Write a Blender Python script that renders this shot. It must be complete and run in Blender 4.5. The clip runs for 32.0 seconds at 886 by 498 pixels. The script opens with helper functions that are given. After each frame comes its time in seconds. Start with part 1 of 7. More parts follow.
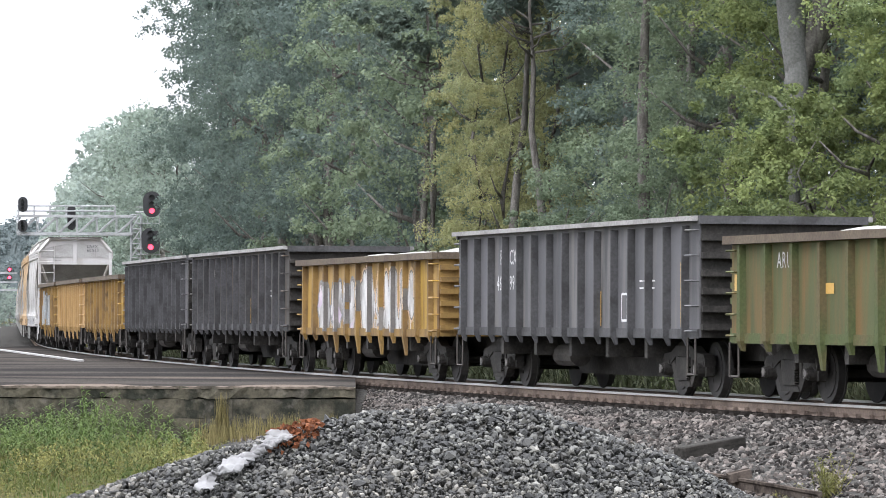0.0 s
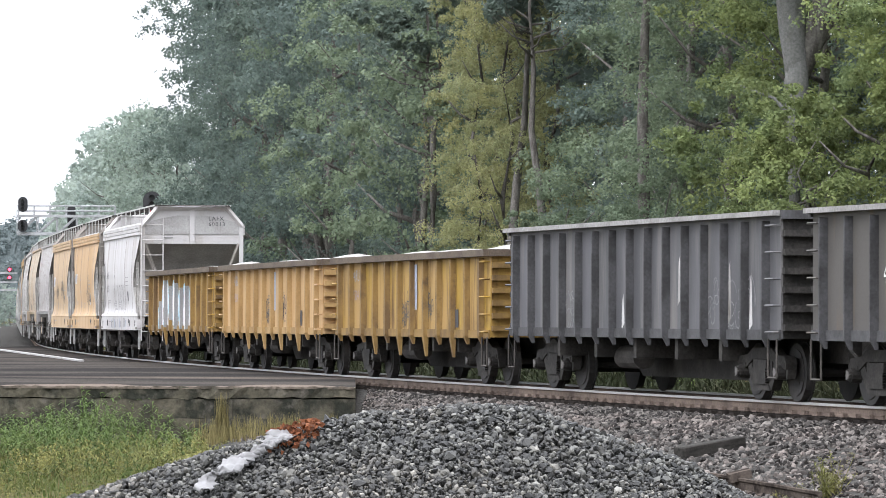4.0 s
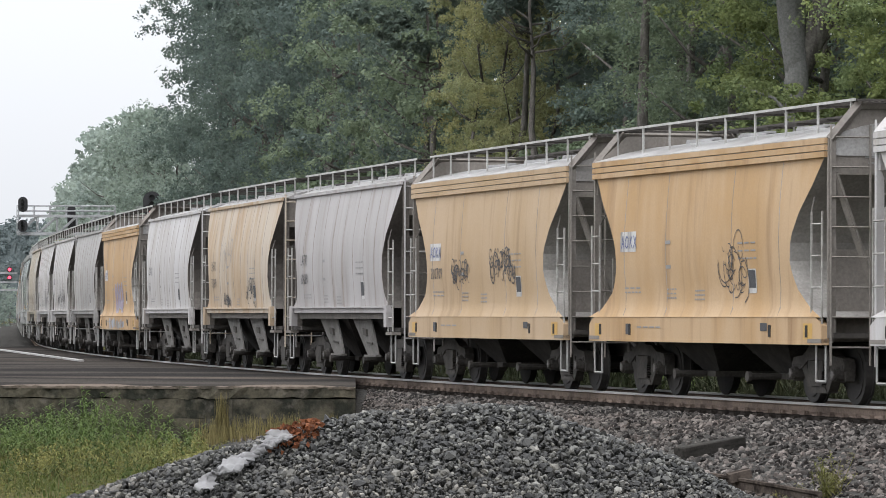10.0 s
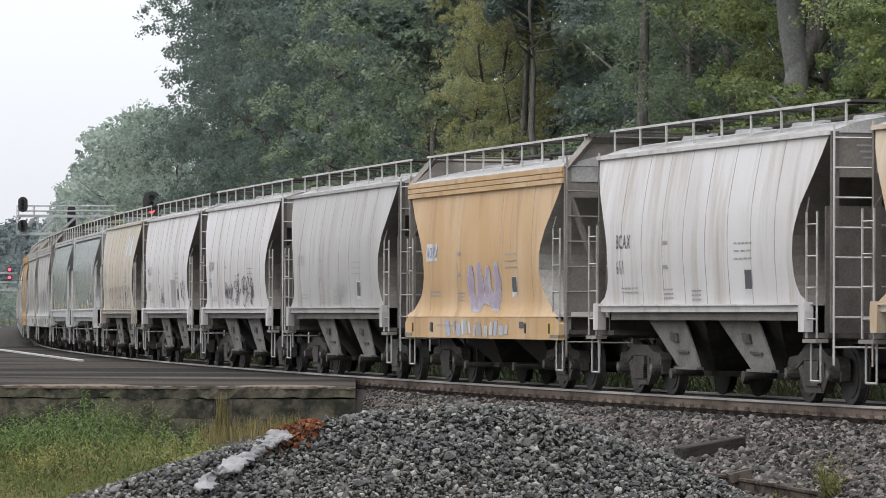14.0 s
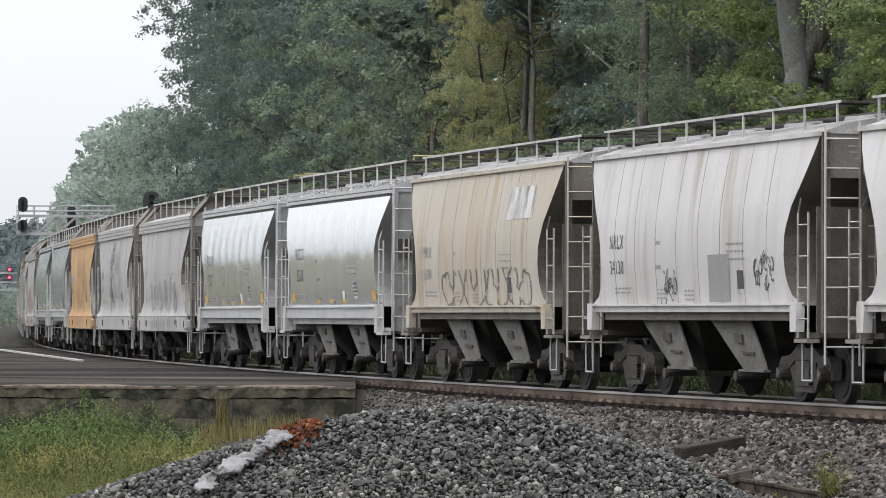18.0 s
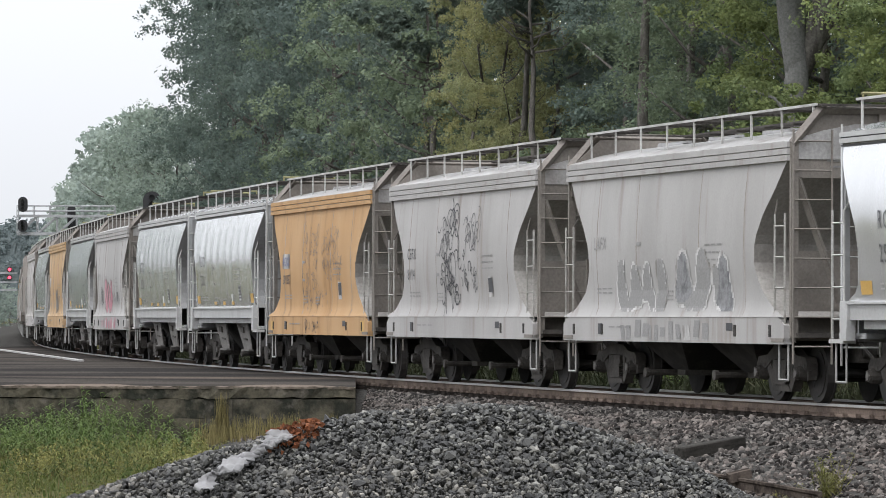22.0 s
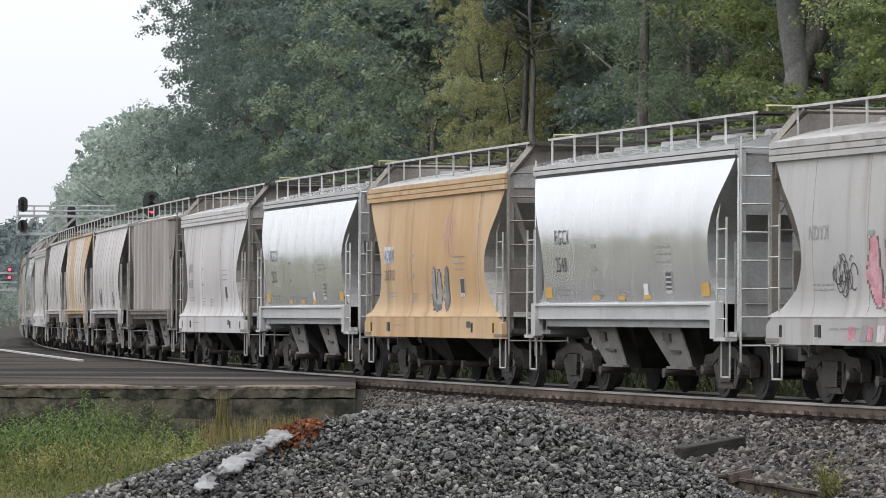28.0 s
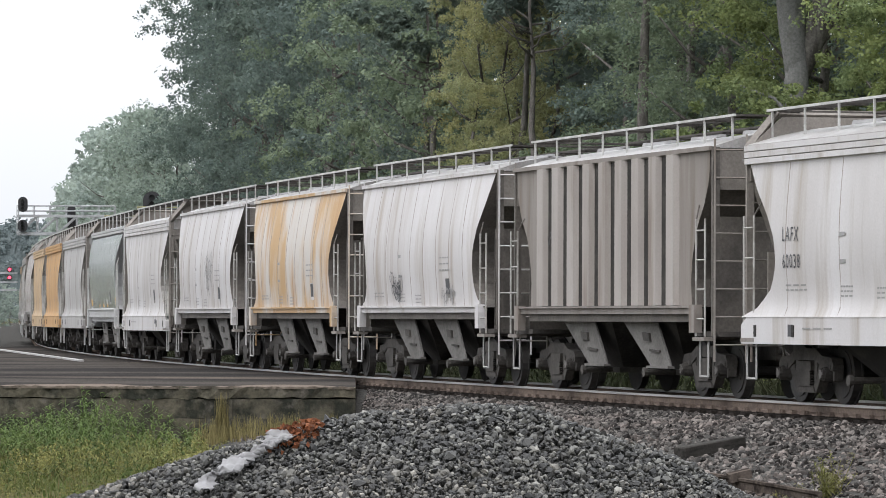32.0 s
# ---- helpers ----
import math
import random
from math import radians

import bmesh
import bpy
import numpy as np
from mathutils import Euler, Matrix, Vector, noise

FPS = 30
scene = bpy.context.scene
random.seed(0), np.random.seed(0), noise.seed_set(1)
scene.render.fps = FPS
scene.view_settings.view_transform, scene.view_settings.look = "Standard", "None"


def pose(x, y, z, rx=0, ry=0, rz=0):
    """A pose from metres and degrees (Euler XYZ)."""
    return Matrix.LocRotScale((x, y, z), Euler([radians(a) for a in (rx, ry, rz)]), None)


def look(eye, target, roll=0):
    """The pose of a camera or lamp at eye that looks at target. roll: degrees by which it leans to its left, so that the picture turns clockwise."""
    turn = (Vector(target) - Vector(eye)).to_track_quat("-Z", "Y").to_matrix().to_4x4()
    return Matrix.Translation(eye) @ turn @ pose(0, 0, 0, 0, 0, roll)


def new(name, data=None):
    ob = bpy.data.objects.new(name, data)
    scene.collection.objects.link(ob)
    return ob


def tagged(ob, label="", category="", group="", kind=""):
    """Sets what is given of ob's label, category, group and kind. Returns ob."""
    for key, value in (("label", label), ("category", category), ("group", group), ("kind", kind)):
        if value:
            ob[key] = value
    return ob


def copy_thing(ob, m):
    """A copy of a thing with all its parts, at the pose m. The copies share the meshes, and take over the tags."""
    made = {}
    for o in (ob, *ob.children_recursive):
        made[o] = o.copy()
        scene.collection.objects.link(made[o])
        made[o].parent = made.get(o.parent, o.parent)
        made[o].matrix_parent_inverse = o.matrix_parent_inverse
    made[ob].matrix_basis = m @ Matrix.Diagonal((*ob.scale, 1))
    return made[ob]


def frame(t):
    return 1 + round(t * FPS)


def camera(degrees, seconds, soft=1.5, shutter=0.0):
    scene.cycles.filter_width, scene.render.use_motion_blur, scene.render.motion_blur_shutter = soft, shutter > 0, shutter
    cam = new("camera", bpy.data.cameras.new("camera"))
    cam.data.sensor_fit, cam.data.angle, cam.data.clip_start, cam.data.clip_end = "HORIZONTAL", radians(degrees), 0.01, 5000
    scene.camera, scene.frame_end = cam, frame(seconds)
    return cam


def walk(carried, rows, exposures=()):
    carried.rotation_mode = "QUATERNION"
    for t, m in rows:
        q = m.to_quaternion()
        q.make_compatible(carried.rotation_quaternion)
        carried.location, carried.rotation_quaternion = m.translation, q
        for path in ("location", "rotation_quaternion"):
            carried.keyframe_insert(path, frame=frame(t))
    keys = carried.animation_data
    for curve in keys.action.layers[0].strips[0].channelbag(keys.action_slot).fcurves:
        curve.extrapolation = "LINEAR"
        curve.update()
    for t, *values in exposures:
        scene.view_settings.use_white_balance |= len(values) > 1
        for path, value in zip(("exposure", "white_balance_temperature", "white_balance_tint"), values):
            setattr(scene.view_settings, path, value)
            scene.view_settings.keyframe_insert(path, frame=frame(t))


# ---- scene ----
# The world: z = 0 at the top of the rails, y away from the camera, metres.
LENGTH = 32.0
cam = camera(11.695, LENGTH, soft=0.65, shutter=0.04)
EYE = (0.0, 0.0, 1.278)
VIEW = look(EYE, (0.0, 100.0, 2.879), 0.19)
walk(cam, [(0.0, VIEW), (LENGTH, VIEW)], exposures=[(0.0, 0.8, 6220, 13), (6.5, 0.58, 6220, 13), (9.0, 0.07, 6380, 11.5), (31.0, 0.08, 6380, 11.5), (LENGTH, 0.2, 6360, 11.8)])

# ---------------------------------------------------------------- light
world = bpy.data.worlds.new("overcast_sky")
scene.world = world
world.use_nodes = True
wn, wl = world.node_tree.nodes, world.node_tree.links
sky = wn.new("ShaderNodeTexSky")
sky.sky_type, sky.sun_disc = "NISHITA", False
sky.sun_elevation, sky.sun_rotation = radians(63), radians(213)
sky.dust_density, sky.air_density = 4.0, 1.0
cloud = wn.new("ShaderNodeHueSaturation")
cloud.inputs["Saturation"].default_value = 0.12
wl.new(sky.outputs[0], cloud.inputs["Color"])
even = wn.new("ShaderNodeMix")
even.data_type = "RGBA"
even.inputs[0].default_value = 0.75
# an overcast dome: about three times as bright overhead as at the horizon
where = wn.new("ShaderNodeTexCoord")
axes = wn.new("ShaderNodeSeparateXYZ")
wl.new(where.outputs["Generated"], axes.inputs[0])
dome = wn.new("ShaderNodeMapRange")
for plug, value in zip(range(1, 5), (0.0, 1.0, 0.50, 1.5)):
    dome.inputs[plug].default_value = value
wl.new(axes.outputs["Z"], dome.inputs[0])
veil = wn.new("ShaderNodeVectorMath")
veil.operation = "SCALE"
veil.inputs[0].default_value = (9.6, 9.9, 10.2)
wl.new(dome.outputs[0], veil.inputs["Scale"])
wl.new(veil.outputs[0], even.inputs[7])
wl.new(cloud.outputs[0], even.inputs[6])
wl.new(even.outputs[2], wn["Background"].inputs["Color"])
wn["Background"].inputs["Strength"].default_value = 0.20
sun = new("sun", bpy.data.lights.new("sun", "SUN"))
sun.data.energy, sun.data.angle, sun.data.color = 1.35, radians(60), (1.0, 0.97, 0.93)
sun.matrix_world = look((0, 0, 50), (11, 17, 10))

# ---------------------------------------------------------------- the track's line
STEP = 0.5
S_AX = np.arange(-140, 1200, STEP)
BEND = np.interp(S_AX, [20, 90, 100, 130, 140], [1.7807e-3, 0.6553e-3, 0.85e-3, 0.85e-3, 0.0])
TURN = np.cumsum(BEND) * STEP
ZERO = int(np.argmin(np.abs(S_AX)))
TURN = TURN - TURN[ZERO] - 0.25665
LINE_X = np.cumsum(np.sin(TURN)) * STEP
LINE_Y = np.cumsum(np.cos(TURN)) * STEP
LINE_X = LINE_X - LINE_X[ZERO] + 2.749
LINE_Y = LINE_Y - LINE_Y[ZERO] + 80.0


def on_line(s, w=0.0):
    """The place s metres along the track, away from the camera, and w metres to its near side."""
    a = np.interp(s, S_AX, TURN)
    return np.interp(s, S_AX, LINE_X) - w * np.cos(a), np.interp(s, S_AX, LINE_Y) + w * np.sin(a)


def off_line(x, y):
    """Along and across the track for arrays of places."""
    s = np.interp(y, LINE_Y, S_AX)
    for _ in range(3):
        a = np.interp(s, S_AX, TURN)
        s = s + (x - np.interp(s, S_AX, LINE_X)) * np.sin(a) + (y - np.interp(s, S_AX, LINE_Y)) * np.cos(a)
        s = np.clip(s, S_AX[0], S_AX[-1])
    a = np.interp(s, S_AX, TURN)
    return s, -(x - np.interp(s, S_AX, LINE_X)) * np.cos(a) + (y - np.interp(s, S_AX, LINE_Y)) * np.sin(a)


# ---------------------------------------------------------------- materials
def linked(nodes, links, kind, **values):
    n = nodes.new(kind)
    for key, value in values.items():
        n.inputs[key.replace("_", " ")].default_value = value
    return n


def surface(name, colour, rough=0.7, metal=0.0, second=None, scale=3.0, stretch=(1, 1, 1), spread=(0.45, 0.62),
            grain=40.0, grain_depth=0.15, bump=0.2, vary=0.0, island=0.0, stain=None, stain_scale=1.2,
            stain_spread=(0.55, 0.75), stain_stretch=(1, 1, 1), coat=0.0, gloss=0.5, skew=1.0):
    """Base colour with large patches of a second one, stains of a third, fine grain and relief."""
    m = bpy.data.materials.new(name)
    m.use_nodes = True
    nodes, links = m.node_tree.nodes, m.node_tree.links
    bsdf = nodes["Principled BSDF"]
    bsdf.inputs["Roughness"].default_value, bsdf.inputs["Metallic"].default_value = rough, metal
    bsdf.inputs["Coat Weight"].default_value, bsdf.inputs["Coat Roughness"].default_value = coat, 0.22
    bsdf.inputs["Specular IOR Level"].default_value = gloss
    where = nodes.new("ShaderNodeTexCoord")
    info = nodes.new("ShaderNodeObjectInfo")
    shift = nodes.new("ShaderNodeVectorMath")
    shift.operation = "MULTIPLY_ADD"
    links.new(info.outputs["Random"], shift.inputs[0])
    shift.inputs[1].default_value = (37.0, 11.0, 5.0)
    links.new(where.outputs["Object"], shift.inputs[2])

    def noise_of(size, stretched, detail=5.0):
        mapping = nodes.new("ShaderNodeMapping")
        mapping.inputs["Scale"].default_value = stretched
        links.new(shift.outputs[0], mapping.inputs["Vector"])
        n = linked(nodes, links, "ShaderNodeTexNoise", Scale=size, Detail=detail, Roughness=0.6)
        links.new(mapping.outputs[0], n.inputs["Vector"])
        return n

    def mixed(factor, a, b, kind="MIX"):
        n = nodes.new("ShaderNodeMix")
        n.data_type, n.blend_type = "RGBA", kind
        for value, plug in ((factor, n.inputs[0]), (a, n.inputs[6]), (b, n.inputs[7])):
            if isinstance(value, (tuple, float)):
                plug.default_value = value if isinstance(value, float) else (*value, 1)
            else:
                links.new(value, plug)
        return n.outputs[2]

    def ramp(source, low, high, a=0.0, b=1.0):
        n = linked(nodes, links, "ShaderNodeMapRange")
        n.inputs[1].default_value, n.inputs[2].default_value = low, high
        n.inputs[3].default_value, n.inputs[4].default_value = a, b
        links.new(source, n.inputs[0])
        return n.outputs[0]

    out = tuple(colour)
    if second:
        out = mixed(ramp(noise_of(scale, stretch).outputs[0], *spread), out, tuple(second))
    if stain:
        out = mixed(ramp(noise_of(stain_scale, stain_stretch, 7.0).outputs[0], *stain_spread), out, tuple(stain))
    fine = noise_of(grain, (1, 1, 1), 3.0)
    shade = mixed(1.0, (1.0, 1.0, 1.0), (1.0, 1.0, 1.0))
    value = ramp(fine.outputs[0], 0.25, 0.75, 1 - grain_depth, 1 + grain_depth)
    scaled = nodes.new("ShaderNodeVectorMath")
    scaled.operation = "SCALE"
    if isinstance(out, tuple):
        scaled.inputs[0].default_value = out
    else:
        links.new(out, scaled.inputs[0])
    links.new(value, scaled.inputs["Scale"])
    out = scaled.outputs[0]
    for amount, source in ((vary, info.outputs["Random"]), (island, None)):
        if amount:
            if source is None:
                source = nodes.new("ShaderNodeNewGeometry").outputs["Random Per Island"]
            again = nodes.new("ShaderNodeVectorMath")
            again.operation = "SCALE"
            links.new(out, again.inputs[0])
            power = linked(nodes, links, "ShaderNodeMath")
            power.operation = "POWER"
            power.inputs[1].default_value = skew
            links.new(source, power.inputs[0])
            links.new(ramp(power.outputs[0], 0, 1, 1 - amount, 1 + amount * skew), again.inputs["Scale"])
            out = again.outputs[0]
    links.new(out, bsdf.inputs["Base Color"])
    if bump:
        b = linked(nodes, links, "ShaderNodeBump", Strength=bump, Distance=0.02)
        links.new(fine.outputs[0], b.inputs["Height"])
        links.new(b.outputs[0], bsdf.inputs["Normal"])
    return m


def glow(name, colour, strength):
    m = bpy.data.materials.new(name)
    m.use_nodes = True
    b = m.node_tree.nodes["Principled BSDF"]
    b.inputs["Base Color"].default_value = (*colour, 1)
    b.inputs["Emission Color"].default_value = (*colour, 1)
    b.inputs["Emission Strength"].default_value = strength
    return m


def leafy(name, colour, second, island=0.35, through_light=0.35):
    """Leaves: matt, a little of the light passes through them."""
    m = surface(name, colour, 0.6, second=second, scale=0.35, spread=(0.42, 0.6), grain=3.0, grain_depth=0.25, bump=0.0, vary=0.15, island=island)
    nodes, links = m.node_tree.nodes, m.node_tree.links
    b = nodes["Principled BSDF"]
    b.inputs["Specular IOR Level"].default_value = 0.08
    glass = nodes.new("ShaderNodeBsdfTranslucent")
    links.new(b.inputs["Base Color"].links[0].from_socket, glass.inputs["Color"])
    both = nodes.new("ShaderNodeMixShader")
    both.inputs[0].default_value = through_light
    links.new(b.outputs[0], both.inputs[1])
    links.new(glass.outputs[0], both.inputs[2])
    links.new(both.outputs[0], nodes["Material Output"].inputs["Surface"])
    return m


GROUND = surface("meadow_soil", (0.06, 0.065, 0.028), 0.95, gloss=0.0, second=(0.09, 0.075, 0.042), scale=0.15, grain=6, grain_depth=0.35)
BALLAST = surface("ballast_bed", (0.042, 0.041, 0.039), 0.95, gloss=0.0, second=(0.07, 0.067, 0.062), scale=14, spread=(0.4, 0.6), grain=22, grain_depth=0.6, bump=1.0)
STONE = surface("ballast_stone", (0.069, 0.063, 0.058), 0.8, gloss=0.15, second=(0.086, 0.073, 0.066), scale=0.5, grain=25, grain_depth=0.3, island=0.8, skew=1.8)
DARK_STONE = surface("quarry_stone", (0.06, 0.059, 0.053), 0.55, gloss=0.5, second=(0.076, 0.07, 0.06), scale=0.9, grain=25, grain_depth=0.3, island=0.85, vary=0.3, skew=3.4)
RAIL_SIDE = surface("rusty_rail", (0.175, 0.138, 0.115), 0.8, gloss=0.0, second=(0.11, 0.088, 0.076), scale=1.5, grain=30, grain_depth=0.2)
RAIL_TOP = surface("polished_rail", (0.40, 0.39, 0.38), 0.42, metal=0.3, grain=20, grain_depth=0.08, bump=0.05)
TIMBER = surface("creosoted_timber", (0.026, 0.023, 0.021), 0.9, gloss=0.0, second=(0.042, 0.036, 0.032), scale=2, stretch=(1, 8, 8), grain=20, grain_depth=0.3)
OLD_TIMBER = surface("weathered_grey_timber", (0.042, 0.039, 0.035), 0.9, gloss=0.1, second=(0.025, 0.023, 0.021), scale=2, stretch=(1, 8, 8), grain=20, grain_depth=0.3)
ASPHALT = surface("worn_asphalt", (0.032, 0.030, 0.029), 0.9, gloss=0.0, second=(0.062, 0.056, 0.05), scale=0.5, stretch=(0.16, 0.36, 1), spread=(0.42, 0.6),
                  grain=9, grain_depth=0.35, stain=(0.115, 0.096, 0.08), stain_scale=0.55, stain_stretch=(0.10, 0.3, 1), stain_spread=(0.57, 0.70))
CONCRETE = surface("old_concrete", (0.088, 0.08, 0.06), 0.95, gloss=0.0, second=(0.03, 0.031, 0.025), scale=2.2, stretch=(1, 1, 0.8), spread=(0.42, 0.6), grain=12, grain_depth=0.3,
                   stain=(0.11, 0.10, 0.085), stain_scale=3.5, bump=1.0)
CONCRETE_EDGE = surface("crumbled_concrete_edge", (0.115, 0.095, 0.076), 0.95, gloss=0.0, second=(0.06, 0.053, 0.043), scale=1.5, grain=10, grain_depth=0.4, bump=0.8)
GRIT = surface("tan_road_grit", (0.145, 0.118, 0.098), 0.95, gloss=0.0, second=(0.11, 0.092, 0.08), scale=0.6, stretch=(0.2, 0.6, 1), grain=12, grain_depth=0.35)
BARK = surface("grey_bark", (0.155, 0.145, 0.132), 0.95, gloss=0.0, second=(0.095, 0.088, 0.08), scale=3, stretch=(3, 3, 0.5), grain=18, grain_depth=0.35, bump=0.8)
BARK_PALE = surface("pale_smooth_bark", (0.17, 0.17, 0.162), 0.95, gloss=0.0, second=(0.17, 0.17, 0.16), scale=3, stretch=(2, 2, 0.6), grain=18, grain_depth=0.3, bump=0.6,
                    stain=(0.11, 0.11, 0.09), stain_scale=1.5)
LEAF = [leafy("dark_leaves", (0.15, 0.193, 0.168), (0.182, 0.226, 0.185), 0.12, 0.45),
        leafy("green_leaves", (0.18, 0.228, 0.155), (0.212, 0.26, 0.168), 0.12, 0.45),
        leafy("yellow_leaves", (0.31, 0.305, 0.15), (0.25, 0.268, 0.145), 0.14, 0.45),
        # distant trees: haze is painted in as a paler, bluer green
        leafy("haze_paled_leaves", (0.22, 0.268, 0.23), (0.25, 0.298, 0.245), 0.1, 0.45),
        leafy("lime_leaves", (0.208, 0.245, 0.098), (0.155, 0.198, 0.098), 0.14, 0.45),
        leafy("deep_green_leaves", (0.118, 0.153, 0.138), (0.142, 0.178, 0.15), 0.12, 0.45),
        # the farthest trees: still more haze put into the leaf colour
        leafy("far_haze_leaves", (0.265, 0.312, 0.28), (0.295, 0.342, 0.295), 0.08, 0.45)]
GRASS = leafy("grass_blades", (0.062, 0.09, 0.026), (0.1, 0.108, 0.034))
DRY = leafy("dry_grass", (0.165, 0.14, 0.064), (0.135, 0.12, 0.052))
WEED = leafy("weed_leaves", (0.085, 0.125, 0.04), (0.115, 0.145, 0.048))
WEED_YELLOW = leafy("yellow_weed_leaves", (0.17, 0.16, 0.055), (0.13, 0.135, 0.048))
OLD_RAIL = surface("dark_rusted_rail", (0.085, 0.07, 0.06), 0.9, gloss=0.0, second=(0.03, 0.025, 0.022), scale=3, grain=30, grain_depth=0.3)
# leaf green darkened: shade of the train and woods is in the colour
SHADED_VERGE = leafy("shade_dark_verge_leaves", (0.034, 0.041, 0.022), (0.052, 0.056, 0.032))
# the ridge's haze is painted in as this bluish green
HILL = leafy("haze_tinted_hill_leaves", (0.115, 0.14, 0.142), (0.14, 0.165, 0.163), 0.12)
RUSTY_LEAF = leafy("dead_leaf", (0.19, 0.075, 0.036), (0.09, 0.032, 0.018), 0.7)
PLASTIC = leafy("white_plastic", (0.52, 0.51, 0.51), (0.42, 0.415, 0.42), 0.0, 0.4)
WHITE_KERB = surface("white_kerb_paint", (0.33, 0.32, 0.31), 0.6, gloss=0.2, second=(0.30, 0.29, 0.28), scale=2.0, grain=20, grain_depth=0.1)
STEEL = surface("galvanised_steel", (0.36, 0.365, 0.37), 0.55, metal=0.3, second=(0.29, 0.295, 0.30), grain=15, grain_depth=0.1)
BLACK = surface("black_enamel", (0.018, 0.018, 0.02), 0.5, grain=10, grain_depth=0.2)
RED_LAMP = glow("red_signal_lamp", (1.0, 0.05, 0.09), 2.6)


# ---------------------------------------------------------------- mesh helpers
def part(name, bm, material, parent=None, label=""):
    me = bpy.data.meshes.new(name)
    bm.to_mesh(me)
    bm.free()
    for m in (material if isinstance(material, (list, tuple)) else [material]):
        me.materials.append(m)
    ob = new(name, me)
    if parent is not None:
        ob.parent = parent
    return tagged(ob, label)


def raw(name, verts, faces, material, parent=None, label="", smooth=False):
    me = bpy.data.meshes.new(name)
    me.from_pydata([tuple(map(float, v)) for v in verts], [], faces)
    for m in (material if isinstance(material, (list, tuple)) else [material]):
        me.materials.append(m)
    if smooth:
        me.shade_smooth()
    ob = new(name, me)
    if parent is not None:
        ob.parent = parent
    return tagged(ob, label)


def quads(name, verts, material, parent=None, label=""):
    """One mesh of loose four-cornered faces from an array (n, 4, 3)."""
    n = len(verts)
    me = bpy.data.meshes.new(name)
    me.vertices.add(4 * n)
    me.vertices.foreach_set("co", np.asarray(verts, np.float32).ravel())
    me.loops.add(4 * n)
    me.loops.foreach_set("vertex_index", np.arange(4 * n, dtype=np.int32))
    me.polygons.add(n)
    me.polygons.foreach_set("loop_start", np.arange(0, 4 * n, 4, dtype=np.int32))
    me.polygons.foreach_set("loop_total", np.full(n, 4, np.int32))
    me.update(calc_edges=True)
    for m in (material if isinstance(material, (list, tuple)) else [material]):
        me.materials.append(m)
    ob = new(name, me)
    if parent is not None:
        ob.parent = parent
    return tagged(ob, label)


def box(bm, x0, x1, y0, y1, z0, z1, turn=None):
    vs = [bm.verts.new(Vector((x, y, z))) for x in (x0, x1) for y in (y0, y1) for z in (z0, z1)]
    if turn is not None:
        c = Vector(((x0 + x1) / 2, (y0 + y1) / 2, (z0 + z1) / 2))
        for v in vs:
            v.co = turn @ (v.co - c) + c
    for f in ((0, 1, 3, 2), (4, 6, 7, 5), (0, 4, 5, 1), (2, 3, 7, 6), (0, 2, 6, 4), (1, 5, 7, 3)):
        bm.faces.new([vs[i] for i in f])
    return vs


def bar(bm, a, b, r=0.02, sides=5):
    """A round bar from a to b."""
    a, b = Vector(a), Vector(b)
    q = (b - a).to_track_quat("Z", "Y")
    rings = []
    for p in (a, b):
        rings.append([bm.verts.new(p + q @ Vector((r * math.cos(2 * math.pi * i / sides), r * math.sin(2 * math.pi * i / sides), 0))) for i in range(sides)])
    for i in range(sides):
        j = (i + 1) % sides
        bm.faces.new([rings[0][i], rings[0][j], rings[1][j], rings[1][i]])
    bm.faces.new(rings[0][::-1])
    bm.faces.new(rings[1])


def disc(bm, centre, axis, r, depth, sides=16, taper=1.0):
    """A short cylinder round an axis through its centre."""
    c, d = Vector(centre), Vector(axis).normalized()
    q = d.to_track_quat("Z", "Y")
    rings = []
    for h, k in ((-depth / 2, 1.0), (depth / 2, taper)):
        rings.append([bm.verts.new(c + d * h + q @ Vector((k * r * math.cos(2 * math.pi * i / sides), k * r * math.sin(2 * math.pi * i / sides), 0))) for i in range(sides)])
    for i in range(sides):
        j = (i + 1) % sides
        bm.faces.new([rings[0][i], rings[0][j], rings[1][j], rings[1][i]])
    bm.faces.new(rings[0][::-1])
    bm.faces.new(rings[1])


def prism(bm, outline, y0, y1):
    """An outline of (x, z) pushed from y0 to y1."""
    a = [bm.verts.new((x, y0, z)) for x, z in outline]
    b = [bm.verts.new((x, y1, z)) for x, z in outline]
    n = len(outline)
    bm.faces.new(a)
    bm.faces.new(b[::-1])
    for i in range(n):
        j = (i + 1) % n
        bm.faces.new([a[j], a[i], b[i], b[j]])


def thing(name, label, category, group="", kind=""):
    return tagged(new(name), label, category, group, kind)


def sweep(name, outline, s_values, material, w0=0.0, parent=None, label="", cap=True):
    """An outline of (w, z) carried along the track."""
    verts, faces, n = [], [], len(outline)
    for s in s_values:
        for w, z in outline:
            x, y = on_line(s, w0 + w)
            verts.append((x, y, z))
    for k in range(len(s_values) - 1):
        for i in range(n):
            j = (i + 1) % n
            faces.append((k * n + i, k * n + j, (k + 1) * n + j, (k + 1) * n + i))
    if cap:
        faces += [tuple(range(n))[::-1], tuple(range((len(s_values) - 1) * n, len(s_values) * n))]
    return raw(name, verts, faces, material, parent, label)


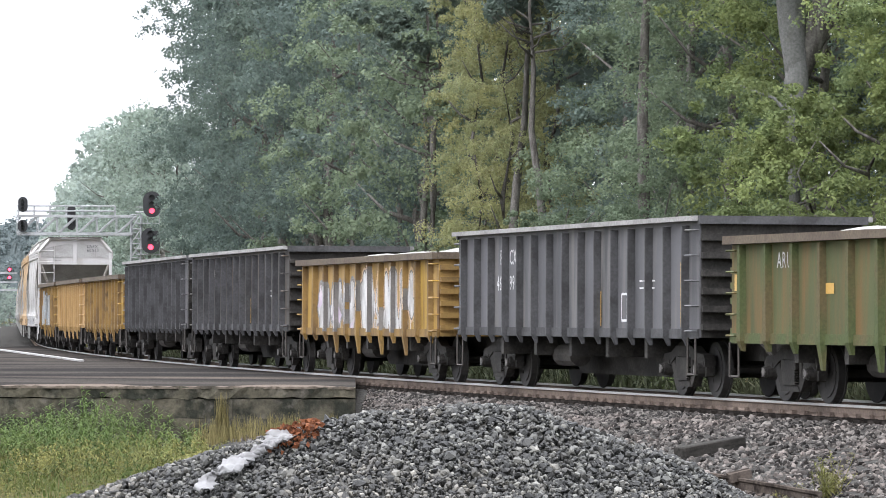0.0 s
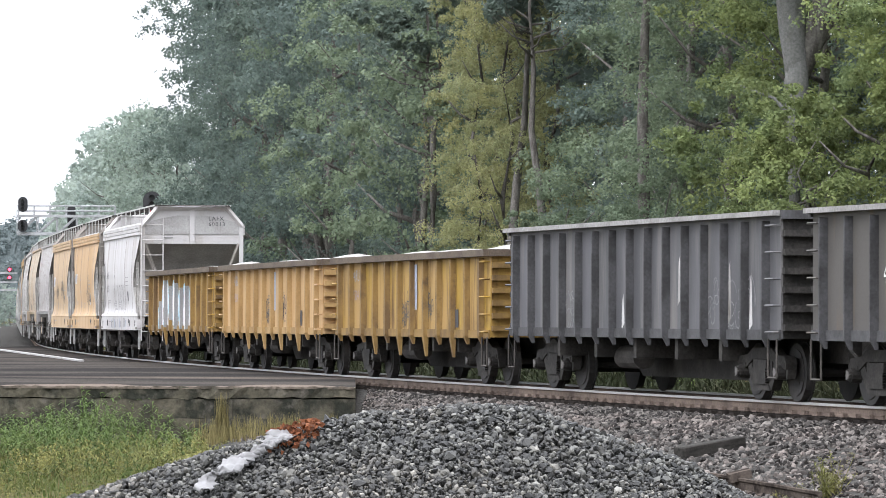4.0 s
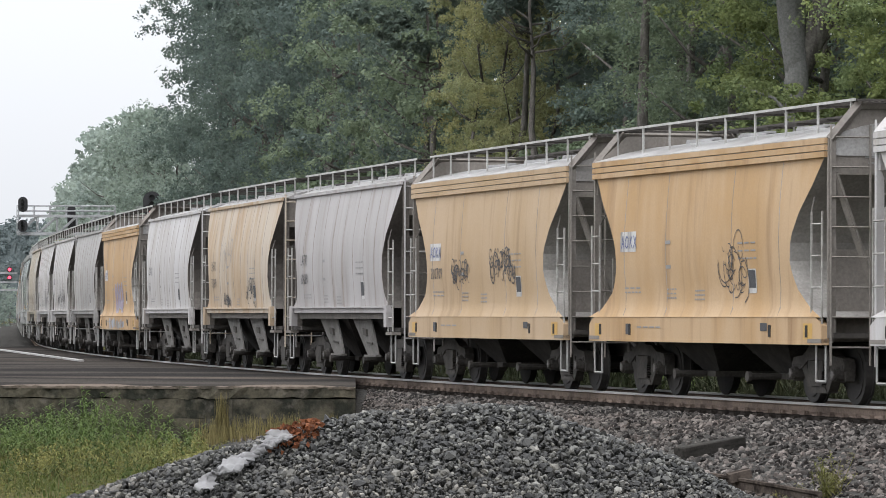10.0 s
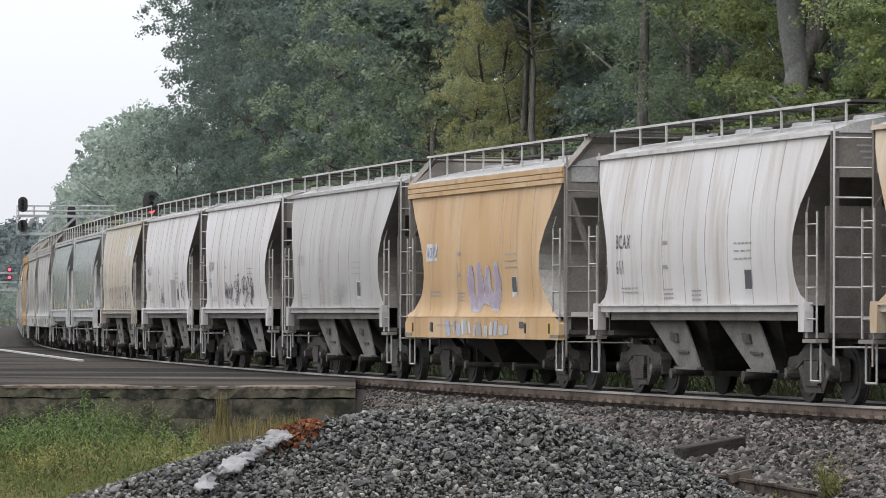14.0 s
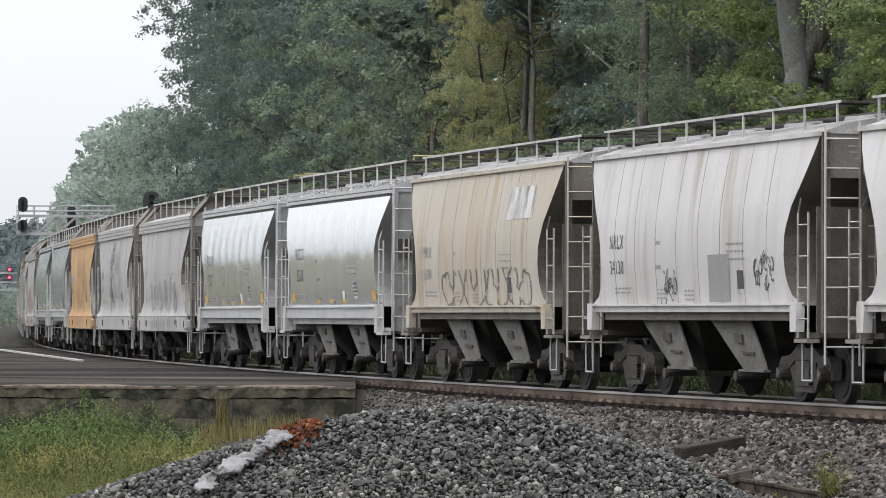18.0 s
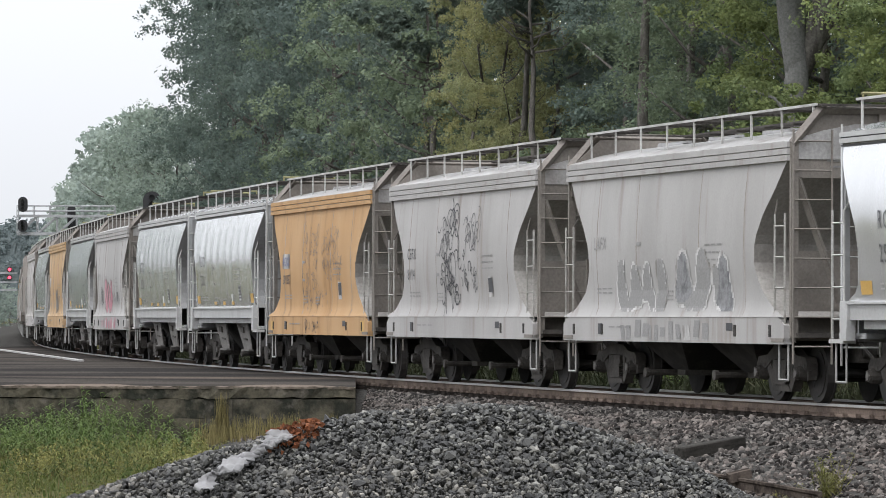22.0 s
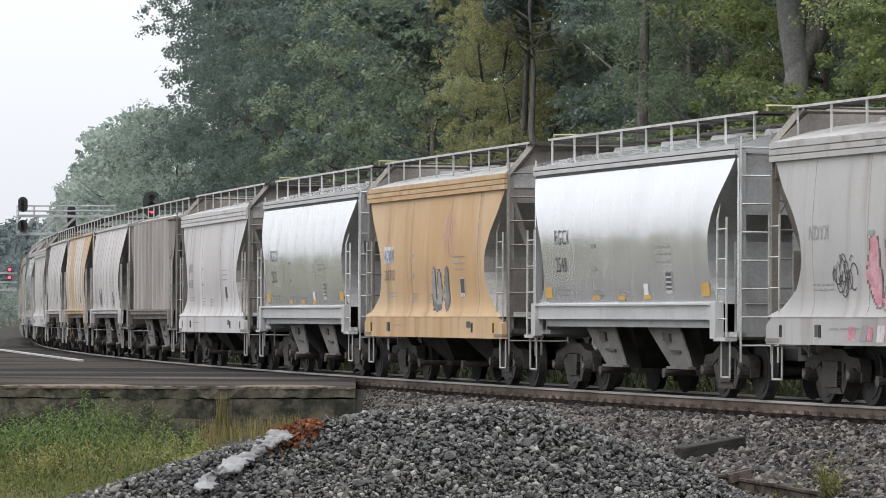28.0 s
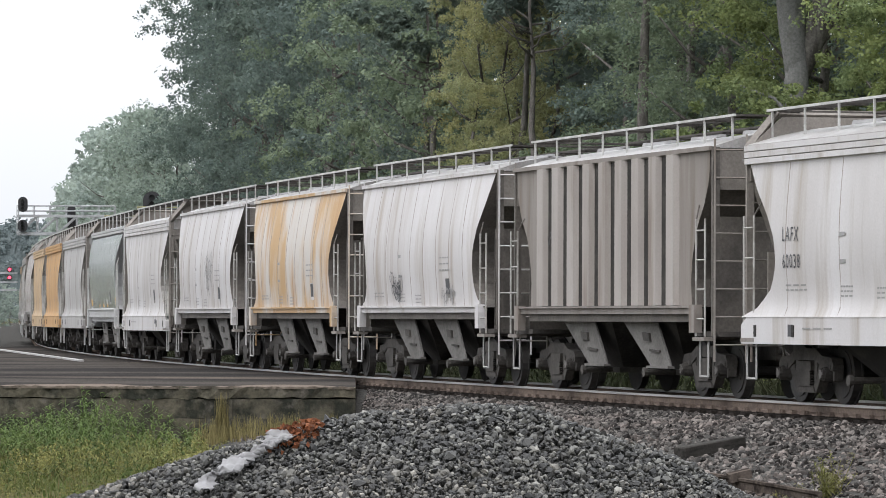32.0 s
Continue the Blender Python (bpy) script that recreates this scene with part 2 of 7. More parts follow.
# ---------------------------------------------------------------- ground
def hills(x, y):
    """The height of the ground."""
    s, w = off_line(x, y)
    near = np.interp(w, [1.9, 2.6, 4.0, 6.5, 9], [-0.55, -0.65, -0.85, -1.12, -1.2])
    far = np.interp(-w, [1.9, 3.0, 5.0, 8.0, 40.0, 90.0, 300.0], [-0.42, -0.7, -0.55, 0.0, 3.2, 6.0, 8.0])
    z = np.where(w > 0, near, far)
    z = np.where((y < 34) & (w > 0), np.maximum(z, np.interp(y, [10, 34], [-0.35, -1.2])), z)
    z = z + 0.06 * np.sin(x * 0.7 + 1.3) * np.sin(y * 0.45) * (np.abs(w) > 3.0)
    return z


def build_ground():
    xs = np.concatenate([np.linspace(-3000, -130, 16), np.arange(-120, 121, 2.0), np.linspace(130, 3000, 16)])
    ys = np.concatenate([np.linspace(-800, -20, 8), np.arange(-10, 420, 2.0), np.linspace(430, 4000, 24)])
    gx, gy = np.meshgrid(xs, ys)
    gz = hills(gx.ravel(), gy.ravel())
    nx = len(xs)
    faces = [(j * nx + i, j * nx + i + 1, (j + 1) * nx + i + 1, (j + 1) * nx + i) for j in range(len(ys) - 1) for i in range(nx - 1)]
    ob = raw("ground", np.column_stack([gx.ravel(), gy.ravel(), gz]), faces, GROUND, smooth=True)
    tagged(ob, "grassy soil rising to a wooded bank behind the track", "ground", kind="structure")


build_ground()


# ---------------------------------------------------------------- track
BED = [(7.2, -1.04), (1.6, -0.25), (-1.6, -0.25), (-3.0, -0.75), (-3.0, -1.5), (7.2, -1.5)]


def bed_height(w):
    return np.interp(w, [1.6, 7.2], [-0.25, -1.04])


def build_track():
    line = np.concatenate([np.arange(-110, 200, 2.0), np.arange(200, 1100, 25.0)])
    bed = sweep("ballast_bed", BED, line, BALLAST)
    tagged(bed, "grey crushed-stone ballast bed under the rails", "ballast", kind="structure")
    track = thing("railway_track", "steel rails spiked to timber ties on grey ballast", "railway track", kind="structure")
    head = [(-0.037, 0.0), (0.037, 0.0), (0.037, -0.036), (-0.037, -0.036)]
    web = [(-0.034, -0.0365), (0.034, -0.0365), (0.034, -0.046), (0.011, -0.055), (0.009, -0.145), (0.076, -0.168), (0.076, -0.186),
           (-0.076, -0.186), (-0.076, -0.168), (-0.009, -0.145), (-0.011, -0.055), (-0.034, -0.046)]
    for w0 in (0.755, -0.755):
        rail = sweep("rail", web, line, RAIL_SIDE, w0, track, "rust-brown steel rail")
        sweep("rail_head", head, line, RAIL_TOP, w0, rail, "polished running surface")
    return track


TRACK = build_track()


# ---------------------------------------------------------------- road crossing and its retaining wall
def build_crossing():
    s_back = np.arange(16, 121, 4.0)
    back = [on_line(s, 0.86) for s in s_back]
    front_y = 80.75
    verts, faces = [], []
    for i, (x, y) in enumerate(back):
        verts += [(-1.62 + (x - back[0][0]) * 2.2, front_y, -0.035), (x, y, -0.05)]
    n = len(back)
    verts += [(fx, fy, -1.4) for fx, fy, _ in verts]
    k = 2 * n
    for i in range(n - 1):
        faces.append((2 * i, 2 * i + 1, 2 * i + 3, 2 * i + 2))
        faces.append((k + 2 * i, k + 2 * i + 2, k + 2 * i + 3, k + 2 * i + 1))
        faces.append((2 * i, 2 * i + 2, k + 2 * i + 2, k + 2 * i))
        faces.append((2 * i + 1, k + 2 * i + 1, k + 2 * i + 3, 2 * i + 3))
    faces += [(0, k, k + 1, 1), (2 * n - 2, 2 * n - 1, k + 2 * n - 1, k + 2 * n - 2)]
    road = raw("road", verts, faces, ASPHALT)
    tagged(road, "worn dark asphalt crossing approach with pale streaks", "road", kind="structure")
    # low retaining wall that holds the road
    wall = thing("retaining_wall", "mossy grey concrete block wall below the road", "wall", kind="structure")
    rng = np.random.default_rng(3)

    def course(name, z0, z1, length, face, material):
        x = -1.62
        while x > -12.0:
            size = length * float(rng.uniform(0.7, 1.3))
            bm = bmesh.new()
            vs = box(bm, max(x - size, -12.0) + 0.0015, x - 0.0015, face + float(rng.uniform(-0.006, 0.006)), 80.74, z0, z1 - 0.003)
            for v in vs:
                v.co += Vector((0, rng.uniform(-0.004, 0.004), rng.uniform(-0.002, 0.002)))
            bmesh.ops.subdivide_edges(bm, edges=[e for e in bm.edges if abs(e.verts[0].co.x - e.verts[1].co.x) > 0.3], cuts=40 if name == "coping" else 10)
            for v in bm.verts:
                rough = 0.06 if name == "coping" else 0.03
                v.co.y += rough * noise.noise((v.co.x * 3.1, v.co.z * 5.0, 1.0))
                v.co.z += rough * noise.noise((v.co.x * 4.3, v.co.y * 5.0, 7.0 if v.co.z > z1 - 0.05 else 2.0)) * (1.0 if name == "coping" else 0.4)
            part(name, bm, material, wall)
            x -= size

    course("coping", -0.22, -0.03, 10.6, 80.47, CONCRETE)
    course("block", -0.60, -0.232, 2.6, 80.48, CONCRETE)
    course("block", -0.98, -0.602, 1.2, 80.47, CONCRETE)
    course("block", -1.35, -0.982, 1.2, 80.47, CONCRETE)
    # crumbled pale edge of the paving on top of the coping
    verts, faces = [], []
    xs = np.arange(-12, -1.63, 0.09)
    for x in xs:
        a, b, h = rng.uniform(0.0, 0.06), rng.uniform(0.3, 0.75), rng.uniform(0.0, 0.03)
        verts += [(x, 80.42 + a, -0.05), (x, 80.43 + a, -0.02 + h), (x, 80.5 + b, -0.022 + h * 0.5), (x, 80.52 + b, -0.06)]
    for i in range(len(xs) - 1):
        for c in range(3):
            faces.append((4 * i + c, 4 * i + 4 + c, 4 * i + 5 + c, 4 * i + 1 + c))
    raw("paving_edge", verts, faces, CONCRETE_EDGE, wall, "crumbling pale edge")
    # tan grit that lies along the road's front edge
    verts, faces = [], []
    xs = np.arange(-12, -1.6, 0.35)
    for x in xs:
        depth = 2.2 + 2.6 * noise.noise((x * 0.5, 3.0, 0)) + 1.2 * rng.random()
        verts += [(x, 80.78, -0.0295), (x + rng.normal() * 0.2, 80.78 + max(0.6, depth), -0.0315)]
    for i in range(len(xs) - 1):
        faces.append((2 * i, 2 * i + 2, 2 * i + 3, 2 * i + 1))
    grit = raw("road_grit", verts, faces, GRIT)
    tagged(grit, "pale tan grit along the edge of the road", "road", kind="structure")
    # pale kerb beside the old second track
    kerb = thing("kerb", "white-painted kerb along the far crossing", "kerb", kind="structure")
    a, b = Vector((-17.9, 173.5, 0)), Vector((-10.75, 129.0, 0))
    for i in range(6):
        p, q = a.lerp(b, i / 6 + 0.004), a.lerp(b, (i + 1) / 6 - 0.004)
        bm = bmesh.new()
        m = Matrix.Translation((p + q) / 2) @ Matrix.Rotation(math.atan2(q.y - p.y, q.x - p.x), 4, "Z")
        half = (q - p).length / 2
        vs = box(bm, -half, half, -0.08, 0.08, -0.06, 0.006)
        bmesh.ops.bevel(bm, geom=bm.edges, offset=0.008, segments=1, affect="EDGES")
        ob = part("kerb_stone", bm, WHITE_KERB, kerb)
        ob.matrix_basis = m


build_crossing()


# ---------------------------------------------------------------- signals
def signal_head(parent, x, y, z, w, h, lit, bracket_x=None):
    """An oval backing plate with three hooded lamps, facing the camera."""
    bm = bmesh.new()
    n = 20
    a, b = [], []
    for i in range(n):
        t = 2 * math.pi * i / n
        px, pz = math.cos(t) * w / 2, math.sin(t) * w / 2 + (h - w) / 2 * (1 if math.sin(t) > 0 else -1)
        a.append(bm.verts.new((x + px, y, z + pz)))
        b.append(bm.verts.new((x + px, y + 0.12, z + pz)))
    bm.faces.new(a)
    bm.faces.new(b[::-1])
    for i in range(n):
        j = (i + 1) % n
        bm.faces.new([a[j], a[i], b[i], b[j]])
    bmesh.ops.recalc_face_normals(bm, faces=bm.faces)
    head = part("signal_head", bm, BLACK, parent, "black oval signal head")
    for k in (-1, 0, 1):
        zz = z + k * h * 0.25
        bm = bmesh.new()
        for i in range(9):
            t0, t1 = math.pi * i / 9, math.pi * (i + 1) / 9
            r = w * 0.17
            c = [(x + math.cos(t) * r, yy, zz + math.sin(t) * r) for t, yy in ((t0, y - 0.3), (t1, y - 0.3), (t1, y), (t0, y))]
            bm.faces.new([bm.verts.new(p) for p in c])
        part("hood", bm, BLACK, head)
        bm = bmesh.new()
        disc(bm, (x, y - 0.02, zz), (0, 1, 0), w * 0.145, 0.03, 14)
        part("lamp", bm, RED_LAMP if (lit and k == -1) else BLACK, head, "glowing red lamp" if (lit and k == -1) else "")
    bm = bmesh.new()
    bar(bm, (x, y + 0.12, z - h * 0.3), (x if bracket_x is None else bracket_x, y + 0.35, z - h * 0.3), 0.05, 6)
    part("bracket", bm, STEEL, parent)
    return head


def lattice(parent, name, a, b, size, panels, r=0.05):
    """A square truss from a to b."""
    a, b = Vector(a), Vector(b)
    d = (b - a).normalized()
    side = Vector((0, 1, 0))
    up = d.cross(side).normalized()
    c = [(side * sy + up * sz) * size / 2 for sy, sz in ((-1, -1), (1, -1), (1, 1), (-1, 1))]
    for o in c:
        bm = bmesh.new()
        bar(bm, a + o, b + o, r, 6)
        part("chord", bm, STEEL, parent)
    for i in range(panels):
        p, q = a.lerp(b, i / panels), a.lerp(b, (i + 1) / panels)
        for k in range(4):
            bm = bmesh.new()
            u, v = c[k], c[(k + 1) % 4]
            bar(bm, p + u, q + v, r * 0.7, 5)
            bar(bm, q + u, q + v, r * 0.7, 5)
            part(name, bm, STEEL, parent)


def build_gantry():
    y = 273.0
    # x and z from pixel positions, to fit the camera's view at depth y
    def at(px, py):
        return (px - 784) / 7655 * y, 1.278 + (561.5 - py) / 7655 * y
    g = thing("signal_gantry", "grey steel cantilever signal bridge with red lights over the track", "signal gantry")
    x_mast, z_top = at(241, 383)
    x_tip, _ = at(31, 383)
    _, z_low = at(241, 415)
    lattice(g, "mast_brace", (x_mast, y, -0.4), (x_mast, y, z_top + 0.1), 0.62, 9, 0.06)
    for dy in (-0.45, 0.45):
        for z in (z_top, z_low):
            bm = bmesh.new()
            box(bm, x_tip, x_mast - 0.2, y + dy - 0.07, y + dy + 0.07, z - 0.075, z + 0.075)
            part("beam", bm, STEEL, g)
        n = 6
        for i in range(n):
            xa, xb = x_tip + (x_mast - x_tip) * i / n, x_tip + (x_mast - x_tip) * (i + 1) / n
            bm = bmesh.new()
            bar(bm, (xa, y + dy, z_low), (xb, y + dy, z_top), 0.05, 5)
            part("diagonal", bm, STEEL, g)
            bm = bmesh.new()
            bar(bm, (xa, y + dy, z_low), (xa, y + dy, z_top), 0.035, 5)
            part("strut", bm, STEEL, g)
    bm = bmesh.new()
    box(bm, x_tip, x_mast, y - 0.4, y + 0.4, z_low + 0.09, z_low + 0.12)
    part("walkway", bm, STEEL, g)
    _, z_rail = at(0, 365)
    for dy in (-0.47, 0.47):
        for z in (z_rail, (z_rail + z_top) / 2):
            bm = bmesh.new()
            bar(bm, (x_tip, y + dy, z), (at(203, 0)[0], y + dy, z), 0.035, 5)
            part("hand_rail", bm, STEEL, g)
        for i in range(7):
            xx = x_tip + (at(203, 0)[0] - x_tip) * i / 6
            bm = bmesh.new()
            bar(bm, (xx, y + dy, z_top), (xx, y + dy, z_rail), 0.03, 5)
            part("rail_post", bm, STEEL, g)
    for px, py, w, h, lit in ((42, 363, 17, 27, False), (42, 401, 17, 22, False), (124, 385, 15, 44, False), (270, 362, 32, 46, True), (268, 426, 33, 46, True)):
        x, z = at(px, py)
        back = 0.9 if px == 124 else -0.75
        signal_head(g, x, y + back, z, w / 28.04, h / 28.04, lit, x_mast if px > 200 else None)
    for py in (395, 450):
        x, z = at(262, py)
        bm = bmesh.new()
        box(bm, x_mast, x + 0.8, y - 0.5, y + 0.5, z - 0.04, z + 0.02)
        part("platform", bm, STEEL, g)
        bm = bmesh.new()
        for dx in (0.0, 0.75):
            bar(bm, (x + dx, y - 0.5, z), (x + dx, y - 0.5, z + 1.0), 0.03, 5)
        bar(bm, (x_mast, y - 0.5, z + 1.0), (x + 0.8, y - 0.5, z + 1.0), 0.03, 5)
        part("guard_rail", bm, STEEL, g)
    # the next one, far up the line
    y = 520.0
    far = thing("signal_gantry", "distant grey signal bridge with two red lights", "signal gantry")
    for py in (484, 500, 514):
        bm = bmesh.new()
        xa, z = at(-60, py)
        xb, _ = at(31, py)
        box(bm, xa, xb, y - 0.3, y + 0.3, z - 0.1, z + 0.1)
        part("beam", bm, STEEL, far)
    bm = bmesh.new()
    x, z = at(-50, 480)
    box(bm, x - 0.3, x + 0.3, y - 0.3, y + 0.3, -1.2, z + 0.2)
    part("mast", bm, STEEL, far)
    for py in (478, 492):
        x, z = at(18, py)
        bm = bmesh.new()
        disc(bm, (x, y - 0.7, z), (0, 1, 0), 0.2, 0.1, 12)
        part("lamp", bm, RED_LAMP, far, "glowing red lamp")
        bm = bmesh.new()
        disc(bm, (x, y - 0.6, z), (0, 1, 0), 0.34, 0.08, 16)
        bar(bm, (x, y - 0.6, z), (x, y - 0.3, z), 0.06, 5)
        part("signal_head", bm, BLACK, far)


build_gantry()


# ---------------------------------------------------------------- paint of the cars
def paint(name, colour, second, rust=(0.28, 0.17, 0.09), rough=0.5, metal=0.0, wear=(0.54, 0.74), patch=(0.4, 0.65), stain_scale=1.0, coat=0.0, gloss=0.12, bump=0.06):
    return surface(name, colour, rough, metal, second=second, scale=0.55, stretch=(1.0, 1.0, 0.35), spread=patch, grain=30, grain_depth=0.06,
                   bump=bump, gloss=gloss, stain=rust, stain_scale=stain_scale, stain_stretch=(2.2, 1.0, 0.22), stain_spread=wear, coat=coat)


WHITE = paint("chalky_white_paint", (0.51, 0.495, 0.495), (0.44, 0.42, 0.412), (0.30, 0.26, 0.22), 0.42, wear=(0.51, 0.75))
GREY_WHITE = paint("grey_white_paint", (0.385, 0.373, 0.365), (0.32, 0.31, 0.30), (0.245, 0.212, 0.188), 0.5)
LIGHT_GREY = paint("light_grey_paint", (0.41, 0.392, 0.39), (0.34, 0.322, 0.315), (0.25, 0.215, 0.19), 0.5, wear=(0.51, 0.74))
ORANGE = paint("faded_orange_paint", (0.475, 0.335, 0.205), (0.425, 0.275, 0.14), (0.30, 0.19, 0.105), 0.55, wear=(0.53, 0.74), patch=(0.43, 0.6))
DEEP_ORANGE = paint("strong_orange_paint", (0.46, 0.295, 0.155), (0.42, 0.25, 0.115), (0.27, 0.16, 0.08), 0.6)
TAN = paint("faded_tan_paint", (0.45, 0.335, 0.225), (0.40, 0.285, 0.17), (0.29, 0.20, 0.12), 0.6)
CREAM = paint("rust_stained_cream_paint", (0.43, 0.40, 0.355), (0.385, 0.335, 0.265), (0.31, 0.215, 0.125), 0.5, wear=(0.52, 0.72))
BUFF = paint("rust_stained_buff_paint", (0.47, 0.405, 0.33), (0.425, 0.325, 0.225), (0.345, 0.225, 0.12), 0.5, wear=(0.50, 0.72), patch=(0.44, 0.6))
RUST_WHITE = paint("rust_streaked_white_paint", (0.48, 0.45, 0.415), (0.42, 0.28, 0.145), (0.36, 0.20, 0.085), 0.5, wear=(0.54, 0.74), patch=(0.44, 0.56))
SILVER = paint("glossy_silver_paint", (0.69, 0.695, 0.705), (0.64, 0.645, 0.655), (0.56, 0.56, 0.555), 0.19, metal=0.62, coat=0.8, wear=(0.72, 0.95), gloss=0.5, bump=0.0)
SILVER_DULL = surface("dull_silver_paint", (0.27, 0.27, 0.27), 0.55, second=(0.215, 0.21, 0.205), scale=1.5, grain=20, grain_depth=0.15)
SILL_WHITE = surface("white_sill_paint", (0.42, 0.42, 0.415), 0.4, second=(0.36, 0.355, 0.35), scale=1.2, grain=20, grain_depth=0.08)
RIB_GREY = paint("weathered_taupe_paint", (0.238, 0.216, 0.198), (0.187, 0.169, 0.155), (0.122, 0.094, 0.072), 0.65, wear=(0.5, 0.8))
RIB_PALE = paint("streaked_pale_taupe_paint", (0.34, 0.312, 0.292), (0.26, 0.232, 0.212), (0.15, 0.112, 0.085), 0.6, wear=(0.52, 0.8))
YELLOW = paint("weathered_yellow_paint", (0.32, 0.2, 0.04), (0.35, 0.225, 0.085), (0.11, 0.062, 0.026), 0.5, wear=(0.49, 0.66), patch=(0.42, 0.58), stain_scale=1.8)
TAN_YELLOW = paint("sunbleached_yellow_paint", (0.46, 0.31, 0.165), (0.39, 0.245, 0.11), (0.21, 0.125, 0.06), 0.5, wear=(0.55, 0.76), patch=(0.42, 0.6))
# a darker copy of the panel paint: the stakes' shading put into colour
STAKE_TAN = surface("shaded_bleached_yellow_stakes", (0.345, 0.22, 0.09), 0.65, gloss=0.3, second=(0.25, 0.155, 0.06), scale=1.6, stretch=(1, 1, 0.4), grain=20, grain_depth=0.1)
CAR_BLACK = paint("dusty_black_paint", (0.122, 0.12, 0.127), (0.078, 0.077, 0.082), (0.175, 0.167, 0.16), 0.55, wear=(0.49, 0.70))
CAR_BROWN = paint("dusty_brown_black_paint", (0.098, 0.091, 0.085), (0.066, 0.061, 0.057), (0.14, 0.10, 0.068), 0.6, wear=(0.52, 0.72))
GREEN = paint("faded_green_paint", (0.092, 0.102, 0.048), (0.07, 0.076, 0.038), (0.14, 0.09, 0.04), 0.65, wear=(0.46, 0.64))
# dirt and the shade of the stakes' flanks, both in this brown
STAKE_YELLOW = surface("dirty_shaded_yellow_stakes", (0.225, 0.138, 0.042), 0.65, gloss=0.3, second=(0.12, 0.072, 0.03), scale=1.6, stretch=(1, 1, 0.4), grain=20, grain_depth=0.1, stain=(0.06, 0.038, 0.02), stain_scale=2.0)
# darker than the panels: the stakes' shadow sides put into the colour
STAKE_BLACK = surface("shaded_black_stakes", (0.07, 0.069, 0.072), 0.65, gloss=0.3, second=(0.04, 0.039, 0.04), scale=1.6, grain=20, grain_depth=0.25)
STAKE_GREEN = surface("dark_green_stakes", (0.06, 0.075, 0.025), 0.7, gloss=0.3, second=(0.09, 0.07, 0.03), scale=1.6, stretch=(1, 1, 0.4), grain=20, grain_depth=0.25)
RUST_CHORD = surface("rusty_worn_chord", (0.105, 0.082, 0.058), 0.75, gloss=0.3, second=(0.075, 0.055, 0.042), scale=1.2, grain=20, grain_depth=0.3)
PALE_CHORD = surface("worn_grey_chord", (0.27, 0.262, 0.255), 0.7, gloss=0.3, second=(0.19, 0.182, 0.175), scale=1.0, grain=20, grain_depth=0.3)
# grime, made near-black so that shade under the cars is in the colour
GRIME_SHADE = surface("grimy_shaded_steel", (0.026, 0.024, 0.022), 0.8, gloss=0.25, second=(0.045, 0.041, 0.037), scale=2.5, grain=20, grain_depth=0.3)
# dusty steel, darkened: shade of underframes and walkways is in the colour
DUSTY_SHADE = surface("dusty_shaded_steel", (0.068, 0.062, 0.056), 0.8, gloss=0.25, second=(0.042, 0.038, 0.035), scale=2.0, grain=20, grain_depth=0.3)
END_TAUPE = surface("taupe_end_sheet", (0.20, 0.18, 0.16), 0.75, second=(0.15, 0.134, 0.118), scale=1.0, grain=20, grain_depth=0.2)
END_SLOPE = surface("dusty_grey_slope_sheet", (0.31, 0.295, 0.275), 0.75, second=(0.23, 0.215, 0.20), scale=1.0, grain=20, grain_depth=0.2)
# dirt, plus the shade of the recessed car ends put into the colour
END_GRIME_SHADE = surface("grimed_shaded_end_paint", (0.115, 0.102, 0.09), 0.8, second=(0.075, 0.067, 0.06), scale=1.2, grain=20, grain_depth=0.25)
SEAM_DIRT = surface("grimy_weld_line", (0.24, 0.205, 0.175), 0.7, second=(0.33, 0.30, 0.275), scale=2.0, stretch=(1, 1, 0.5), spread=(0.4, 0.62), grain=20, grain_depth=0.2)
BAY_DUST = surface("dust_grey_bay_plate", (0.14, 0.133, 0.124), 0.8, gloss=0.25, second=(0.1, 0.094, 0.087), scale=1.6, grain=20, grain_depth=0.25)
RAIL_PIPE = surface("pale_galvanised_pipe", (0.48, 0.475, 0.46), 0.45, metal=0.2, second=(0.34, 0.332, 0.315), scale=2.0, grain=18, grain_depth=0.15)
LADDER_STEEL = surface("dirty_ladder_steel", (0.34, 0.33, 0.31), 0.6, second=(0.22, 0.205, 0.185), scale=2.4, grain=18, grain_depth=0.2)
CAP_STEEL = surface("worn_bearing_cap", (0.14, 0.13, 0.122), 0.6, metal=0.3, grain=18, grain_depth=0.2)
ROOF_DUST = surface("dusty_roof_paint", (0.36, 0.352, 0.345), 0.36, second=(0.26, 0.245, 0.235), scale=0.9, grain=20, grain_depth=0.2,
                    stain=(0.17, 0.155, 0.14), stain_scale=1.6)
GRATE = surface("galvanised_grating", (0.30, 0.30, 0.29), 0.55, metal=0.3, second=(0.3, 0.29, 0.28), grain=18, grain_depth=0.2)
DULL_YELLOW = surface("dull_yellow_rail_paint", (0.31, 0.29, 0.14), 0.6, second=(0.24, 0.225, 0.11), scale=2.0, grain=18, grain_depth=0.15)
WHEEL = surface("wheel_steel", (0.023, 0.021, 0.02), 0.7, second=(0.036, 0.032, 0.029), scale=3.0, metal=0.1, grain=15, grain_depth=0.2)
LOAD = surface("pale_gravel_load", (0.34, 0.33, 0.315), 0.95, second=(0.27, 0.26, 0.245), scale=2.5, grain=14, grain_depth=0.4, bump=1.0)
MARK = surface("black_lettering", (0.05, 0.05, 0.055), 0.6, grain=25, grain_depth=0.2)
MARK_GREY = surface("faded_grey_lettering", (0.24, 0.235, 0.23), 0.6, grain=25, grain_depth=0.2)
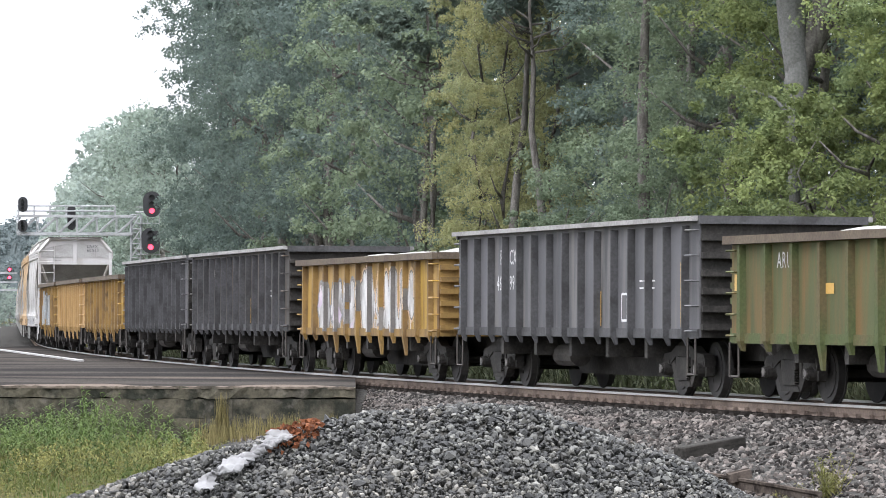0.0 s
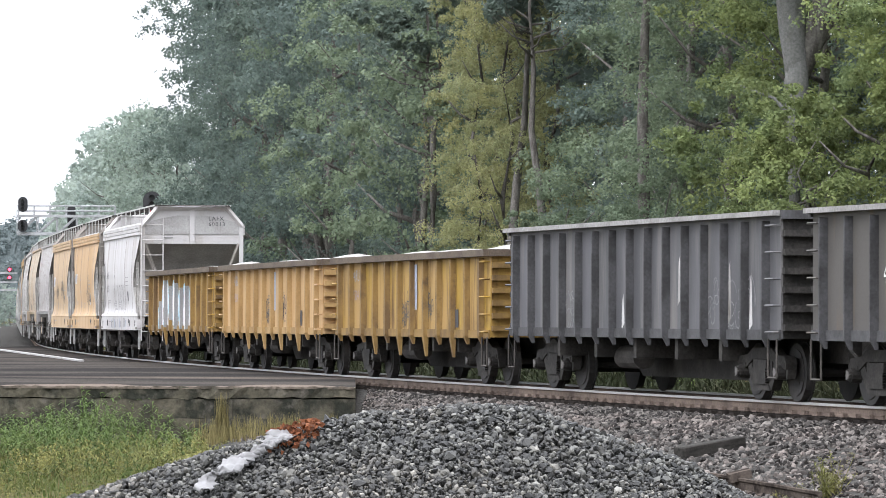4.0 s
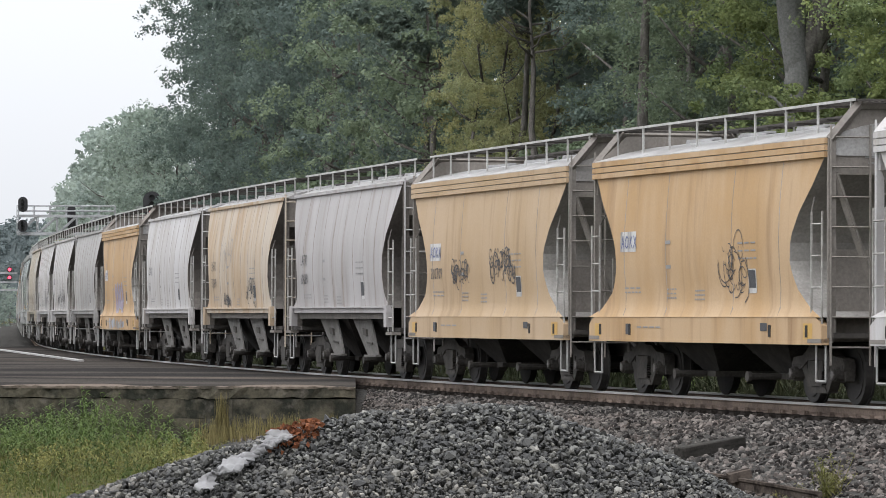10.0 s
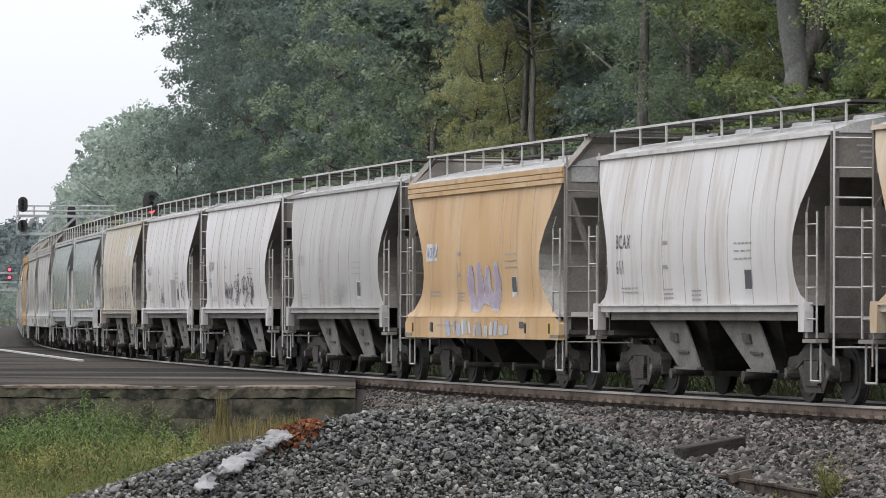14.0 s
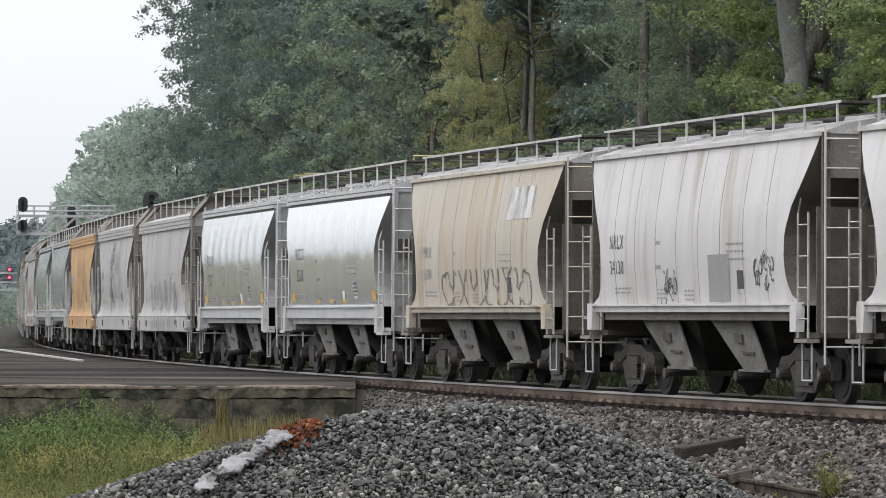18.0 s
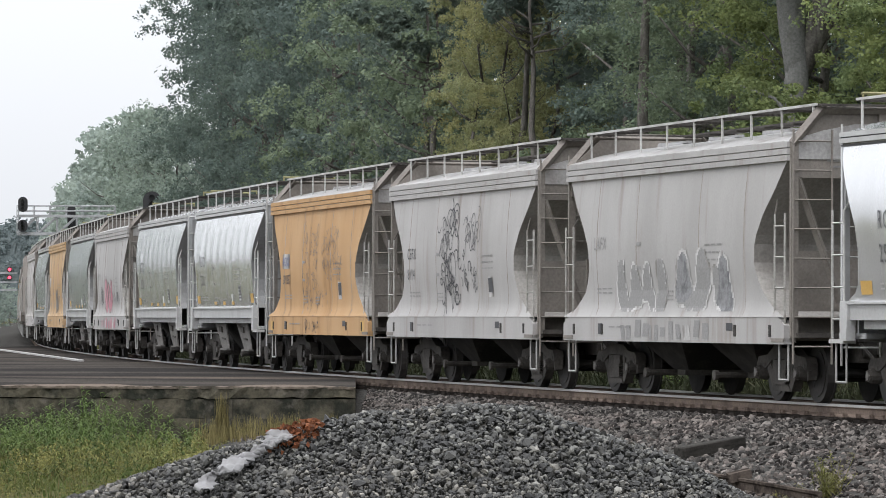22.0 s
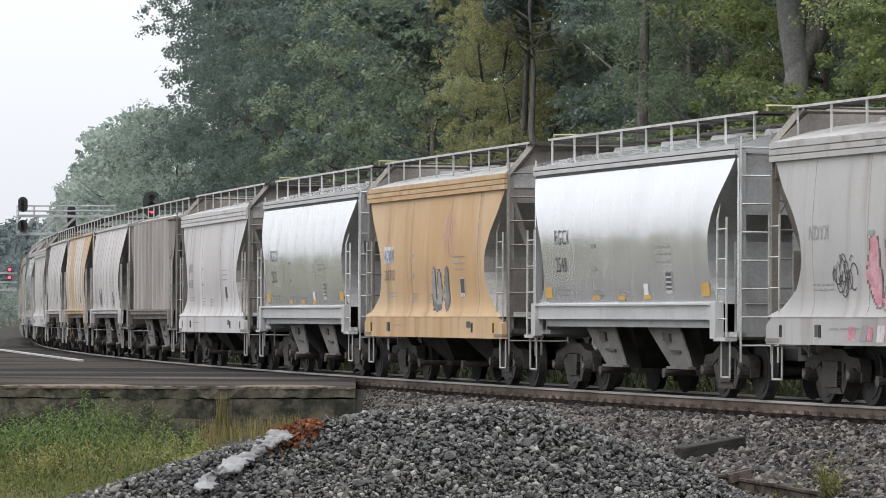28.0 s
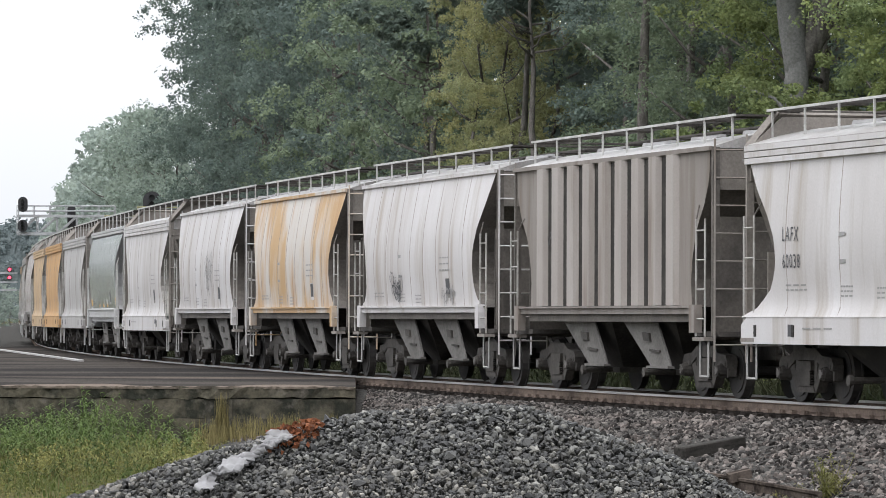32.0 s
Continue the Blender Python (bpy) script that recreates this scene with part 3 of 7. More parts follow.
MARK_BLUE = surface("blue_lettering", (0.11, 0.13, 0.27), 0.6, grain=25, grain_depth=0.2)
MARK_WHITE = surface("white_lettering", (0.62, 0.62, 0.62), 0.6, grain=25, grain_depth=0.2)
MARK_GREY_BLUE = surface("blue_grey_patch", (0.30, 0.32, 0.38), 0.6, grain=25, grain_depth=0.2)
MARK_YELLOW = surface("yellow_reflector", (0.48, 0.29, 0.07), 0.5, grain=25, grain_depth=0.1)
MARK_PINK = surface("pink_spray", (0.42, 0.16, 0.2), 0.6, second=(0.5, 0.3, 0.33), scale=3, grain=25, grain_depth=0.15)
MARK_PALE = surface("pale_spray", (0.52, 0.51, 0.50), 0.6, second=(0.32, 0.31, 0.30), scale=1.6, stretch=(1.5, 1, 0.6), grain=25, grain_depth=0.12, stain=(0.16, 0.145, 0.13), stain_scale=1.5, stain_stretch=(1.8, 1, 0.5), stain_spread=(0.5, 0.64))
MARK_TEAL = surface("blue_spray", (0.30, 0.50, 0.58), 0.6, second=(0.5, 0.6, 0.64), scale=3, grain=25, grain_depth=0.12)
MARK_LILAC = surface("lilac_spray", (0.44, 0.36, 0.45), 0.6, second=(0.54, 0.48, 0.52), scale=3, grain=25, grain_depth=0.12)
MARK_PEACH = surface("peach_spray", (0.50, 0.34, 0.24), 0.6, second=(0.46, 0.31, 0.14), scale=2, grain=25, grain_depth=0.15)
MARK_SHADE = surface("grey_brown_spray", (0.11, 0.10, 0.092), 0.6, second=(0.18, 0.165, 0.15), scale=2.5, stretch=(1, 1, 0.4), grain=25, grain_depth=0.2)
MARK_DUST = surface("chalky_smear", (0.22, 0.22, 0.225), 0.7, second=(0.13, 0.13, 0.135), scale=5, grain=25, grain_depth=0.25)
MARK_MAUVE = surface("mauve_spray", (0.27, 0.21, 0.27), 0.6, second=(0.34, 0.3, 0.34), scale=3, grain=25, grain_depth=0.15)


# ---------------------------------------------------------------- trucks
def truck_at(parent, x, iron=None):
    """A two-axle truck: bolster, brake beams, side frames, spring nests and wheelsets."""
    iron = iron or DUSTY_SHADE
    bm = bmesh.new()
    box(bm, -0.22, 0.22, -1.0, 1.0, 0.42, 0.62)
    disc(bm, (0, 0, 0.66), (0, 0, 1), 0.2, 0.12, 12)
    for k in (-0.4, 0.4):
        bar(bm, (k, -0.85, 0.36), (k, 0.85, 0.36), 0.05, 6)
        for side in (-1, 1):
            box(bm, k * 1.12 - 0.03, k * 1.12 + 0.03, side * 0.775 - 0.05, side * 0.775 + 0.05, 0.28, 0.62)
            bar(bm, (k, side * 0.85, 0.36), (k * 0.6, side * 0.93, 0.62), 0.025, 5)
    truck = part("truck", bm, GRIME_SHADE, parent, "dusty cast-steel two-axle truck")
    truck.location = (x, 0, 0)
    for side in (-1, 1):
        y = side * 1.0
        bm = bmesh.new()
        # top member, jaws over the axle boxes, tension members and the bottom bridge round the open middle
        prism(bm, [(-1.12, 0.60), (-1.04, 0.70), (-0.66, 0.73), (-0.40, 0.84), (0.40, 0.84), (0.66, 0.73), (1.04, 0.70), (1.12, 0.60), (1.10, 0.50), (0.70, 0.53),
                   (0.42, 0.66), (-0.42, 0.66), (-0.70, 0.53), (-1.10, 0.50)], y - 0.09, y + 0.09)
        for k in (-1, 1):
            foot = [(0.70, 0.5299), (0.52, 0.60), (0.30, 0.27), (0.40, 0.17)]
            prism(bm, [(k * u, v) for u, v in foot], y - 0.075, y + 0.075)
            prism(bm, [(k * u, v) for u, v in ((0.34, 0.6599), (0.44, 0.6599), (0.44, 0.42), (0.34, 0.30))], y - 0.08, y + 0.08)
            prism(bm, [(k * u, v) for u, v in ((1.06, 0.4999), (1.14, 0.4999), (1.12, 0.36), (1.07, 0.34))], y - 0.07, y + 0.07)
        prism(bm, [(-0.40, 0.17), (0.40, 0.17), (0.31, 0.265), (-0.31, 0.265)], y - 0.10, y + 0.10)
        bmesh.ops.recalc_face_normals(bm, faces=bm.faces)
        part("side_frame", bm, iron, truck)
        bm = bmesh.new()
        coil = [(0.29 - 0.05 * (k % 2), 0.27 + 0.02 * k) for k in range(12)] + [(0.30, 0.51), (0.30, 0.65)]
        prism(bm, coil + [(-u, v) for u, v in coil[::-1]], y - 0.125, y + 0.125)
        bmesh.ops.recalc_face_normals(bm, faces=bm.faces)
        part("spring_nest", bm, iron, truck)
        for k in (-1, 1):
            bm = bmesh.new()
            disc(bm, (k * 0.89, y + side * 0.08, 0.457), (0, side, 0), 0.125, 0.16, 12, 0.85)
            disc(bm, (k * 0.89, y + side * 0.17, 0.457), (0, side, 0), 0.095, 0.04, 12, 0.9)
            box(bm, k * 0.89 - 0.15, k * 0.89 + 0.15, y - 0.1, y + 0.1, 0.53, 0.60)
            cap = part("bearing", bm, iron, truck)
            bm = bmesh.new()
            disc(bm, (k * 0.89, y + side * 0.198, 0.457), (0, 1, 0), 0.06, 0.015, 10)
            for a in range(3):
                disc(bm, (k * 0.89 + 0.07 * math.cos(a * 2.1), y + side * 0.197, 0.457 + 0.07 * math.sin(a * 2.1)), (0, 1, 0), 0.016, 0.02, 6)
            part("bearing_cap", bm, CAP_STEEL, cap)
    for k in (-1, 1):
        bm = bmesh.new()
        bar(bm, (0, -1.05, 0), (0, 1.05, 0), 0.075, 10)
        for side in (-1, 1):
            disc(bm, (0, side * 0.775, 0), (0, side, 0), 0.457, 0.11, 24, 0.99)
            disc(bm, (0, side * 0.705, 0), (0, side, 0), 0.485, 0.03, 24)
            disc(bm, (0, side * 0.835, 0), (0, side, 0), 0.36, 0.02, 20)
            for a in range(3):
                box(bm, 0.2 * math.cos(a * 2.1) - 0.03, 0.2 * math.cos(a * 2.1) + 0.03, side * 0.84 - 0.012, side * 0.84 + 0.012,
                    0.2 * math.sin(a * 2.1) - 0.03, 0.2 * math.sin(a * 2.1) + 0.03)
        wheels = part("wheelset", bm, WHEEL, truck, "pair of steel wheels on an axle")
        wheels.location = (k * 0.89, 0, 0.457)
    return truck


def couplers(parent, half, reach, z=0.84):
    for k in (-1, 1):
        bm = bmesh.new()
        x0, x1 = sorted((k * half, k * (reach - 0.25)))
        box(bm, x0, x1, -0.09, 0.09, z - 0.09, z + 0.09)
        x0, x1 = sorted((k * (reach - 0.25), k * (reach + 0.04)))
        box(bm, x0, x1, -0.02 if k > 0 else -0.16, 0.16 if k > 0 else 0.02, z - 0.14, z + 0.14)
        part("coupler", bm, GRIME_SHADE, parent)
        bm = bmesh.new()
        bar(bm, (k * half, -0.35, z + 0.05), (k * (reach - 0.1), -0.12, z - 0.45), 0.03, 6)
        part("air_hose", bm, GRIME_SHADE, parent)


def ladder(parent, x, y, z0, z1, material, across="x", width=0.42, rungs=8, name="ladder"):
    bm = bmesh.new()
    for k in (-0.5, 0.5):
        p = (x + k * width, y) if across == "x" else (x, y + k * width)
        bar(bm, (*p, z0), (*p, z1), 0.019, 5)
    for i in range(rungs):
        z = z0 + (i + 0.6) * (z1 - z0) / rungs
        a = (x - width / 2, y, z) if across == "x" else (x, y - width / 2, z)
        b = (x + width / 2, y, z) if across == "x" else (x, y + width / 2, z)
        bar(bm, a, b, 0.014, 4)
    return part(name, bm, material, parent)


# ---------------------------------------------------------------- covered hoppers
KIND = {
    "deep": dict(rows=[(1.31, 1.60, 5.60), (1.37, 1.565, 5.30), (1.47, 1.54, 4.98), (1.75, 1.535, 4.45), (2.1, 1.565, 4.2), (2.5, 1.575, 4.25), (2.9, 1.56, 4.6), (3.25, 1.535, 5.05), (3.70, 1.49, 5.5)],
                 eave=3.70, top=4.24, fascia=3, sill=(0.90, 1.31), half=5.62),
    "thin": dict(rows=[(1.49, 1.515, 5.2), (1.62, 1.525, 4.8), (1.85, 1.54, 4.55), (2.2, 1.57, 4.5), (2.6, 1.575, 4.55), (3.0, 1.55, 4.8), (3.4, 1.49, 5.15), (3.75, 1.425, 5.4), (4.05, 1.36, 5.55)],
                 eave=4.05, top=4.31, fascia=0, sill=(1.39, 1.52), half=5.60),
    "silver": dict(rows=[(1.52, 1.475, 5.2), (1.64, 1.49, 4.82), (1.85, 1.515, 4.6), (2.2, 1.545, 4.55), (2.6, 1.577, 4.6), (2.85, 1.583, 4.74), (3.1, 1.565, 4.93), (3.4, 1.51, 5.2), (3.65, 1.45, 5.4), (3.88, 1.385, 5.5)],
                   eave=3.88, top=4.26, fascia=2, sill=(1.27, 1.53), half=5.55),
    "ribbed": dict(rows=[(1.48, 1.46, 4.6), (1.9, 1.46, 4.55), (2.2, 1.46, 4.6), (2.7, 1.46, 4.8), (3.1, 1.46, 5.2), (3.5, 1.46, 5.45), (4.0, 1.46, 5.5)],
                   eave=4.0, top=4.28, fascia=0, sill=(1.36, 1.49), half=5.6),
}


def wide_at(kind, z):
    rows = KIND[kind]["rows"]
    return float(np.interp(z, [r[0] for r in rows], [r[1] for r in rows]))


def skin(kind, x, z, side=-1):
    """Half width of the shell at a place on its side, with the shallow hollows between the weld lines."""
    rows = KIND[kind]["rows"]
    low, eave = rows[0][0], KIND[kind]["eave"]
    xl = float(np.interp(z, [r[0] for r in rows], [r[2] for r in rows]))
    if abs(x) >= xl - 0.001 or z <= low or z >= eave:
        return wide_at(kind, z)
    dent = math.sin(math.pi * (z - low) / (eave - low))
    hollow = {"ribbed": 0.0, "deep": 0.005}.get(kind, 0.012) * (0.5 - 0.5 * math.cos(2 * math.pi * (x + 3.745) / 1.07)) * dent
    hollow += 0.012 * noise.noise((x * 0.9, z * 0.8, side * 3.0 + len(kind))) * dent
    return wide_at(kind, z) - hollow


def hopper_car(kind, body_paint, roof_paint, label, trim):
    k = KIND[kind]
    rows, eave, top, half = k["rows"], k["eave"], k["top"], k["half"]
    car = thing("hopper_car", label, "hopper car", "cars of the freight train")
    # shell: sides and end slope sheets, rounded between the rows
    zs = np.linspace(rows[0][0], rows[-1][0], 18)
    bm = bmesh.new()
    loops, cols = [], 45
    for z in zs:
        hw = float(np.interp(z, [r[0] for r in rows], [r[1] for r in rows]))
        xl = float(np.interp(z, [r[0] for r in rows], [r[2] for r in rows]))
        ring = []
        for side in (-1, 1):
            for c in range(cols + 1):
                x = side * -1 * (-xl + 2 * xl * c / cols)
                ring.append(bm.verts.new((x, side * (skin(kind, x, z, side) if 0 < c < cols else hw), z)))
        loops.append(ring)
    n = len(loops[0])
    corners = {0, cols, cols + 1, n - 1}
    for a, b in zip(loops, loops[1:]):
        for i in range(n):
            j = (i + 1) % n
            f = bm.faces.new([a[i], a[j], b[j], b[i]])
            f.smooth, f.material_index = True, 1 if i in (cols, n - 1) else 0
    bm.faces.new(loops[0][::-1])
    bm.faces.new(loops[-1])
    corner = {ring[i] for ring in loops for i in corners}
    ends_of = {v for ring in (loops[0], loops[-1]) for v in ring}
    for e in bm.edges:
        if (e.verts[0] in corner and e.verts[1] in corner) or (e.verts[0] in ends_of and e.verts[1] in ends_of):
            e.smooth = False
    bmesh.ops.recalc_face_normals(bm, faces=bm.faces)
    body = part("body", bm, [body_paint, {"silver": SILVER_DULL, "deep": END_SLOPE}.get(kind, END_GRIME_SHADE)], car)
    # weld seams of the side sheets
    if kind != "ribbed":
        for i in range(8):
            x = -3.745 + i * 1.07
            for side in (-1,):
                verts, faces = [], []
                for z in np.linspace(rows[0][0] + 0.02, eave - 0.04, 17):
                    xl = float(np.interp(z, [r[0] for r in rows], [r[2] for r in rows]))
                    xx = max(-xl + 0.06, min(xl - 0.06, x))
                    y = side * (skin(kind, xx, z, side) + (0.003 if kind == 'silver' else 0.006))
                    verts += [(xx - 0.022, y - side * 0.012, z), (xx, y, z), (xx + 0.022, y - side * 0.012, z)]
                for r in range(16):
                    for c in range(2):
                        q = [3 * r + c, 3 * r + c + 1, 3 * r + c + 4, 3 * r + c + 3]
                        faces.append(q if side < 0 else q[::-1])
                if kind != "deep" or i in (0, 2, 5, 7):
                    raw("seam", verts, faces, body_paint if kind == "silver" else SEAM_DIRT, body)
    else:
        for i in range(9):
            x = -3.72 + 0.93 * i
            z0 = 1.50
            for side in (-1, 1):
                bm = bmesh.new()
                ya, yb = side * 1.455, side * 1.555
                foot, head = [], []
                for z, ring in ((z0, foot), (3.96, head)):
                    ring.extend(bm.verts.new((x + dx, y, z)) for dx, y in ((-0.24, ya), (-0.19, yb), (0.19, yb), (0.24, ya)))
                for c in range(4):
                    bm.faces.new([foot[c], foot[(c + 1) % 4], head[(c + 1) % 4], head[c]])
                bm.faces.new(foot)
                bm.faces.new(head)
                bmesh.ops.recalc_face_normals(bm, faces=bm.faces)
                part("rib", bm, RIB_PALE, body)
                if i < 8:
                    # near-black strip between two ribs: the gap's shade and dirt as colour
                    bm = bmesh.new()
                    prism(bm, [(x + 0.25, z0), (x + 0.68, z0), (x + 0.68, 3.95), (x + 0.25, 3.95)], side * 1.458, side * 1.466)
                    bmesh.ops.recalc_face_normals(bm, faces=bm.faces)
                    part("recess", bm, GRIME_SHADE, body)
    # roof: sloped sheets from the eaves to the flat top
    bm = bmesh.new()
    hw = rows[-1][1]
    f_top = eave + (0.28 if kind == "deep" else 0.12 if kind == "silver" else 0.02)
    section = [(-hw, eave), (-hw - 0.01, f_top), (-0.95, top - 0.10), (-0.45, top), (0.45, top), (0.95, top - 0.10), (hw + 0.01, f_top), (hw, eave)]
    ends = [[bm.verts.new((x, y, z + 0.002)) for y, z in section] for x in (-half, -half / 3, half / 3, half)]
    for a, b in zip(ends, ends[1:]):
        for i in range(7):
            bm.faces.new([a[i], a[i + 1], b[i + 1], b[i]])
        bm.faces.new([a[7], a[0], b[0], b[7]])
    bm.faces.new(ends[0])
    bm.faces.new(ends[-1][::-1])
    bmesh.ops.recalc_face_normals(bm, faces=bm.faces)
    roof = part("roof", bm, roof_paint, car, "dusty sloped roof")
    # eave mouldings
    lines = {3: (0.02, 0.12, 0.22), 2: (0.02, 0.11), 0: (0.0,)}[k["fascia"]]
    for dz in lines:
        for side in (-1, 1):
            bm = bmesh.new()
            r = {3: 0.042, 2: 0.035, 0: 0.035}[k["fascia"]]
            y = side * (hw + 0.012)
            prism(bm, [(-half, eave + dz - r), (half, eave + dz - r), (half, eave + dz + r), (-half, eave + dz + r)], y - side * 0.03, y + side * 0.045)
            part("eave_moulding", bm, trim if k["fascia"] != 3 else body_paint, roof)
    # black strips paint the shadow lines below and between the eave mouldings
    if kind == "silver":
        for dz in (-0.05, 0.065):
            bm = bmesh.new()
            prism(bm, [(-half, eave + dz - 0.013), (half, eave + dz - 0.013), (half, eave + dz + 0.013), (-half, eave + dz + 0.013)], -hw + 0.02, -hw - 0.03)
            bmesh.ops.recalc_face_normals(bm, faces=bm.faces)
            part("eave_seal", bm, BLACK, roof, "black strip painted as the shadow line at the eave")
    # hatches along the ridge and the running boards beside them, their shade put into dark colours
    for i in range(4):
        bm = bmesh.new()
        disc(bm, (-4.0 + i * 2.67, 0, top + 0.03), (0, 0, 1), 0.40, 0.10, 14, 0.9)
        box(bm, -4.55 + i * 2.67, -3.45 + i * 2.67, -0.05, 0.05, top + 0.07, top + 0.11)
        part("hatch", bm, SILVER_DULL, roof, "round loading hatch with a cover bar")
    z_board = 4.54
    for side in (-1, 1):
        bm = bmesh.new()
        y = side * 0.86
        for dy in (-0.2, -0.1, 0.0, 0.1, 0.2):
            box(bm, -half - 0.12, half + 0.12, y + dy - 0.022, y + dy + 0.022, z_board - 0.03, z_board)
        for i in range(9):
            x = -half + i * half / 4
            box(bm, x - 0.02, x + 0.02, y - 0.24, y + 0.24, z_board - 0.06, z_board - 0.031)
        part("running_board", bm, DUSTY_SHADE, roof, "steel grating walkway")
        for i in range(9):
            x = -half + 0.06 + i * (half - 0.06) / 4
            bm = bmesh.new()
            z_foot = float(np.interp(abs(y) + 0.23, [0.95, hw], [top - 0.10, f_top]))
            box(bm, x - 0.018, x + 0.018, y + side * 0.225, y + side * 0.255, z_foot - 0.02, z_board - 0.03)
            part("walkway_post", bm, RAIL_PIPE, roof)
        bm = bmesh.new()
        yy = y + side * 0.255
        box(bm, -half - 0.12, half + 0.12, yy - 0.014, yy + 0.014, z_board - 0.03, z_board + 0.008)
        part("walkway_edge", bm, RAIL_PIPE, roof)
    for e in (-1, 1):
        bm = bmesh.new()
        for dx in (0.02, 0.12, 0.22):
            x0, x1 = sorted((e * (half + dx - 0.03), e * (half + dx + 0.03)))
            box(bm, x0, x1, -1.08, 1.08, z_board - 0.034, z_board - 0.004)
        part("cross_walk", bm, DUSTY_SHADE, roof)
        if kind == "silver":
            # yellow hand rail across the end of the roof
            bm = bmesh.new()
            xx = e * (half + 0.2)
            bar(bm, (xx, -1.0, z_board + 0.085), (xx, 0.25, z_board + 0.085), 0.024, 6)
            for yy in (-0.98, 0.23):
                bar(bm, (xx, yy, z_board - 0.01), (xx, yy, z_board + 0.085), 0.02, 5)
            part("end_hand_rail", bm, DULL_YELLOW, roof, "dull yellow hand rail")
        # upper end sheet, corner posts, platform and braces
        z_low = {"deep": 3.42, "silver": 2.92}.get(kind, eave - 0.66)
        z_ridge = 4.43 if kind == "deep" else top - 0.13
        bm = bmesh.new()
        hw2 = rows[-1][1] - 0.03
        x0, x1 = sorted((e * (half - 0.06), e * (half - 0.02)))
        a = [bm.verts.new((x0, y, z)) for y, z in [(-hw2, z_low), (hw2, z_low), (hw2, f_top - 0.02), (0.93, z_ridge), (-0.93, z_ridge), (-hw2, f_top - 0.02)]]
        b = [bm.verts.new((x1, v.co.y, v.co.z)) for v in a]
        bm.faces.new(a)
        bm.faces.new(b[::-1])
        for i in range(6):
            bm.faces.new([a[(i + 1) % 6], a[i], b[i], b[(i + 1) % 6]])
        bmesh.ops.recalc_face_normals(bm, faces=bm.faces)
        end = part("end_sheet", bm, {"silver": SILVER_DULL, "deep": body_paint}.get(kind, END_TAUPE), car)
        for y in (0.05 - hw, hw - 0.05) if kind == "deep" else (0.05 - hw, hw - 0.05, -0.42):
            bm = bmesh.new()
            x0, x1 = sorted((e * (half - 0.02), e * (half + 0.05)))
            box(bm, x0, x1, y - 0.06, y + 0.06, 1.0, f_top)
            part("end_post", bm, END_GRIME_SHADE if kind in ("thin", "ribbed") else body_paint, end)
        if kind == "deep":
            for side in (-1, 1):
                bm = bmesh.new()
                bar(bm, (e * half, side * 1.38, z_low), (e * (half - 0.05), side * 0.55, 1.2), 0.06, 4)
                part("end_brace", bm, END_TAUPE, end)
        # shear panel below the slope sheet
        bm = bmesh.new()
        x0, x1 = sorted((e * (half - 0.42), e * (half - 0.38)))
        box(bm, x0, x1, -1.30, 1.30, 0.95, z_low - (0.42 if kind != "deep" else 1.1))
        part("shear_panel", bm, {"silver": SILVER_DULL, "deep": END_TAUPE}.get(kind, END_GRIME_SHADE), end)
        if kind == "deep":
            # arch over the end: chamfered beams up to the crossing walkway, and a stiffener down the middle
            for a, b in (((-hw + 0.02, f_top - 0.05), (-0.98, 4.50)), ((hw - 0.02, f_top - 0.05), (0.98, 4.50)), ((-0.98, 4.47), (0.98, 4.47))):
                bm = bmesh.new()
                pa, pb = Vector((e * (half + 0.03), *a)), Vector((e * (half + 0.03), *b))
                bar(bm, pa, pb, 0.075, 4)
                part("end_beam", bm, body_paint, end)
            bm = bmesh.new()
            x0, x1 = sorted((e * (half - 0.02), e * (half + 0.035)))
            box(bm, x0, x1, -0.07, 0.07, z_low, z_ridge - 0.02)
            part("stiffener", bm, body_paint, end)
        bm = bmesh.new()
        for i in range(3):
            x0, x1 = sorted((e * (half - 0.018), e * (half - 0.012)))
            z = f_top - 0.22 - 0.09 * i
            box(bm, x0, x1, -0.95 + 0.05 * i, -0.55, z, z + 0.03)
        part("small_lettering", bm, MARK_GREY, end)
        bm = bmesh.new()
        x0, x1 = sorted((e * (half - 1.0), e * (half + 0.05)))
        box(bm, x0, x1, -1.42, 1.42, 1.0, 1.08)
        x0, x1 = sorted((e * (half - 0.9), e * (half - 0.1)))
        box(bm, x0, x1, -0.35, 0.35, 0.62, 1.0)
        part("platform", bm, body_paint if kind == "silver" else DUSTY_SHADE, car)
        ladder(car, e * (half + 0.075), -(hw - 0.33), 0.6, 4.15, RAIL_PIPE if kind == "silver" else body_paint, "y", 0.62, 8, "end_ladder")
        for side in (-1, 1):
            ladder(car, e * (half - 0.27), side * 1.56, 1.0, 2.88, RAIL_PIPE if kind == "silver" else LADDER_STEEL, "x", 0.44, 4, "side_ladder")
            bm = bmesh.new()
            bar(bm, (e * (half - 0.49), side * 1.56, 2.87), (e * (half - 0.62), side * 1.47, 3.1), 0.014, 4)
            part("ladder_bracket", bm, RAIL_PIPE if kind == "silver" else END_GRIME_SHADE, car)
            bm = bmesh.new()
            box(bm, *sorted((e * (half - 0.56), e * half)), *sorted((side * 1.40, side * 1.60)), 0.93, 0.99)
            part("corner_step", bm, RAIL_PIPE if kind == "silver" else END_TAUPE, car)
            bm = bmesh.new()
            x = e * (half - 0.25)
            bar(bm, (x - 0.2, side * 1.5, 0.36), (x + 0.2, side * 1.5, 0.36), 0.02, 4)
            bar(bm, (x - 0.2, side * 1.5, 0.36), (x - 0.2, side * 1.5, 0.95), 0.02, 4)
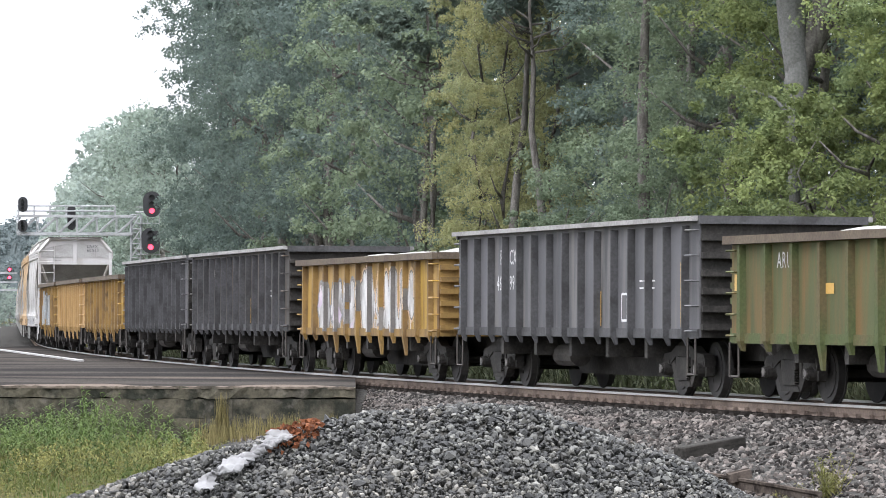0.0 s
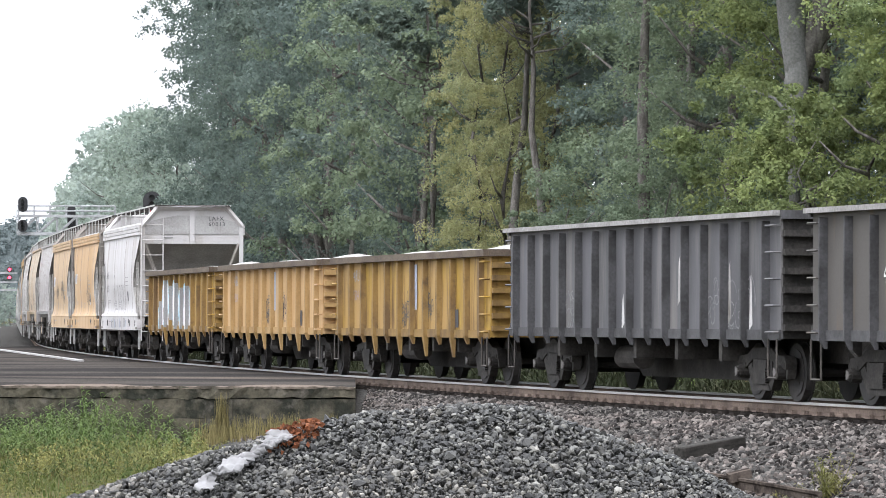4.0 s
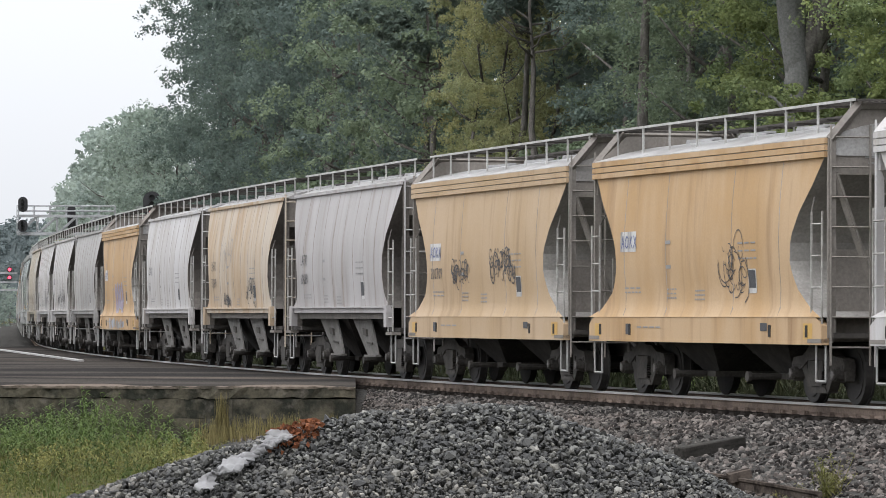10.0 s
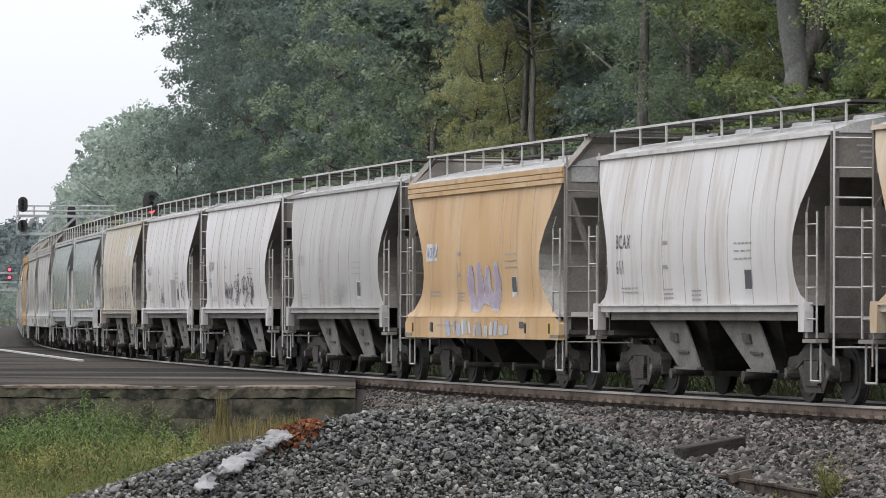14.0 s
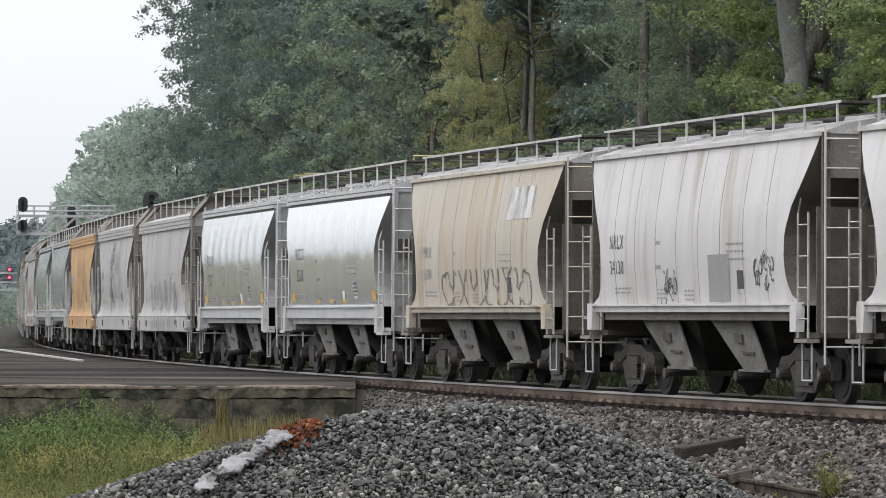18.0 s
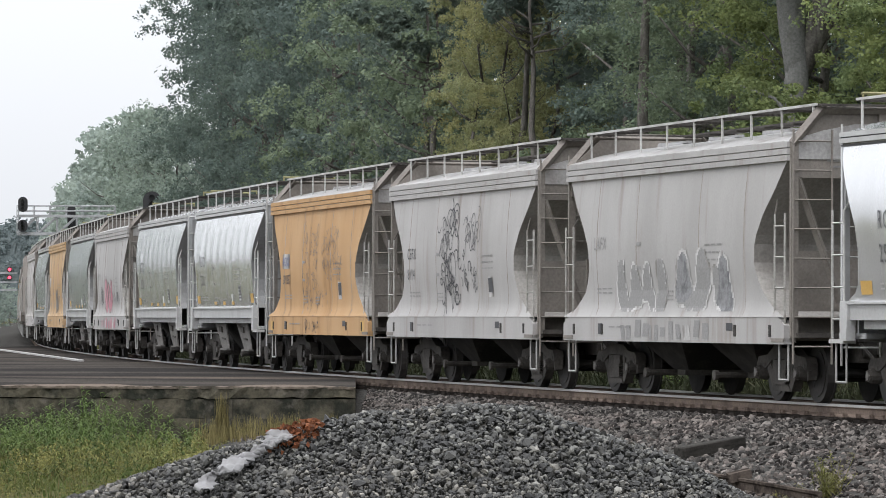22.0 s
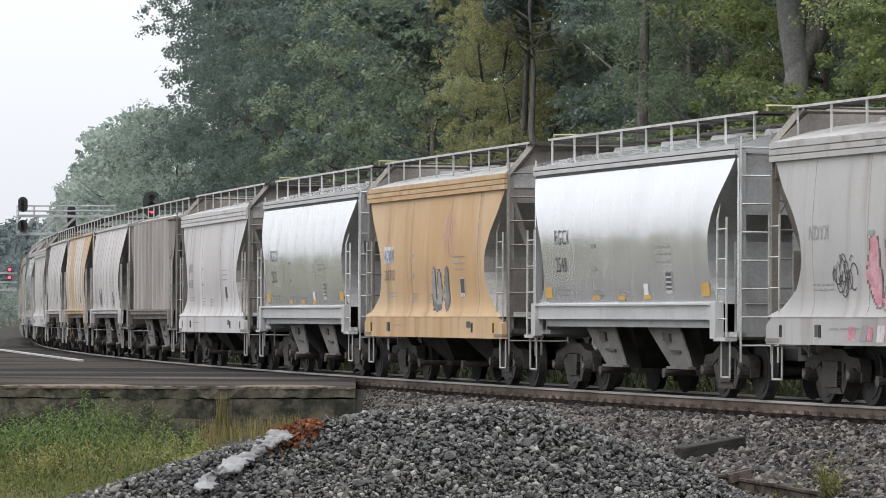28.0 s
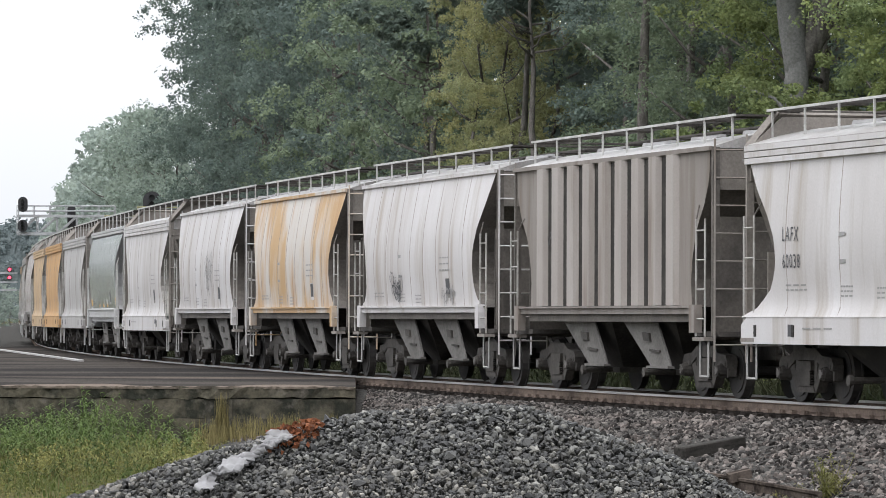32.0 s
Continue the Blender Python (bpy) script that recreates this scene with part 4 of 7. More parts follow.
            bar(bm, (x + 0.2, side * 1.5, 0.36), (x + 0.2, side * 1.5, 0.95), 0.02, 4)
            part("sill_step", bm, GRATE, car)
    # side sills
    z0, z1 = k["sill"]
    for side in (-1, 1):
        bm = bmesh.new()
        y = side * 1.53
        if kind == "deep":
            prism(bm, [(-half, z0), (half, z0), (half, z1 - 0.12), (half - 0.25, z1), (-half + 0.25, z1), (-half, z1 - 0.12)], y - side * 0.06, y + side * 0.06)
        else:
            run = half - 0.58
            rim = [(y - side * 0.08, z0), (y + side * 0.03, z0), (y + side * 0.03, z1 - 0.035), (y + side * 0.075, z1 - 0.03), (y + side * 0.075, z1), (y - side * 0.08, z1)]
            ends = [[bm.verts.new((x, v, w)) for v, w in rim] for x in (-run, run)]
            for c in range(6):
                bm.faces.new([ends[0][c], ends[0][(c + 1) % 6], ends[1][(c + 1) % 6], ends[1][c]])
            bm.faces.new(ends[0])
            bm.faces.new(ends[1][::-1])
        bmesh.ops.recalc_face_normals(bm, faces=bm.faces)
        sill = part("side_sill", bm, body_paint if kind in ("deep", "ribbed") else trim, car)
        if kind != "deep":
            for x in (-run, run):
                bm = bmesh.new()
                prism(bm, [(x - 0.12, z0 - 0.30), (x + 0.12, z0 - 0.30), (x + 0.14, z0 + 0.01), (x + 0.12, z1 + 0.02), (x - 0.12, z1 + 0.02), (x - 0.14, z0 + 0.01)], y - side * 0.06, y + side * 0.082)
                bmesh.ops.recalc_face_normals(bm, faces=bm.faces)
                part("jacking_lug", bm, body_paint if kind == "ribbed" else trim, sill)
            bm = bmesh.new()
            prism(bm, [(-run + 0.5, z0 - 0.13), (run - 0.5, z0 - 0.13), (run - 0.5, z0 - 0.0005), (-run + 0.5, z0 - 0.0005)], y - side * 0.10, y - side * 0.04)
            bmesh.ops.recalc_face_normals(bm, faces=bm.faces)
            part("under_sill", bm, SILVER_DULL if kind == "silver" else END_GRIME_SHADE, sill)
        if kind == "deep":
            for x in (-5.0, -3.4, 3.4, 5.0):
                bm = bmesh.new()
                box(bm, x - 0.05, x + 0.05, y + side * 0.058, y + side * 0.07, z1 - 0.30, z1 - 0.12)
                part("jacking_slot", bm, GRIME_SHADE, sill)
    # discharge hoppers with their slope plates
    z_in = rows[0][0] + 0.01
    for c in (-1.75, 1.75):
        bm = bmesh.new()
        lo = [bm.verts.new((c + dx, dy, 0.42)) for dx, dy in ((-0.35, -0.7), (0.35, -0.7), (0.35, 0.7), (-0.35, 0.7))]
        hi = [bm.verts.new((c + dx, dy, z_in)) for dx, dy in ((-1.65, -1.40), (1.65, -1.40), (1.65, 1.40), (-1.65, 1.40))]
        for i in range(4):
            j = (i + 1) % 4
            bm.faces.new([lo[i], lo[j], hi[j], hi[i]])
        bm.faces.new(lo[::-1])
        bm.faces.new(hi)
        # the dark between the bay plates is put into this colour
        bay = part("discharge_bay", bm, GRIME_SHADE, car)
        bm = bmesh.new()
        box(bm, c - 0.45, c + 0.45, -0.8, 0.8, 0.34, 0.43)
        for side in (-1, 1):
            bar(bm, (c, side * 0.8, 0.385), (c, side * 1.32, 0.385), 0.05, 8)
            disc(bm, (c, side * 1.33, 0.385), (0, 1, 0), 0.085, 0.06, 10)
        part("gate", bm, DUSTY_SHADE, bay)
        if kind != "deep":
            for side in (-1, 1):
                bm = bmesh.new()
                prism(bm, [(c + 0.30, 0.50), (c + 1.36, 0.50), (c + 1.30, 0.58), (c + 0.38, z_in), (c - 1.72, z_in)], side * 1.30, side * 1.33)
                prism(bm, [(c + 0.28, 0.46), (c + 1.42, 0.46), (c + 1.42, 0.4995), (c + 0.28, 0.4995)], side * 1.28, side * 1.40)
                bmesh.ops.recalc_face_normals(bm, faces=bm.faces)
                plate_ob = part("bay_plate", bm, BAY_DUST, bay, "dusty sloping side plate of the bay")
                bm = bmesh.new()
                prism(bm, [(c + 0.02, 0.92), (c + 0.36, 0.90), (c + 0.30, 1.04), (c - 0.06, 1.06)], side * 1.3305, side * 1.37)
                prism(bm, [(c + 0.32, 0.74), (c + 0.85, 0.72), (c + 0.85, 0.76), (c + 0.32, 0.78)], side * 1.3305, side * 1.36)
                bmesh.ops.recalc_face_normals(bm, faces=bm.faces)
                part("inspection_cover", bm, DUSTY_SHADE, plate_ob)
    bm = bmesh.new()
    box(bm, -half, half, -0.3, 0.3, 0.72, 1.0)
    part("centre_sill", bm, GRIME_SHADE, car)
    couplers(car, half, 6.4)
    for x in (-4.15, 4.15):
        truck_at(car, x)
    return car


# ---------------------------------------------------------------- gondolas
def gondola_car(kind, body_paint, label, stake_paint):
    """kind: 'low' for the yellow ones, 'high' for the black ones."""
    half, top, low, n = (6.75, 2.55, 0.92, 12) if kind == "low" else (7.35, 2.91, 0.98, 15)
    reach = 7.5 if kind == "low" else 8.05
    car = thing("gondola_car", label, "gondola car", "cars of the freight train")
    hw = 1.40
    bm = bmesh.new()
    box(bm, -half + 0.031, half - 0.031, -hw + 0.031, hw - 0.031, low, low + 0.06)
    body = part("floor_plate", bm, body_paint, car)
    for y0 in (-hw, hw - 0.03):
        bm = bmesh.new()
        box(bm, -half, half, y0, y0 + 0.03, low, top)
        part("side_wall", bm, body_paint, body)
    for x0 in (-half, half - 0.03):
        bm = bmesh.new()
        box(bm, x0, x0 + 0.03, -hw + 0.031, hw - 0.031, low, top)
        part("end_wall", bm, body_paint if kind == "low" else GRIME_SHADE, body)
    for side in (-1, 1):
        bm = bmesh.new()
        deep = 0.10 if kind == "low" else 0.05
        prism(bm, [(-half - 0.04, top - deep), (half + 0.04, top - deep), (half + 0.04, top + 0.03), (-half - 0.04, top + 0.03)], side * (hw - 0.05), side * (hw + 0.15))
        bmesh.ops.recalc_face_normals(bm, faces=bm.faces)
        part("top_chord", bm, RUST_CHORD if kind == "low" else PALE_CHORD, body, "worn top rail")
        bm = bmesh.new()
        prism(bm, [(-half, low - 0.02), (half, low - 0.02), (half, low + 0.14), (-half, low + 0.14)], side * hw, side * (hw + 0.035))
        bmesh.ops.recalc_face_normals(bm, faces=bm.faces)
        part("bottom_chord", bm, stake_paint, body)
        for i in range(n):
            x = -half + 0.55 + i * (2 * half - 1.1) / (n - 1)
            drop = (0.40 if i % 2 else 0.16) if (kind == "low" and 1 < i < n - 2) else 0.14
            bm = bmesh.new()
            y0, y1 = side * hw, side * (hw + (0.10 if kind == "low" else 0.13))
            wd = 0.085 if kind == "low" else 0.036
            a = [(x - wd, y0), (x - wd * 0.7, y1), (x + wd * 0.7, y1), (x + wd, y0)]
            grow = 1.35 if kind == "low" else 1.0
            rings = [[bm.verts.new((x + (px - x) * g, py, z)) for px, py in a] for z, g in ((low + 0.02, grow), (top - 0.12, 0.8))]
            tip = [bm.verts.new((x + (px - x) * 0.85, y0 + (py - y0) * 0.35, low - drop)) for px, py in a]
            rings.insert(0, tip)
            for r0, r1 in zip(rings, rings[1:]):
                for c in range(4):
                    d = (c + 1) % 4
                    bm.faces.new([r0[c], r0[d], r1[d], r1[c]])
            bm.faces.new(rings[0][::-1])
            bm.faces.new(rings[-1])
            bmesh.ops.recalc_face_normals(bm, faces=bm.faces)
            part("side_stake", bm, stake_paint, body)
        for e in (-1, 1):
            for i in range(5):
                bm = bmesh.new()
                z = low + 0.1 + i * (top - low - 0.3) / 4
                bar(bm, (e * (half - 0.42), side * (hw + 0.11), z), (e * (half - 0.04), side * (hw + 0.11), z), 0.018, 4)
                for xx in (0.42, 0.04):
                    bar(bm, (e * (half - xx), side * hw, z), (e * (half - xx), side * (hw + 0.11), z), 0.014, 4)
                part("grab_iron", bm, body_paint, body)
            bm = bmesh.new()
            x = e * (half - 0.25)
            bar(bm, (x - 0.2, side * 1.45, 0.38), (x + 0.2, side * 1.45, 0.38), 0.02, 4)
            bar(bm, (x - 0.2, side * 1.45, 0.38), (x - 0.2, side * 1.45, low), 0.02, 4)
            bar(bm, (x + 0.2, side * 1.45, 0.38), (x + 0.2, side * 1.45, low), 0.02, 4)
            part("sill_step", bm, DUSTY_SHADE, car)
    for e in (-1, 1):
        bm = bmesh.new()
        x0, x1 = sorted((e * half, e * (half + 0.12)))
        for i in range(6):
            z = low + 0.12 + i * (top - low - 0.2) / 6
            box(bm, x0, x1, -hw + 0.02, hw - 0.02, z, z + 0.10)
        part("end_ribs", bm, stake_paint if kind == "low" else GRIME_SHADE, body)
        bm = bmesh.new()
        box(bm, x0, x1, -hw - 0.04, hw + 0.04, top - 0.10, top + 0.032)
        part("end_chord", bm, RUST_CHORD if kind == "low" else STAKE_BLACK, body)
        bm = bmesh.new()
        disc(bm, (e * (half + 0.17), 0.75, low + 0.75), (1, 0, 0), 0.22, 0.03, 14)
        part("brake_wheel", bm, GRIME_SHADE, car)
    # the load: two heaps
    bm = bmesh.new()
    xs, ys = np.linspace(-half + 0.1, half - 0.1, 60), np.linspace(-hw + 0.06, hw - 0.06, 9)
    grid = []
    for x in xs:
        row = []
        for y in ys:
            heap = sum(math.exp(-((x - c) / 0.9) ** 2) for c in (-half * 0.62, -0.1 * half, half * 0.55))
            z = top - 0.42 + (0.60 if kind == 'low' else 0.52) * min(heap, 1.0) * (1 - (y / 1.7) ** 2) + 0.05 * noise.noise((x * 1.7, y * 1.7, half))
            row.append(bm.verts.new((x, y, z)))
        grid.append(row)
    for a, b in zip(grid, grid[1:]):
        for i in range(len(ys) - 1):
            bm.faces.new([a[i], b[i], b[i + 1], a[i + 1]])
    part("gravel_load", bm, LOAD, car, "heaps of pale gravel")
    bm = bmesh.new()
    prism(bm, [(-half, 0.60), (-half * 0.46, 0.60), (-half * 0.38, 0.28), (half * 0.38, 0.28), (half * 0.46, 0.60), (half, 0.60), (half, low - 0.001), (-half, low - 0.001)], -0.3, 0.3)
    bmesh.ops.recalc_face_normals(bm, faces=bm.faces)
    frame_ob = part("centre_sill", bm, GRIME_SHADE, car)
    for x in np.linspace(-half * 0.6, half * 0.6, 5):
        for side in (-1, 1):
            bm = bmesh.new()
            prism(bm, [(x - 0.08, 0.62), (x + 0.08, 0.62), (x + 0.08, low - 0.001), (x - 0.08, low - 0.001)], side * 0.302, side * 1.36)
            bmesh.ops.recalc_face_normals(bm, faces=bm.faces)
            part("crossbearer", bm, GRIME_SHADE, frame_ob)
    bm = bmesh.new()
    disc(bm, (-half * 0.22, -0.85, 0.62), (1, 0, 0), 0.2, 1.1, 12)
    part("air_reservoir", bm, DUSTY_SHADE, frame_ob)
    couplers(car, half, reach)
    for x in (-half + 1.75, half - 1.75):
        truck_at(car, x, GRIME_SHADE)
    return car


# ---------------------------------------------------------------- trees
def leaf_cloud(rng, centres, radii, count, size, flat=0.7):
    """Four-cornered leaves round clump centres."""
    pick = rng.integers(0, len(centres), count)
    d = rng.normal(size=(count, 3))
    d /= np.linalg.norm(d, axis=1)[:, None]
    r = radii[pick] * rng.random(count) ** 0.4
    p = centres[pick] + d * r[:, None] * np.array([1, 1, flat])
    n = rng.normal(size=(count, 3)) * 0.6 + np.array([0, -0.25, 0.7]) + d * 0.6
    n /= np.linalg.norm(n, axis=1)[:, None]
    u = np.cross(n, rng.normal(size=(count, 3)))
    u /= np.linalg.norm(u, axis=1)[:, None]
    v = np.cross(n, u)
    a = (size * rng.uniform(0.6, 1.3, count))[:, None]
    b = a * 0.62
    return np.stack([p - u * a, p - v * b + n * b * 0.25, p + u * a, p + v * b + n * b * 0.25], axis=1)


def tube(bm, points, radii, sides=7):
    """A tapered limb through points."""
    rings = []
    for i, (p, r) in enumerate(zip(points, radii)):
        a = Vector(points[min(i + 1, len(points) - 1)]) - Vector(points[max(i - 1, 0)])
        q = a.to_track_quat("Z", "Y")
        rings.append([bm.verts.new(Vector(p) + q @ Vector((r * math.cos(2 * math.pi * k / sides), r * math.sin(2 * math.pi * k / sides), 0))) for k in range(sides)])
    for a, b in zip(rings, rings[1:]):
        for k in range(sides):
            j = (k + 1) % sides
            bm.faces.new([a[k], a[j], b[j], b[k]]).smooth = True
    bm.faces.new(rings[0][::-1])
    bm.faces.new(rings[-1])


def tree(seed, high, wide, low, leaf, size, count, trunk_r=0.2, lean=0.0, label="", clumps=130, spread=0.85, fine_to=0.0):
    """A broadleaf tree: tapered trunk with limbs, and a crown of leaf clumps that begins at the height low."""
    rng = np.random.default_rng(seed)
    t = thing("tree", label, "tree", "trees of the wooded bank")
    bm = bmesh.new()
    pts = [(lean * high * (i / 7) ** 1.4 + 0.15 * rng.normal() * (i > 0), 0.15 * rng.normal() * (i > 0), -0.6 + (high * 0.92 + 0.6) * i / 7) for i in range(8)]
    tube(bm, pts, [trunk_r * (1.25 - 1.05 * i / 7) for i in range(8)], 9)
    for i in range(9):
        h = low + (high * 0.85 - low) * (i + 0.5) / 9
        f = h / high * 7 * 0.98
        k = min(int(f), 6)
        base = Vector(pts[k]).lerp(Vector(pts[k + 1]), f - k)
        ang, out = rng.uniform(0, 6.28), wide * rng.uniform(0.5, 0.85)
        tip = base + Vector((math.cos(ang) * out, math.sin(ang) * out, out * rng.uniform(0.35, 0.8)))
        mid = base.lerp(tip, 0.5) + Vector((0, 0, -0.12 * out))
        r = trunk_r * 0.4 * (1.1 - h / high)
        tube(bm, [base, mid, tip], [r + 0.03, r * 0.6 + 0.02, 0.012], 5)
    part("trunk", bm, BARK, t, "grey trunk with limbs")
    # boughs stand out of an uneven crown, each a cushion of leaf clumps with shade below it
    c, rad = [], []
    while len(c) < clumps:
        h = rng.random()
        z = low + (high - low) * h
        girth = wide * (0.42 + 0.68 * math.sin(math.pi * (0.14 + 0.78 * h)) ** 0.8) * rng.uniform(0.7, 1.12)
        ang, r = rng.uniform(0, 6.28), 0.35 + 0.65 * rng.random() ** 0.5
        girth *= 0.85 + 0.4 * noise.noise((math.cos(ang) * 1.3 + seed, math.sin(ang) * 1.3, h * 4))
        middle = (lean * high * h ** 1.4 + math.cos(ang) * girth * r, math.sin(ang) * girth * r, z)
        size_of = rng.uniform(0.7, 1.3) * spread
        for _ in range(9):
            d = rng.normal(size=3)
            d[2] = abs(d[2]) * 1.1 - 0.25
            d = d / np.linalg.norm(d)
            c.append((middle[0] + d[0] * size_of, middle[1] + d[1] * size_of, middle[2] + d[2] * size_of * 0.62))
            rad.append(size_of * rng.uniform(0.28, 0.5))
    c, rad = np.array(c), np.array(rad)
    if fine_to:
        under = c[:, 2] < fine_to
        q = np.concatenate([leaf_cloud(rng, c[under], rad[under], count, size), leaf_cloud(rng, c[~under], rad[~under], count // 9, size * 2.3)])
    else:
        q = leaf_cloud(rng, c, rad, count, size)
    q[:, :, 2] = np.maximum(q[:, :, 2], 0.02)
    quads("crown", q, leaf, t)
    return t


def forked_tree(seed, label):
    """An old tree whose thick grey trunk forks above the height of the wagons; leaves only high up."""
    rng = np.random.default_rng(seed)
    t = thing("tree", label, "tree", "trees of the wooded bank")
    bm = bmesh.new()
    tube(bm, [(0, 0, -0.6), (0.03, 0, 1.0), (-0.02, 0.02, 3.0), (-0.05, 0, 5.0), (0.0, 0, 6.4), (0.02, 0, 7.4)], [0.32, 0.24, 0.2, 0.2, 0.27, 0.2], 12)
    left = [(-0.02, 0, 6.2), (-0.03, 0, 7.0), (-0.10, 0, 7.7), (-0.16, 0.05, 8.6), (-0.22, 0.1, 10.0), (-0.7, 0.2, 12.5), (-0.9, 0.2, 15.0)]
    tube(bm, left, [0.18, 0.27, 0.31, 0.32, 0.28, 0.15, 0.03], 10)
    tube(bm, [(-0.05, 0, 5.6), (-0.5, 0.1, 6.1), (-1.3, 0.2, 6.4)], [0.06, 0.04, 0.015], 6)
    for i in range(8):
        z = 8.5 + 0.7 * i
        ang, out = rng.uniform(0, 6.28), rng.uniform(1.2, 2.6)
        tube(bm, [(-0.3, 0.1, z), (-0.3 + out * 0.5 * math.cos(ang), out * 0.5 * math.sin(ang), z + 0.4), (-0.3 + out * math.cos(ang), out * math.sin(ang), z + 1.2)], [0.06, 0.04, 0.012], 5)
    part("trunk", bm, BARK_PALE, t, "thick forked grey trunk")
    bm = bmesh.new()
    right = [(0.05, 0.12, 6.4), (0.22, 0.15, 7.1), (0.50, 0.2, 7.8), (0.85, 0.25, 8.6), (1.1, 0.3, 10.0), (1.4, 0.3, 12.0), (1.7, 0.2, 14.5)]
    tube(bm, right, [0.16, 0.25, 0.34, 0.38, 0.3, 0.15, 0.03], 9)
    part("limb", bm, BARK, t, "darker leaning limb")
    c = np.column_stack([rng.normal(0, 1.9, 170), rng.normal(0, 1.9, 170), rng.uniform(9.0, 16.0, 170)])
    quads("crown", leaf_cloud(rng, c, rng.uniform(0.4, 0.9, 170), 9000, 0.13), LEAF[0], t)
    return t


def build_woods():
    rng = np.random.default_rng(5)
    say = ["tall dark green broadleaf tree on the bank", "leafy mid-green broadleaf tree beside the track", "yellowing olive-green tree on the bank",
           "pale green tree along the distant track, haze put into its colour", "grey-barked tree with a bare lower trunk", "bright yellow-green broadleaf tree beside the track"]
    proto = {
        "dark": tree(1, 17, 3.4, 1.0, LEAF[0], 0.054, 30000, 0.22, 0.01, say[0], 900, 0.85, 10.5),
        "green": tree(3, 15, 3.3, 0.4, LEAF[1], 0.054, 30000, 0.18, 0.02, say[1], 900, 0.85, 10.5),
        "lime": tree(12, 14, 3.0, 0.4, LEAF[4], 0.053, 28000, 0.16, 0.02, say[5], 820, 0.8, 10.5),
        "yellow": tree(5, 14, 2.2, 0.4, LEAF[2], 0.042, 28000, 0.13, 0.01, say[2], 600, 0.7, 11.5),
        "mid_dark": tree(2, 18, 3.8, 1.0, LEAF[5], 0.082, 23000, 0.24, -0.02, say[0], 800, 1.1, 17.0),
        "mid_green": tree(4, 14, 3.4, 0.3, LEAF[1], 0.08, 21000, 0.16, 0.0, say[1], 720, 1.0, 14.0),
        "back_dark": tree(9, 18, 4.0, 1.0, LEAF[5], 0.15, 6500, 0.24, 0.0, say[0], 640, 1.05),
        "back_green": tree(10, 15, 3.8, 0.5, LEAF[0], 0.15, 6500, 0.2, 0.0, say[1], 640, 1.05),
        "bare": tree(8, 18, 3.0, 13.5, LEAF[0], 0.14, 6000, 0.20, 0.02, say[4], 180, 0.8),
        "bush": tree(21, 5.5, 1.5, 0.2, LEAF[4], 0.045, 13000, 0.06, 0.0, "low yellow-green sapling beside the track", 280, 0.5),
        "sapling": tree(22, 5.0, 1.4, 0.2, LEAF[1], 0.045, 12000, 0.06, 0.0, "low mid-green sapling beside the track", 260, 0.5),
        "forked": forked_tree(14, "old tree with a thick forked grey trunk"),
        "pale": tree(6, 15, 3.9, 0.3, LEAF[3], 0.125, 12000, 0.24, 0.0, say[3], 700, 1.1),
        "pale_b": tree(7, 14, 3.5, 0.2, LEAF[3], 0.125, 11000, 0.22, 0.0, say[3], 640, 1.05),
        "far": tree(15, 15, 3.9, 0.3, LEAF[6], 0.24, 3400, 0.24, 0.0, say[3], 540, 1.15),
    }
    used = set()

    def put(kind, s, w, scale=1.0, tall=1.0, turn=None):
        x, y = (float(v) for v in on_line(s, w))
        z = float(hills(np.array([x]), np.array([y]))[0])
        m = Matrix.LocRotScale((x, y, z), Euler((0, 0, rng.uniform(0, 6.28) if turn is None else turn)), None)
        if kind not in used:
            used.add(kind)
            ob = proto[kind]
            ob.matrix_basis = m
        else:
            ob = copy_thing(proto[kind], m)
        ob.scale = (scale, scale, scale * tall)

    # front row, near part
    for i, (s, w, kind) in enumerate(((-24, -9.5, "back_green"), (-12, -9.0, "back_dark"),
                                      (-3.5, -10.0, "dark"), (2.5, -10.2, "lime"), (7.5, -9.6, "lime"), (11.5, -12.5, "dark"), (17.0, -10.2, "lime"), (20.5, -11.0, "lime"),
                                      (25.5, -10.4, "green"), (30.5, -11.0, "green"), (36, -12.0, "dark"), (41, -11.8, "green"),
                                      (45, -10.2, "yellow"), (49, -9.8, "yellow"), (53.5, -10.2, "yellow"))):
        put(kind, s, w, float(rng.uniform(0.95, 1.08)))
    # trunks that show between the leaves
    put("bare", 42.6, -8.8, 0.75, 1.0, 0.3)
    put("bare", 40.0, -8.9, 0.7, 1.0, 2.6)
    put("bare", 26.8, -8.7, 0.85, 1.1, 1.1)
    put("forked", 12.4, -8.15, 1.0, 1.0, -0.25)
    put("bush", 10.6, -7.2, 1.12)
    put("bush", 8.6, -7.2, 1.05)
    put("bush", 14.4, -7.6, 1.15)
    put("bush", 6.2, -7.8, 1.25)
    put("sapling", 21.5, -7.8)
    put("sapling", 31.5, -8.0)
    put("yellow", 43.5, -8.6, 0.75, 1.2)
    put("yellow", 46.5, -8.4, 0.7, 1.3)
    put("bare", 58.0, -8.6, 0.7, 1.0, 5.0)
    put("mid_dark", 143.0, -8.6, 1.0, 1.05, 1.0)
    # the rest of the front row and the ones behind
    for i, s in enumerate(np.arange(58, 137, 5.5)):
        put("mid_green" if i in (0, 2, 3, 6) else "mid_dark", s + rng.uniform(-1, 1), -9.2 + rng.uniform(-0.8, 0.8), float(rng.uniform(0.85, 1.0)), 1.08)
